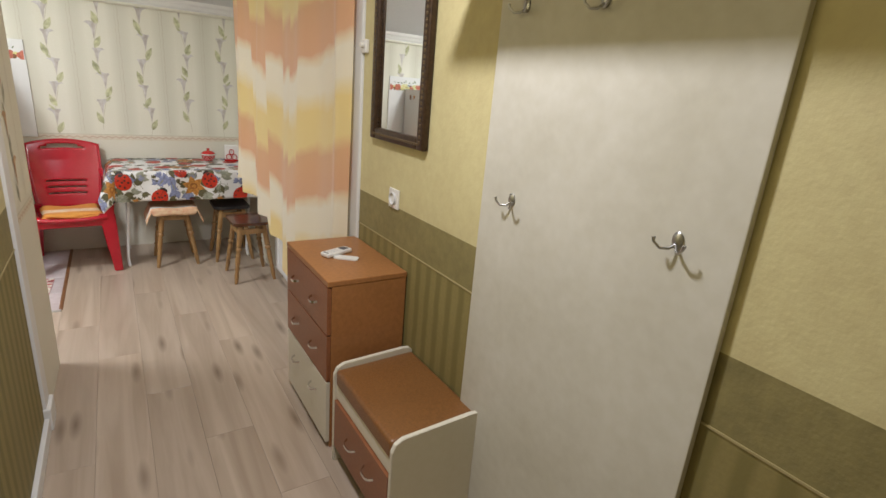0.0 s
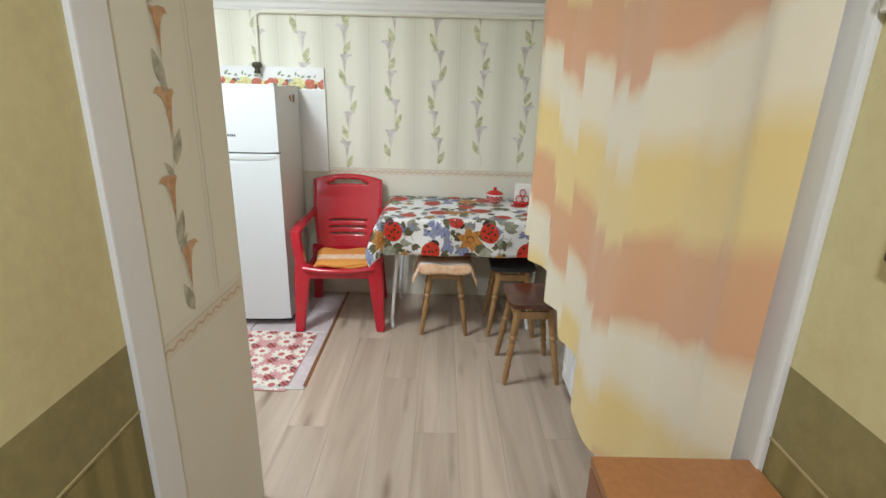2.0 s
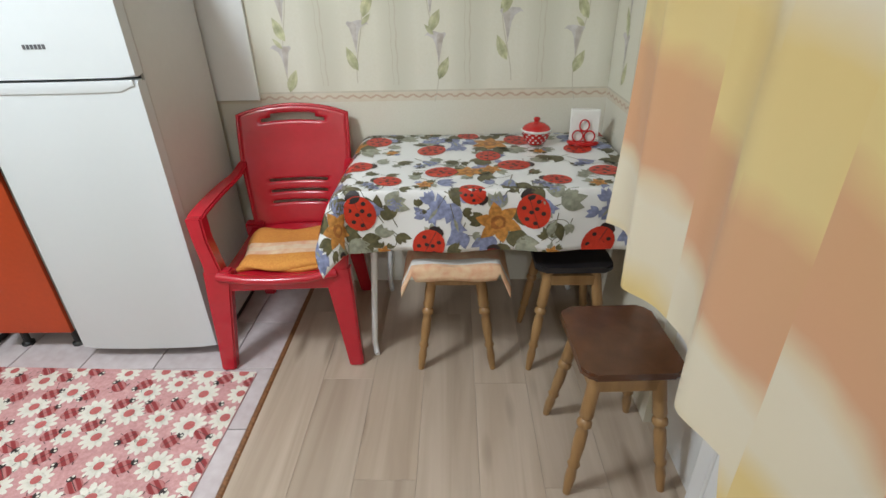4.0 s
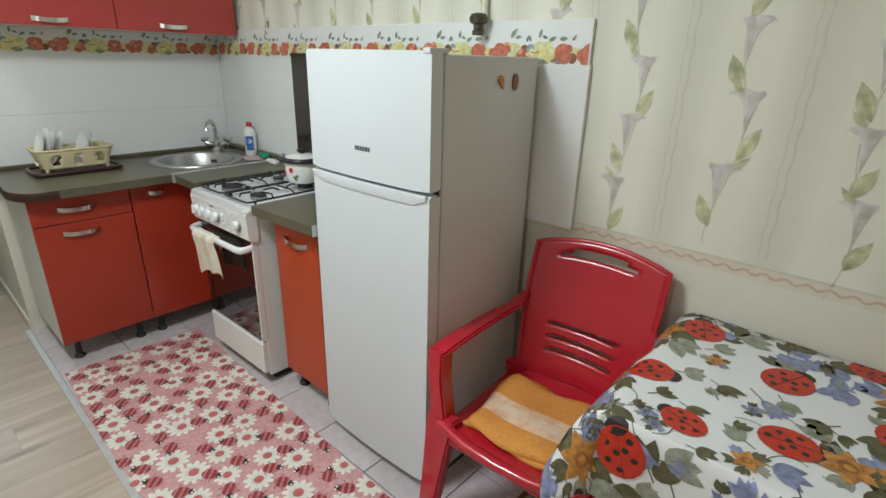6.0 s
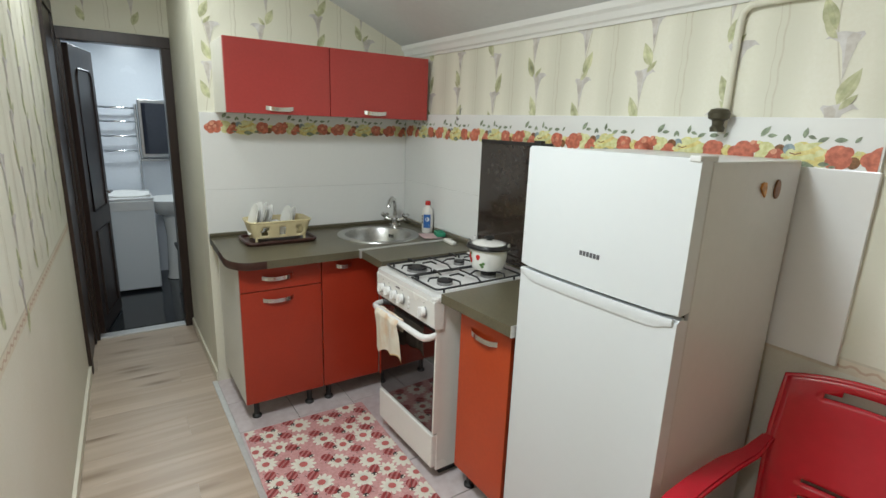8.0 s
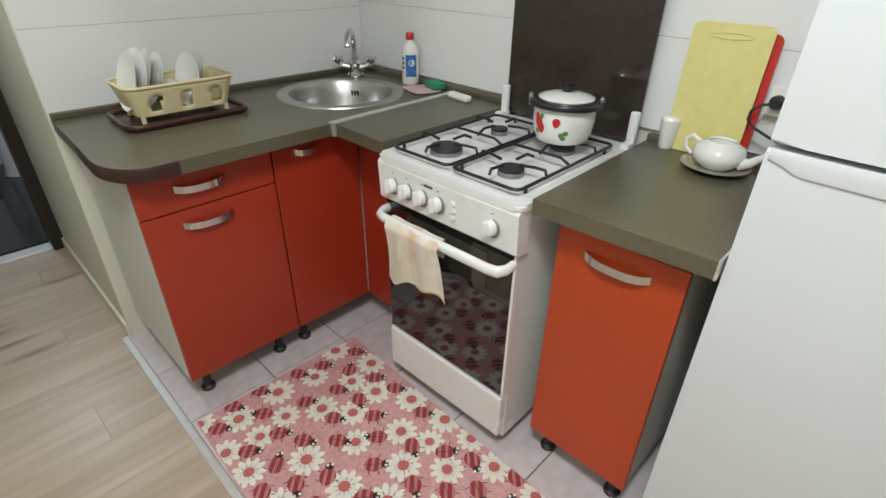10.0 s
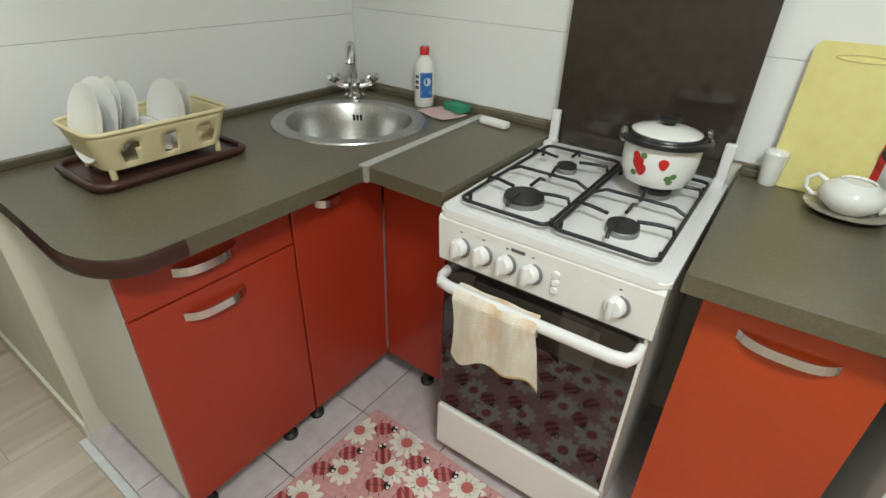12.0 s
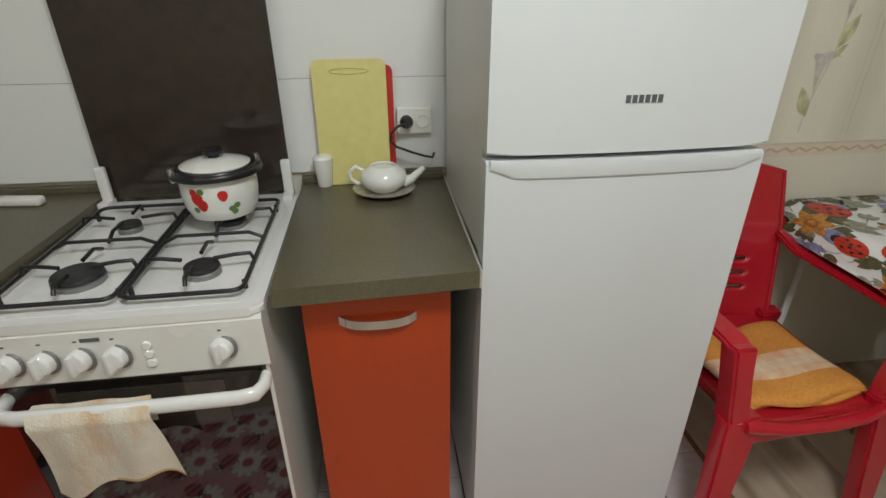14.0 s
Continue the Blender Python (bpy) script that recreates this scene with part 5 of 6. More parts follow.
cup = thing("cup", pose(0.566, 0.590, 0.873), "white ceramic salt shaker", "cup")
part("body", lathe([(0, 0), (0.019, 0), (0.021, 0.004), (0.025, 0.055), (0.027, 0.078), (0.024, 0.084), (0.012, 0.088), (0, 0.089)], 12), M_CERAM, cup, smooth=30)
sau = thing("saucer", pose(0.728, 0.510, 0.873), "grey patterned oval saucer under the teapot", "saucer")
part("saucer", lathe([(0, 0.003), (0.045, 0.002), (0.062, 0.008), (0.082, 0.015), (0.083, 0.017), (0.062, 0.012), (0.045, 0.007), (0, 0.007)], 30), M_SAUCER, sau, smooth=50)
tea = thing("teapot", pose(0.728, 0.515, 0.8805, 0, 0, 0), "white porcelain teapot without a lid knob", "teapot")
part("body", lathe([(0, 0), (0.036, 0), (0.040, 0.004), (0.058, 0.020), (0.063, 0.036), (0.056, 0.054), (0.038, 0.064), (0.034, 0.068), (0.032, 0.064), (0.036, 0.060), (0, 0.060)], 32), M_CERAM, tea, smooth=50)
part("spout", sweep([(0.052, -0.004, 0.022), (0.075, -0.006, 0.030), (0.092, -0.007, 0.046), (0.108, -0.008, 0.060)], [0.016, 0.012, 0.009, 0.007], 12), M_CERAM, tea, smooth=60)
part("handle", sweep([(-0.050, 0.004, 0.052), (-0.072, 0.006, 0.064), (-0.088, 0.007, 0.052), (-0.086, 0.007, 0.030), (-0.070, 0.006, 0.018), (-0.054, 0.004, 0.022)], 0.0052, 10), M_CERAM, tea, smooth=60)
for nm, m0, w, h, mm, lab in (("cutting_board", pose(0.672, 0.606, 0.874, -3), 0.188, 0.312, M_BOARDR, "red plastic cutting board leaning behind a yellow one"), ("cutting_board", pose(0.654, 0.594, 0.874, -3), 0.190, 0.328, M_BOARDY, "yellow plastic cutting board leaning on the wall")):
    cb = thing(nm, m0 @ pose(0, 0, 0, 90), lab, "cutting board")
    outl = rounded(-w / 2, w / 2, 0, h, 0.018)
    bm = prism(outl, 0.0, 0.006, 0.0015)
    part("board", bm, mm, cb)
    part("grip_groove", sweep([(0.05 * math.cos(t), h - 0.028 + 0.007 * math.sin(t), 0.0065) for t in [2 * math.pi * i / 20 for i in range(20)]], 0.0022, 6, True), mm, cb, smooth=60)
so = thing("wall_socket", pose(0.820, Y_N - 0.014, 1.040), "white double wall socket with a black plug", "socket")
part("plate", box((-0.048, -0.022, -0.036), (0.048, 0.0, 0.036), 0.005), M_SOCKET, so)
for x in (-0.022, 0.022):
    part("inset", lathe([(0, 0), (0.019, 0), (0.020, 0.004), (0.016, 0.005), (0.015, 0.002), (0, 0.002)], 22), M_SOCKET, so, smooth=40).matrix_local = pose(x, -0.022, 0, 90)
pl = thing("power_plug", pose(0.798, Y_N - 0.037, 1.040), "black plug and cable in the wall socket", "plug")
part("plug", lathe([(0, 0), (0.017, 0), (0.018, 0.012), (0.013, 0.026), (0.009, 0.034), (0, 0.034)], 18), M_FOOT, pl, smooth=40).matrix_local = pose(0, 0, 0, 90)
part("cable", sweep([(-0.004, -0.030, 0.0), (-0.026, -0.036, -0.006), (-0.044, -0.034, -0.024), (-0.046, -0.030, -0.046), (-0.030, -0.030, -0.062), (0.010, -0.030, -0.078), (0.045, -0.022, -0.092), (0.070, -0.012, -0.100), (0.075, -0.006, -0.088)], 0.0035, 8), M_FOOT, pl, smooth=60)


# ---- daisy mat ----
rug = thing("kitchen_mat", pose(0.055, -0.005, 0.0, 0, 0, -1.8), "pink floor mat printed with white daisies and ladybirds", "rug")
part("mat", prism(rounded(-0.31, 1.585, -0.592, 0.030, 0.012), 0.0, 0.006, 0.002), M_RUG, rug)
rnd = random.Random(4)
shapes, spots = [], []
for i in range(2600):
    x, y = rnd.uniform(-0.31, 1.585), rnd.uniform(-0.592, 0.03)
    if all(math.hypot(x - a, y - b) > (r + 0.051) for a, b, r in spots):
        spots.append((x, y, 0.045 + 0.012 * rnd.random()))
    if len(spots) > 150:
        break
for i, (x, y, r) in enumerate(spots):
    a0 = rnd.random() * 6
    for k in range(11):
        a = a0 + 2 * math.pi * k / 11
        shapes.append((blob(x + 0.66 * r * math.cos(a), y + 0.66 * r * math.sin(a), r * 0.40, r * 0.20, a, 8), 0, 1))
    shapes.append((blob(x, y, r * 0.34, r * 0.34, 0, 10), 1, 3))
bugs = []
for i in range(4000):
    x, y = rnd.uniform(-0.31, 1.585), rnd.uniform(-0.592, 0.03)
    if all(math.hypot(x - a, y - b) > r * 0.62 + 0.026 for a, b, r in spots) and all(math.hypot(x - a, y - b) > 0.088 for a, b in bugs):
        bugs.append((x, y))
for x, y in bugs:
    a = rnd.choice((0.6, 0.9, 2.4, -0.4, 3.9))
    shapes.append((blob(x, y, 0.031, 0.025, a, 12), 2, 4))
    hx, hy = x + 0.034 * math.cos(a), y + 0.034 * math.sin(a)
    shapes.append((blob(hx, hy, 0.011, 0.014, a, 8), 3, 5))
    for s in (-1, 1):
        shapes.append((blob(hx + 0.006 * math.cos(a + s), hy + 0.010 * math.sin(a + s), 0.005, 0.005, 0, 6), 0, 6))
        for k in (-0.6, 0.5):
            bx, by = x + 0.028 * math.cos(a + s * 1.6 + k), y + 0.028 * math.sin(a + s * 1.6 + k)
            shapes += [(q, 3, 4) for q in ribbon([(bx, by), (bx + 0.012 * math.cos(a + s * 1.2), by + 0.012 * math.sin(a + s * 1.2))], 0.0012)]
    shapes += [(q, 3, 6) for q in ribbon([(x - 0.026 * math.cos(a), y - 0.026 * math.sin(a)), (x + 0.024 * math.cos(a), y + 0.024 * math.sin(a))], 0.0009)]
printed("mat_print", shapes, [M_RUGW, M_RUGC, M_RUGR, M_BLK], lambda u, v, h: (u, v, 0.006 + h), rug, (-0.308, -0.590), (1.583, 0.028), "printed daisies and ladybirds")

strip = structure(part("threshold_strip", box((X_W, -0.627, -0.003), (1.71, -0.601, 0.007), 0.003), M_STRIP), "aluminium floor strip at the edge of the tiles", "trim")
strip.matrix_world = KIT
structure(part("threshold_strip", sweep([(1.706, -0.60, 0.0), (1.706, 0.645, 0.0)], 0.011, 6, flat=0.45), M_FRDK), "brown floor strip beside the fridge", "trim")


# ---- table with its oilcloth ----
TX0, TX1, TY0, TY1, TZ = 2.055, 3.032, 0.005, 0.633, 0.742
table = thing("dining_table", pose(0, 0, 0), "white-legged dining table under an oilcloth", "table")
part("tabletop", box((TX0 + 0.006, TY0 + 0.006, TZ - 0.028), (TX1 - 0.006, TY1 - 0.004, TZ - 0.003), 0.004), M_TABLE, table)
part("apron", box((TX0 + 0.05, TY0 + 0.05, TZ - 0.10), (TX1 - 0.05, TY1 - 0.05, TZ - 0.028)), M_TABLE, table)
for x, y, fx, fy in ((TX0 + 0.05, TY0 + 0.09, 0.0, 0.0), (TX1 - 0.07, TY0 + 0.10, 0.0, 0.0), (TX0 + 0.06, TY1 - 0.07, 0.0, 0.0), (TX1 - 0.07, TY1 - 0.07, 0.0, 0.0)):
    part("leg", sweep([(x + 0.03, y + 0.02, TZ - 0.05), (x - 0.018, y - 0.002, 0.06), (x - 0.012, y - 0.012, 0.012), (x - 0.008, y - 0.022, 0.008)], [0.012, 0.012, 0.012, 0.010], 10), M_WHITE, table, "white metal tube leg", 60)
cloth = thing("tablecloth", pose(0, 0, 0), "white oilcloth printed with red ladybirds and flowers", "tablecloth")
DROP, SIDE = 0.222, 0.225
CR = 0.012


def drape(u, v, h=0.0):
    """u from TX0-SIDE, v from TY0-DROP: flat on the top, hanging over the front and left edges."""
    rest = min(1.0, max(0.0, (v - TY0 - 0.02) / 0.10))
    du, dv = max(0.0, TX0 - u) * (1 - 0.5 * rest), max(0.0, TY0 - v)
    x, y, z = max(u, TX0), max(v, TY0), TZ
    d = math.hypot(du, dv)
    if d > 0:
        k = (1 - math.exp(-d / 0.02))
        flare = 0.012 * k + (0.030 * (1 - math.exp(-d / 0.03)) + 0.25 * d) * (du / d) ** 2 + 0.16 * d * (2 * du * dv / (d * d))
        x -= du / d * flare
        y -= dv / d * flare + 0.010 * math.sin(u * 19) * min(1, d / 0.1) * (dv / d)
        z -= max(0.0, d - 0.3 * flare)
    # towards the back the side flap comes to rest on the chair's arm
    z = max(z, 0.662 * rest)
    nx, ny, nz = (0, 0, 1) if d < 0.008 else (-du / d, -dv / d, 0.15)
    return (x + nx * h, y + ny * h, z + nz * h)


U0, U1, V0, V1 = TX0 - SIDE, TX1 - 0.004, TY0 - DROP, TY1 - 0.006
ug = sorted(set([U0 + SIDE * i / 10 for i in range(11)] + [TX0 - 0.004, TX0 - 0.010] + [TX0 + (U1 - TX0) * i / 26 for i in range(27)]))
vg = sorted(set([V0 + DROP * i / 12 for i in range(13)] + [TY0 - 0.004, TY0 - 0.010] + [TY0 + (V1 - TY0) * i / 14 for i in range(15)]))
bm = bmesh.new()
vs = [[bm.verts.new(drape(u, v)) for v in vg] for u in ug]
for i in range(len(ug) - 1):
    for j in range(len(vg) - 1):
        bm.faces.new((vs[i][j], vs[i + 1][j], vs[i + 1][j + 1], vs[i][j + 1]))
sheet = part("sheet", bm, M_CLOTH, cloth, smooth=70)
md = sheet.modifiers.new("thick", "SOLIDIFY")
md.thickness, md.offset = 0.0015, -1
shapes = []
rnd = random.Random(11)


def ladybird(x, y, a, r):
    shapes.append((blob(x + r * 0.95 * math.cos(a), y + r * 0.95 * math.sin(a), r * 0.34, r * 0.42, a, 10), 1, 3))
    shapes.append((blob(x, y, r, r * 0.86, a, 18), 0, 4))
    shapes.extend((q, 1, 5) for q in ribbon([(x - r * math.cos(a), y - r * math.sin(a)), (x + r * 0.95 * math.cos(a), y + r * 0.95 * math.sin(a))], 0.0012))
    for k, (px, py) in enumerate(((0.35, 0.42), (-0.3, 0.45), (0.45, -0.4), (-0.25, -0.45), (0.0, 0.12), (-0.65, 0.1), (0.1, -0.2))):
        qx, qy = px * r, py * r
        shapes.append((blob(x + qx * math.cos(a) - qy * math.sin(a), y + qx * math.sin(a) + qy * math.cos(a), r * 0.13, r * 0.12, 0, 8), 1, 5))


def flower(x, y, r, mi, mj, n=6):
    a0 = rnd.random() * 6
    for k in range(5):
        a = a0 + 0.6 + 1.3 * k
        spray(x + r * 0.7 * math.cos(a), y + r * 0.7 * math.sin(a), a, r * (0.75 + 0.35 * rnd.random()), (5, 6, 5, 4, 5)[k], 3)
    for k in range(n):
        a = a0 + 2 * math.pi * k / n
        shapes.append((leaf(x, y, r * 1.1, r * 0.36, a, 5), mi, 4 + 0.3 * (k % 2)))
    shapes.append((blob(x, y, r * 0.36, r * 0.36, 0, 10, 0.3, x), mj, 5))
    shapes.append((blob(x + r * 0.05, y, r * 0.2, r * 0.2, 0, 8, 0.3, y), mi, 6))


def spray(x, y, a, r, mi, n=4):
    for k in range(n):
        b = a + (k - (n - 1) / 2) * 0.5
        shapes.append((leaf(x, y, r * (0.8 + 0.4 * rnd.random()), r * 0.30, b, 5), mi, 1 + 0.3 * k))
    shapes.extend((q, 5, 1) for q in ribbon([(x, y), (x - r * 0.5 * math.cos(a), y - r * 0.5 * math.sin(a))], 0.0014))


def bell(x, y, a, r):
    """A bluebell hanging along a, with a scalloped mouth."""
    pts = [(0, 0.10), (0.25, 0.26), (0.6, 0.32), (0.95, 0.48), (0.86, 0.25), (1.02, 0.10), (0.88, 0.0), (1.02, -0.10), (0.86, -0.25), (0.95, -0.48), (0.6, -0.32), (0.25, -0.26), (0, -0.10)]
    ca, sa = math.cos(a), math.sin(a)
    shapes.append(([(x + r * (p * ca - q * sa), y + r * (p * sa + q * ca)) for p, q in pts], 4, 2.5))
    shapes.append((leaf(x, y, r * 0.9, r * 0.10, a, 5), 6, 3))
    shapes.extend((q, 5, 2) for q in ribbon([(x, y), (x - r * 0.7 * ca, y - r * 0.7 * sa + 0.006)], 0.0016))


PU, PV, K = 0.565, 0.60, 1.72
u = U0 - 0.13
while u < U1 + 0.2:
    v = V0 - 0.07
    while v < V1 + 0.2:
        for dx, dy, a, r in ((0.035, 0.055, 1.1, 0.036), (0.235, 0.125, 1.9, 0.036), (0.120, 0.165, -0.7, 0.027), (0.160, 0.012, 1.5, 0.032), (0.06, 0.262, 0.2, 0.033), (0.21, 0.300, 0.1, 0.034), (0.285, 0.215, 2.8, 0.028)):
            ladybird(u + dx * K, v + dy * K, a, r * K)
        flower(u + 0.170 * K, v + 0.100 * K, 0.042 * K, 2, 3)
        flower(u + 0.115 * K, v + 0.262 * K, 0.028 * K, 2, 3)
        flower(u + 0.160 * K, v + 0.275 * K, 0.022 * K, 2, 3)
        flower(u + 0.030 * K, v + 0.195 * K, 0.017 * K, 2, 3, 5)
        flower(u + 0.275 * K, v + 0.040 * K, 0.014 * K, 2, 3, 5)
        for dx, dy in ((0.07, 0.12), (0.10, 0.085), (0.085, 0.145)):
            spray(u + dx * K, v + dy * K, 2.4 if dx < 0.08 else -1.9, 0.042 * K, 4, 3)
        for dx, dy, a, r, mi in ((0.045, 0.145, 2.2, 0.026, 4), (0.030, 0.120, 3.0, 0.024, 4), (0.205, 0.060, -0.5, 0.050, 6), (0.175, 0.055, -1.6, 0.045, 5), (0.285, 0.140, 0.3, 0.045, 6), (0.265, 0.075, 0.7, 0.032, 6), (0.185, 0.165, 1.0, 0.040, 5), (0.150, 0.300, 1.7, 0.036, 5), (0.095, 0.300, 2.5, 0.034, 6), (0.250, 0.325, 0.4, 0.034, 6), (0.240, 0.250, 0.8, 0.026, 5), (0.020, 0.23, 2.6, 0.03, 6)):
            spray(u + dx * K, v + dy * K, a, r * K, mi, 3)
        for q in range(34):
            spray(u + rnd.random() * PU, v + rnd.random() * PV, rnd.random() * 6.3, (0.018 + 0.022 * rnd.random()) * K, rnd.choice((5, 5, 5, 6, 4)), 3)
        for q in range(14):
            x0, y0, a0 = u + rnd.random() * PU, v + rnd.random() * PV, rnd.random() * 6.3
            tw = [(x0 + 0.012 * k * math.cos(a0 + 0.2 * k), y0 + 0.012 * k * math.sin(a0 + 0.2 * k)) for k in range(7)]
            shapes.extend((p, 5, 0) for p in ribbon(tw, 0.0011))
        for dx, dy, a in ((0.085, 0.115, -1.3), (0.055, 0.135, -2.2), (0.250, 0.150, -1.0), (0.195, 0.215, -1.8), (0.020, 0.33, -0.7)):
            bell(u + dx * K, v + dy * K, a, 0.036 * K)
        for dx, dy in ((0.26, 0.185), (0.245, 0.20), (0.015, 0.30)):
            flower(u + dx * K, v + dy * K, 0.010 * K, 4, 5, 5)
        v += PV
    u += PU
printed("cloth_print", shapes, [M_LBRED, M_BLK, M_FLO, M_FLO2, M_BLUE, M_OLIV, M_SAGE], lambda u, v, h: drape(u, v, h + 0.0006), cloth, (U0, V0), (U1, V1), "printed ladybirds, bluebells and leaves", fine=1)

sb = thing("sugar_bowl", pose(2.738, 0.478, TZ + 0.004), "red sugar bowl with white dots and a lid", "bowl")
part("bowl", lathe([(0, 0), (0.032, 0), (0.036, 0.005), (0.052, 0.030), (0.056, 0.050), (0.058, 0.056), (0.052, 0.055), (0, 0.05)], 28), M_RED2, sb, smooth=50)
part("band", lathe([(0.0565, 0.050), (0.0595, 0.052), (0.0595, 0.058), (0.056, 0.059)], 28), M_CERAM, sb, "white rim band", 50)
lid2 = part("lid", lathe([(0.055, 0.058), (0.050, 0.068), (0.030, 0.080), (0.012, 0.084), (0.010, 0.090), (0.014, 0.097), (0.010, 0.103), (0, 0.104)], 28), M_RED2, sb, smooth=50)
sh = [(blob(-0.15 + 0.022 * i + 0.011 * (j % 2), 0.012 + 0.012 * j, 0.0042, 0.0042, 0, 8), 0, 1) for i in range(14) for j in range(4)]
printed("dots", sh, [M_CERAM], lambda u, v, h: ((0.0375 + (v - 0.005) * 0.52 + h) * math.cos(-1.57 + u / 0.048), (0.0375 + (v - 0.005) * 0.52 + h) * math.sin(-1.57 + u / 0.048), v), sb, (-0.15, 0.0), (0.15, 0.05), "white dots")
nh = thing("napkin_holder", pose(2.920, 0.458, TZ + 0.004, 0, 0, -12), "red wire napkin holder with white paper napkins", "napkin holder")
part("tray", prism([(0.062 * math.cos(t), 0.040 * math.sin(t)) for t in [2 * math.pi * i / 24 for i in range(24)]], 0.0, 0.014, 0.005), M_RED2, nh, smooth=50)
part("napkin_pad", box((-0.055, -0.010, 0.014), (0.055, 0.018, 0.135), 0.004), M_PAPERW, nh)
for y in (-0.020, 0.026):
    wr = bmesh.new()
    for cx in (-0.022, 0.022):
        sweep([(cx + 0.020 * math.cos(t), y, 0.036 + 0.022 * math.sin(t)) for t in [2 * math.pi * i / 14 for i in range(14)]], 0.0032, 6, True, wr)
    sweep([(0.018 * math.cos(t), y, 0.078 + 0.022 * math.sin(t)) for t in [2 * math.pi * i / 14 for i in range(14)]], 0.0032, 6, True, wr)
    part("wire_side", wr, M_RED2, nh, "red bent wire side", 60)


# ---- red plastic armchair ----
CH = pose(1.772, 0.035, 0, 0, 0, 3) @ Matrix.Diagonal((1.04, 1.16, 1.0, 1.0))
chair = thing("plastic_armchair", CH, "red glossy plastic garden armchair", "chair")
part("seat", grid(lambda u, v: (-0.20 + 0.40 * u, -0.012 + 0.42 * v, 0.415 + 0.018 * (1 - v) ** 3 * -1 + 0.010 * (2 * u - 1) ** 2 - 0.020 * math.sin(math.pi * v) - 0.010 * v), 14, 14), M_REDPLAST, chair, smooth=70).modifiers.new("thick", "SOLIDIFY").thickness = 0.012
fr = bmesh.new()
sweep([(-0.205, 0.0, 0.412), (-0.10, -0.016, 0.402), (0.0, -0.020, 0.400), (0.10, -0.016, 0.402), (0.205, 0.0, 0.412)], 0.016, 8, False, fr)
part("front_edge", fr, M_REDPLAST, chair, smooth=60)


def back_pt(u, v):
    """The shell of the back: u across, v up."""
    w = 0.185 + 0.032 * min(1.0, v * 1.6)
    x = (2 * u - 1) * w
    arch = 0.035 * (1 - (2 * u - 1) ** 2) * max(0, v - 0.75) / 0.25
    return Vector((x, 0.388 + 0.115 * v - 0.040 * (1 - (2 * u - 1) ** 2) * -1 * (1 - 0.5 * v) - 0.03, 0.40 + 0.452 * v + arch))


bm = bmesh.new()
nu, nv = 24, 40
gv = [[bm.verts.new(back_pt(i / nu, j / nv)) for j in range(nv + 1)] for i in range(nu + 1)]
for i in range(nu):
    for j in range(nv):
        u, v = (i + 0.5) / nu, (j + 0.5) / nv
        slot = 0.2 < u < 0.8 and any(abs(v - c) < 0.0126 for c in (0.215, 0.315, 0.415))
        top = 0.19 < u < 0.81 and abs(v - (0.885 + 0.04 * (1 - (2 * u - 1) ** 2))) < 0.024 * math.sqrt(max(0.05, 1 - ((u - 0.5) / 0.32) ** 2))
        if not (slot or top):
            bm.faces.new((gv[i][j], gv[i + 1][j], gv[i + 1][j + 1], gv[i][j + 1]))
bk = part("backrest", bm, M_REDPLAST, chair, "slotted moulded backrest", 70)
md = bk.modifiers.new("thick", "SOLIDIFY")
md.thickness, md.offset = 0.012, 0
edge = [back_pt(0, t / 12) for t in range(13)] + [back_pt(t / 12, 1.0) for t in range(1, 13)] + [back_pt(1, 1 - t / 12) for t in range(1, 13)]
part("back_rim", sweep(edge, 0.0075, 8), M_REDPLAST, chair, smooth=60)
for s in (-1, 1):
    def slab(pts, wid, th):
        """A flat moulded strut along pts with width across x and thickness."""
        bm = bmesh.new()
        rows = []
        for i, (p, w) in enumerate(zip(pts, wid)):
            a, b = Vector(pts[max(0, i - 1)]), Vector(pts[min(len(pts) - 1, i + 1)])
            d = (b - a).normalized()
            n = d.cross(Vector((1, 0, 0))).normalized()
            p = Vector(p)
            sx = Vector((w / 2, 0, 0))
            rows.append([bm.verts.new(p - sx - n * th / 2), bm.verts.new(p + sx - n * th / 2), bm.verts.new(p + sx + n * th / 2), bm.verts.new(p - sx + n * th / 2)])
        for p, q in zip(rows, rows[1:]):
            for k in range(4):
                bm.faces.new((p[k], p[(k + 1) % 4], q[(k + 1) % 4], q[k]))
        bm.faces.new(rows[0]), bm.faces.new(rows[-1][::-1])
        bmesh.ops.bevel(bm, geom=bm.edges[:], offset=0.006, segments=2, affect="EDGES")
        return bm
    x = s * 0.245
    part("armrest", slab([(s * 0.212, 0.43, 0.672), (s * 0.222, 0.36, 0.642), (s * 0.240, 0.27, 0.634), (x, 0.14, 0.632), (x, 0.05, 0.628), (x, 0.030, 0.618)], [0.03, 0.045, 0.056, 0.060, 0.060, 0.055], 0.020), M_REDPLAST, chair, smooth=50)
    part("arm_post", slab([(x, 0.040, 0.632), (s * 0.238, 0.032, 0.55), (s * 0.222, 0.028, 0.45), (s * 0.215, 0.022, 0.40)], [0.055, 0.050, 0.055, 0.065], 0.052), M_REDPLAST, chair, smooth=50)
    part("front_leg", slab([(s * 0.205, 0.018, 0.43), (s * 0.215, 0.010, 0.32), (s * 0.228, 0.0, 0.15), (s * 0.240, -0.012, 0.0)], [0.095, 0.085, 0.066, 0.052], 0.040), M_REDPLAST, chair, smooth=50)
    part("back_leg", slab([(s * 0.190, 0.36, 0.43), (s * 0.205, 0.40, 0.25), (s * 0.225, 0.455, 0.0)], [0.075, 0.062, 0.050], 0.040), M_REDPLAST, chair, smooth=50)
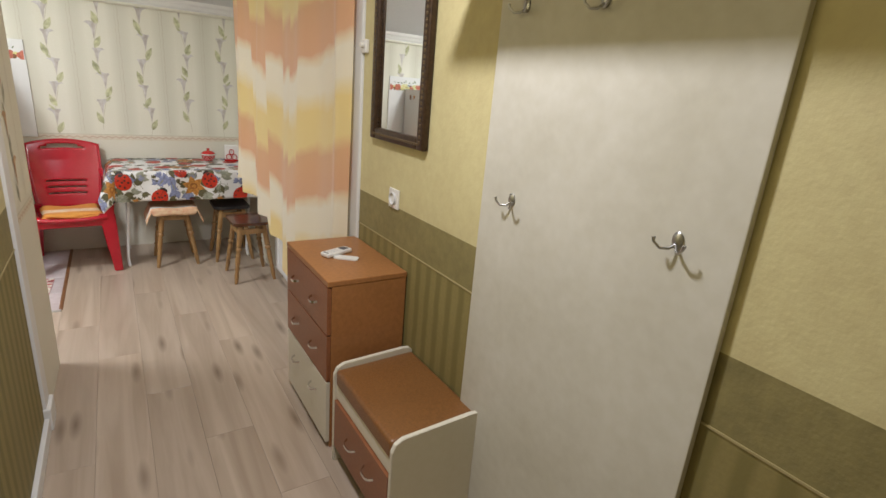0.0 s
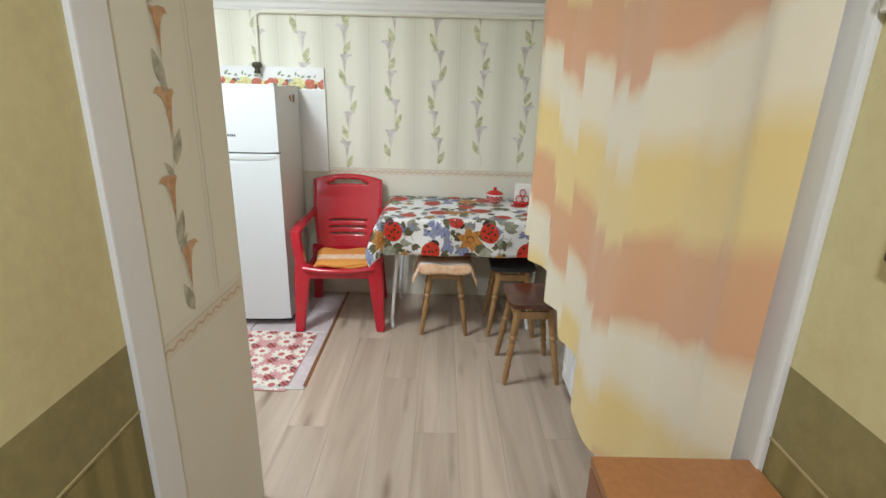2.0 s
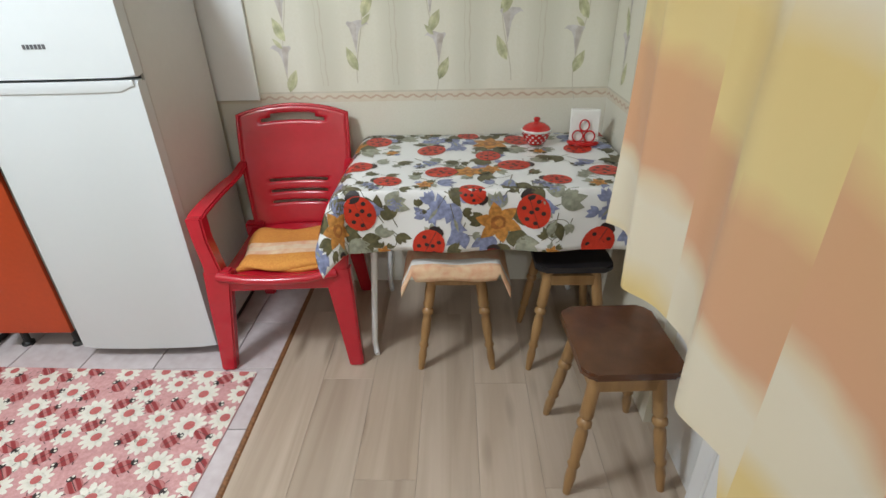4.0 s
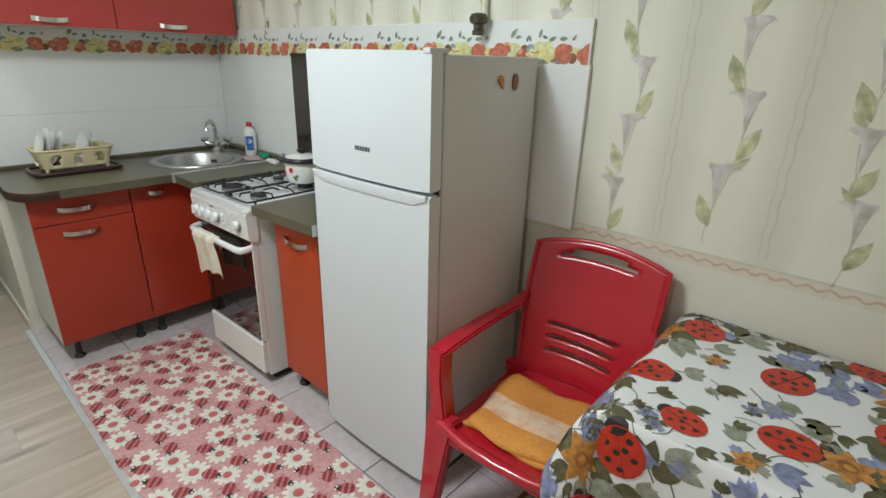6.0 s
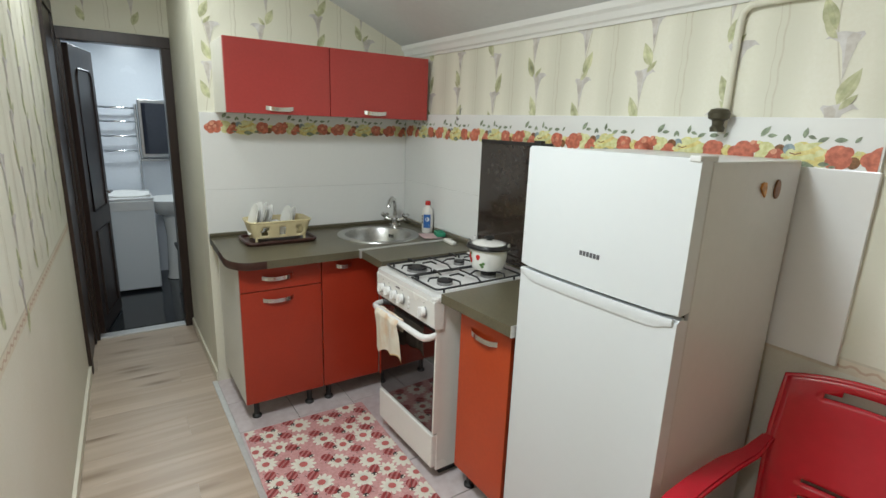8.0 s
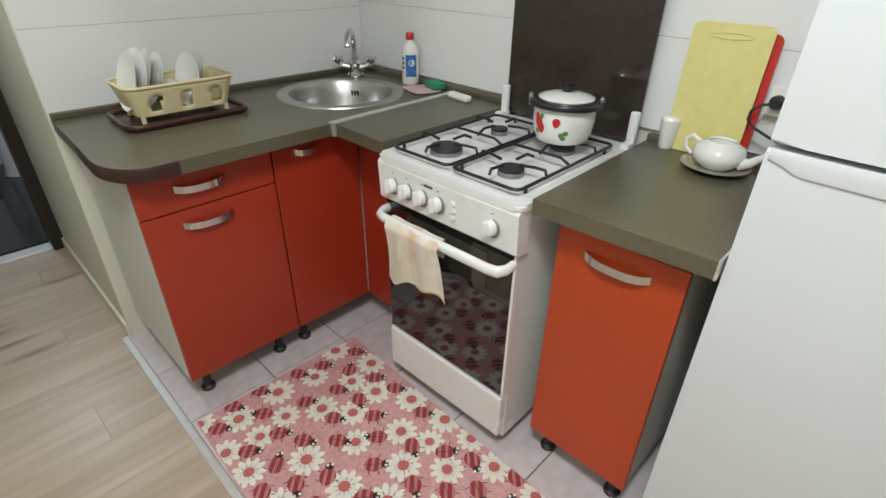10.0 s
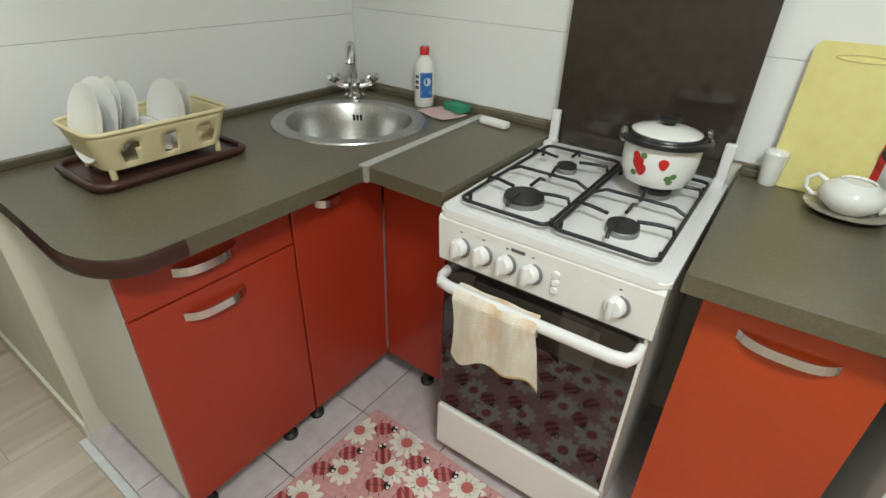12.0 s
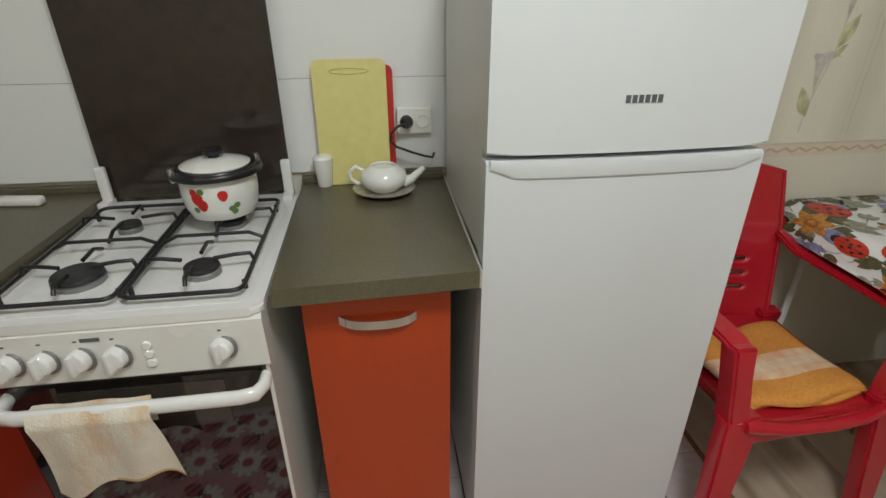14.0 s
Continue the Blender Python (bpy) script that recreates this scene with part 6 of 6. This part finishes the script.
part("skirt", box((-0.175, 0.000, 0.345), (0.175, 0.016, 0.405), 0.005), M_REDPLAST, chair)


def folded(fn, nu, nv, mats, mf, parent):
    ob = part("cloth", grid(fn, nu, nv, mat_fn=mf), mats, parent, smooth=80)
    md = ob.modifiers.new("thick", "SOLIDIFY")
    md.thickness, md.offset = 0.006, 0
    return ob


ot = thing("orange_towel", CH @ pose(0.010, 0.165, 0.398), "folded orange and white striped towel on the chair seat", "towel")
for k in range(2):
    folded(lambda u, v, k=k: (-0.165 + 0.33 * u + 0.010 * math.sin(v * 5 + k), -0.125 + 0.27 * v + 0.008 * math.sin(u * 7 + 2 * k), 0.008 + 0.017 * k + 0.006 * math.sin(u * 8 + k) * math.sin(v * 7 + 2) - 0.012 * max(0, abs(2 * u - 1) - 0.9) * 10 * k - 0.014 * max(0, abs(2 * v - 1) - 0.88) * 8 * k), 24, 20, [M_ORTOWEL, M_PEACH, M_PEACHL], lambda u, v: 2 if 0.34 < v < 0.46 else (1 if 0.24 < v < 0.56 else 0), ot).modifiers[0].thickness = 0.016


# ---- stools ----
def stool(name, m, top_material, label, w=0.27, d=0.30, top_z=0.452):
    s = thing(name, m, label, "stool", "stools at the table")
    part("seat", prism(rounded(-w / 2, w / 2, -d / 2, d / 2, 0.035), top_z - 0.022, top_z, 0.006), top_material, s, smooth=40)
    for sx in (-1, 1):
        for sy in (-1, 1):
            p0, p1 = Vector((sx * (w / 2 - 0.055), sy * (d / 2 - 0.055), top_z - 0.022)), Vector((sx * (w / 2 + 0.004), sy * (d / 2 + 0.002), 0.0))
            prof = [(0, 0.017), (0.05, 0.019), (0.30, 0.019), (0.36, 0.020), (0.38, 0.013), (0.40, 0.021), (0.43, 0.022), (0.45, 0.013), (0.49, 0.017), (0.60, 0.018), (0.72, 0.014), (0.75, 0.019), (0.78, 0.013), (0.86, 0.016), (1.0, 0.011)]
            part("leg", sweep([p0 + (p1 - p0) * t for t, _ in prof], [r for _, r in prof], 10), M_STOOL, s, "turned beech leg", 60)
    for sx in (-1, 1):
        part("side_rail", box((sx * (w / 2 - 0.042) - 0.009, -d / 2 + 0.05, top_z - 0.092), (sx * (w / 2 - 0.042) + 0.009, d / 2 - 0.05, top_z - 0.052), 0.003), M_STOOL, s)
    for sy in (-1, 1):
        part("cross_rail", box((-w / 2 + 0.05, sy * (d / 2 - 0.042) - 0.009, top_z - 0.092), (w / 2 - 0.05, sy * (d / 2 - 0.042) + 0.009, top_z - 0.052), 0.003), M_STOOL, s)
    return s


stool("wooden_stool", pose(2.415, 0.150, 0), M_STOOLTOP, "turned beech stool under a draped peach towel")
stool("wooden_stool", pose(2.830, 0.145, 0), M_STOOLDK, "turned beech stool with a black cover pushed under the table")
stool("wooden_stool", pose(2.868, -0.378, 0, 0, 0, 2), M_STOOLTOP, "turned beech stool with a dark brown lacquered seat")
pt = thing("peach_towel", pose(2.415, 0.150, 0.454), "peach and white towel draped over the stool", "towel")


def towel_drape(u, v):
    s = (u - 0.5) * 0.50
    over = max(0.0, abs(s) - 0.148)
    x = math.copysign(min(abs(s), 0.148) + over * 0.40 + 0.004, s) if s else 0
    t = v * 0.32
    front = max(0.0, 0.055 - t)
    y = -0.158 + max(0.0, t - 0.055) - 0.10 * front
    z = 0.007 - over * 0.92 - front * 0.95 * (1 if over < 0.001 else 0.5) + 0.003 * math.sin(u * 17 + v * 9)
    return (x, y, z)


folded(towel_drape, 40, 18, [M_PEACH, M_PAPERW], lambda u, v: 1 if 0.24 < v < 0.36 else 0, pt)


# ---- curtain, radiator ----
curt = thing("curtain", pose(0, 0, 0), "translucent yellow, cream and orange voile curtain", "curtain")


def lerp_rows(rows, x):
    for (a, p), (b, q) in zip(rows, rows[1:]):
        if x <= b:
            return p + (q - p) * (x - a) / (b - a)
    return rows[-1][1]


HEM = ((0.0, 0.73), (0.10, 0.73), (0.115, 0.67), (0.25, 0.65), (0.265, 0.58), (0.38, 0.585), (0.395, 0.47), (0.50, 0.46), (0.515, 0.33), (1.0, 0.33))


def curtain_fall(u, v):
    """u from the north edge to the south, v from the hem up."""
    hem = lerp_rows(HEM, u)
    z = hem + (2.40 - hem) * v
    amp = 0.015 + 0.016 * (1 - v)
    ph = 27 * u + 1.6 * math.sin(5.1 * u) + 0.7 * math.sin(v * 3 + 4 * u)
    x = 2.835 + 0.175 * u - 0.36 * u ** 3 * (1 - u) * (1 - v) + amp * math.sin(ph) + 0.006 * math.sin(2.3 * ph + v * 2)
    return (x, -0.235 - 1.725 * u + 0.012 * math.sin(ph + 1.4), z)


part("drape", grid(curtain_fall, 150, 26, uv=True), M_CURTAIN, curt, smooth=80)
part("rail", sweep([(2.83, -0.20, 2.405), (3.01, -1.95, 2.405)], 0.012, 8), M_WHITE, curt, "white curtain rail", 60)
rad = thing("radiator", pose(2.995, -1.16, 0.0), "white steel panel radiator with a grille top under the window", "radiator")
part("front_panel", box((0.0, -0.50, 0.14), (0.016, 0.50, 0.76), 0.006), M_RAD, rad)
part("back_panel", box((0.075, -0.50, 0.14), (0.090, 0.50, 0.76), 0.006), M_RAD, rad)
for s in (-1, 1):
    part("side_cover", box((0.008, s * 0.498 - 0.004, 0.15), (0.086, s * 0.498 + 0.004, 0.772), 0.002), M_RAD, rad)
gr = bmesh.new()
for i in range(66):
    y = -0.49 + i * 0.015
    box((0.012, y, 0.760), (0.078, y + 0.007, 0.768), 0, 1, gr)
part("grille", gr, M_RAD, rad, "slotted top grille")
for y in (-0.35, 0.35):
    part("bracket", box((0.085, y - 0.02, 0.0), (0.11, y + 0.02, 0.5), 0.003), M_RAD, rad)
for k in range(9):
    part("flute", sweep([(-0.001, -0.44 + 0.11 * k, 0.19), (-0.001, -0.44 + 0.11 * k, 0.72)], 0.006, 6), M_RAD, rad, smooth=60)


# ---- hall things ----
chest = thing("chest_of_drawers", pose(2.711, -2.227, 0, 0, 0, -90) @ Matrix.Diagonal((0.93, 0.975, 1.0, 1.0)), "brown chest of drawers with an ivory base and chrome handles", "chest")
part("top", box((-0.292, -0.002, 0.728), (0.292, 0.345, 0.750), 0.003), M_CHESTTOP, chest)
part("side", box((-0.290, 0.016, 0.0), (-0.272, 0.343, 0.728), 0.002), M_CHESTTOP, chest)
part("side", box((0.272, 0.016, 0.0), (0.290, 0.343, 0.728), 0.002), M_CHESTTOP, chest)
part("back", box((-0.272, 0.30, 0.02), (0.272, 0.343, 0.728)), M_CHESTF, chest)
for z0, z1, mm in ((0.030, 0.312, M_IVORY), (0.318, 0.518, M_CHESTF), (0.524, 0.724, M_CHESTF)):
    dr = part("drawer_front", box((-0.288, -0.002, z0), (0.288, 0.015, z1), 0.002), mm, chest)
    for hx in (-0.13, 0.13):
        h = part("handle", bow_handle(0.075, 0.022, 0.004, 0.005), M_CHROME, dr, "chrome bow handle", 40)
        h.location = (hx, -0.003, (z0 + z1) / 2 + (0.05 if mm is M_IVORY else 0))
part("plinth", box((-0.27, 0.03, 0.0), (0.27, 0.05, 0.03)), M_FOOT, chest)
rem = thing("remote_control", pose(2.858, -2.196, 0.751, 0, 0, 22), "white air conditioner remote control", "remote")
part("body", box((-0.070, -0.026, 0.0), (0.070, 0.026, 0.019), 0.007, 3), M_SOCKET, rem, smooth=50)
part("screen", box((0.022, -0.017, 0.0185), (0.056, 0.017, 0.0200)), M_GREYT, rem)
bt = bmesh.new()
for i in range(3):
    for j in range(2):
        box((-0.045 + 0.018 * i, -0.013 + 0.017 * j, 0.019), (-0.034 + 0.018 * i, -0.004 + 0.017 * j, 0.0205), 0.001, 1, bt)
part("buttons", bt, M_FRSIDE, rem)
part("stripe", box((-0.064, -0.014, 0.0188), (-0.056, 0.014, 0.0198)), M_GREYT, rem)
rc = thing("battery_cover", pose(2.878, -2.266, 0.751, 0, 0, -37), "white battery cover lying by the remote", "cover")
part("cover", prism(rounded(-0.055, 0.05, -0.022, 0.022, 0.008), 0.0, 0.006, 0.002), M_SOCKET, rc)

bench = thing("shoe_bench", pose(2.712, -2.815, 0, 0, 0, -90) @ Matrix.Diagonal((0.97, 0.98, 1.0, 1.0)), "ivory shoe bench with a brown leather cushion and drawer", "bench")
pf = [(0.0, 0.0), (0.345, 0.0), (0.345, 0.432), (0.330, 0.446), (0.30, 0.448), (0.04, 0.438), (0.012, 0.424), (0.0, 0.398)]
for x0 in (-0.262, 0.244):
    bm = bmesh.new()
    a = [bm.verts.new((x0, y, z)) for y, z in pf]
    b = [bm.verts.new((x0 + 0.018, y, z)) for y, z in pf]
    bm.faces.new(a), bm.faces.new(b[::-1])
    for i in range(len(pf)):
        j = (i + 1) % len(pf)
        bm.faces.new((a[i], a[j], b[j], b[i]))
    bmesh.ops.bevel(bm, geom=bm.edges[:], offset=0.002, segments=2, affect="EDGES")
    part("side", bm, M_IVORY, bench, "ivory rounded side panel")
part("shelf", box((-0.244, 0.02, 0.335), (0.244, 0.34, 0.352)), M_IVORY, bench)
cu = box((-0.242, 0.004, 0.352), (0.242, 0.34, 0.422), 0.018, 4)
for v in cu.verts:
    if v.co.z > 0.39:
        v.co.z += 0.010 * (1 - (v.co.x / 0.242) ** 2)
    v.co.z += 0.010 * max(0, (v.co.y - 0.02) / 0.32) * (1 if v.co.z > 0.38 else 0)
part("cushion", cu, M_LEATHER, bench, "brown leather cushion", 60)
part("rail", box((-0.244, 0.010, 0.295), (0.244, 0.026, 0.352), 0.002), M_IVORY, bench)
dr = part("drawer_front", box((-0.240, 0.000, 0.080), (0.240, 0.016, 0.290), 0.002), M_CHESTF, bench)
for hx in (-0.06, 0.10):
    h = part("handle", bow_handle(0.08, 0.022, 0.004, 0.005), M_CHROME, dr, "chrome bow handle", 40)
    h.location = (hx, -0.001, 0.205)
part("back", box((-0.244, 0.32, 0.03), (0.244, 0.338, 0.34)), M_IVORY, bench)

ward = thing("coat_rack", pose(X_HE, -3.36, 0, 0, 0, -90), "tall cream coat panel with a hat shelf and metal hooks", "coat rack")
part("panel", box((-0.395, -0.022, 0.03), (0.395, -0.002, 2.0), 0.003), M_WARD, ward)
part("hat_shelf", box((-0.54, -0.27, 1.82), (0.54, -0.004, 1.84), 0.003), M_WARD, ward)
part("plinth", box((-0.395, -0.020, 0.0), (0.395, -0.004, 0.03)), M_IVORY, ward)
for hx, hz in ((-0.25, 1.190), (0.27, 1.220), (-0.285, 1.70), (-0.02, 1.69), (0.27, 1.70)):
    hkb = lathe([(0, 0), (0.016, 0), (0.018, 0.006), (0.012, 0.012), (0, 0.013)], 16)
    for v in hkb.verts:
        v.co = Vector((v.co.x, -0.022 - v.co.z, v.co.y * 1.5))
    for s in (-1, 1):
        sweep([(0, -0.030, -0.012), (s * 0.012, -0.044, -0.026), (s * 0.030, -0.060, -0.028), (s * 0.046, -0.070, -0.012), (s * 0.050, -0.070, 0.002)], [0.005, 0.0048, 0.0045, 0.0045, 0.006], 8, False, hkb)
    hkp = part("hook", hkb, M_STEEL, ward, "brushed metal double hook", 50)
    hkp.matrix_local = pose(hx, -0.0066, hz) @ Matrix.Scale(0.70, 4)

mir = thing("wall_mirror", pose(X_HE, -2.362, 1.252, 0, 0, -90), "tall wall mirror in an ornate dark bronze frame", "mirror")
W2, H2 = 0.228, 0.95
part("glass", box((-W2 + 0.035, -0.012, 0.035), (W2 - 0.035, -0.008, H2 - 0.035)), M_MIRROR, mir, "silvered mirror glass")
part("backing", box((-W2 + 0.02, -0.008, 0.02), (W2 - 0.02, -0.001, H2 - 0.02)), M_FRAME, mir)
for nm, lo, hi in (("frame_side", (-W2, -0.030, 0.0), (-W2 + 0.046, -0.001, H2)), ("frame_side", (W2 - 0.046, -0.030, 0.0), (W2, -0.001, H2)), ("frame_rail", (-W2 + 0.046, -0.029, 0.0), (W2 - 0.046, -0.001, 0.046)), ("frame_rail", (-W2 + 0.046, -0.029, H2 - 0.046), (W2 - 0.046, -0.001, H2))):
    part(nm, box(lo, hi, 0.009, 3), M_FRAME, mir, smooth=40)
bd = bmesh.new()
for zz in (0.022, H2 - 0.022):
    for i in range(24):
        x = -W2 + 0.03 + (2 * W2 - 0.06) * i / 23
        box((x - 0.006, -0.034, zz - 0.005), (x + 0.006, -0.028, zz + 0.005), 0.002, 1, bd)
for xx in (-W2 + 0.022, W2 - 0.022):
    for i in range(46):
        z = 0.03 + (H2 - 0.06) * i / 45
        box((xx - 0.005, -0.034, z - 0.006), (xx + 0.005, -0.028, z + 0.006), 0.002, 1, bd)
part("beading", bd, M_GILT, mir, "gilt beaded ornament")
part("inner_lip", sweep([(x, -0.016, z) for x, z in ((-W2 + 0.044, 0.044), (W2 - 0.044, 0.044), (W2 - 0.044, H2 - 0.044), (-W2 + 0.044, H2 - 0.044))], 0.005, 6, True), M_FRAME, mir)
ou = thing("wall_socket", pose(X_HE, -2.349, 1.025, 0, 0, -90), "white wall socket above the olive dado", "socket")
part("plate", box((-0.041, -0.010, -0.041), (0.041, 0.0, 0.041), 0.004), M_SOCKET, ou)
part("inset", lathe([(0, 0.001), (0.006, 0.001), (0.014, 0.0015), (0.019, 0.003), (0.022, 0.016), (0.025, 0.017), (0.026, 0.0)], 24), M_FRSIDE, ou, smooth=40).matrix_local = pose(0, -0.002, 0, 90)
sw = thing("doorbell_switch", pose(X_HE, -2.013, 1.627, 0, 0, -90), "small white surface switch on the hall wall", "switch")
part("base", box((-0.022, -0.018, -0.028), (0.022, 0.0, 0.028), 0.006, 3), M_SOCKET, sw, smooth=50)
part("knob", lathe([(0, 0), (0.013, 0), (0.012, 0.014), (0.008, 0.018), (0, 0.018)], 16), M_SOCKET, sw, smooth=40).matrix_local = pose(0, -0.018, 0.004, 90)


# ---- floor pieces: laminate boards and tiles ----
def piece_mesh(name, sx, sy, th, chamfer, material):
    bm = bmesh.new()
    z = (-th, -chamfer, 0.0)
    rows = []
    for k, i in ((0, 0.0), (1, 0.0), (2, chamfer)):
        rows.append([bm.verts.new((x, y, z[k])) for x, y in ((i, i), (sx - i, i), (sx - i, sy - i), (i, sy - i))])
    for p, q in zip(rows, rows[1:]):
        for k in range(4):
            bm.faces.new((p[k], p[(k + 1) % 4], q[(k + 1) % 4], q[k]))
    bm.faces.new(rows[2])
    me = bpy.data.meshes.new(name)
    bm.to_mesh(me)
    bm.free()
    me.materials.append(material)
    return me


def south_y(x):
    t = (x - s0.x) / (s1.x - s0.x)
    return s0.y + t * (s1.y - s0.y)


def tile_south(x):
    """The edge of the tiled corner."""
    return -0.605


BW, BL = 0.192, 1.285
cache = {}
for col in range(int((3.25 + 2.12) / BW) + 1):
    x = 3.25 - (col + 1) * BW
    if x < -2.12:
        continue
    y = -5.25 + (col * 0.437) % BL - BL
    while y < 0.66:
        y0, y1 = max(y, -5.25), min(y + BL, 0.66)
        mid = x + BW / 2
        if mid < X_HW - 0.1:
            y0 = max(y0, min(south_y(x), south_y(x + BW)) - 0.05)
        if mid < 1.70:
            y1 = min(y1, max(tile_south(x), tile_south(x + BW)) + 0.02)
        y += BL
        if y1 - y0 < 0.02:
            continue
        key = round(y1 - y0, 3)
        if key not in cache:
            cache[key] = piece_mesh("plank", BW - 0.0006, y1 - y0 - 0.0006, 0.011, 0.0006, M_FLOOR)
        ob = new("plank", cache[key])
        ob.parent = floor
        ob.location = (x, y0, 0.0 if mid >= 1.70 else -0.001)
cache = {}
TS = 0.30
for i in range(9):
    for j in range(5):
        lx0, ly0 = X_W + i * TS, -0.60 + j * TS
        lx1, ly1 = min(lx0 + TS, 1.70), min(ly0 + TS, Y_N)
        if lx1 - lx0 < 0.03 or ly1 - ly0 < 0.03:
            continue
        key = (round(lx1 - lx0, 3), round(ly1 - ly0, 3))
        if key not in cache:
            cache[key] = piece_mesh("tile", key[0] - 0.004, key[1] - 0.004, 0.006, 0.0015, M_TILE)
        ob = new("tile", cache[key])
        ob.parent = tile_floor
        ob.matrix_local = KIT @ pose(lx0, ly0, 0.002)
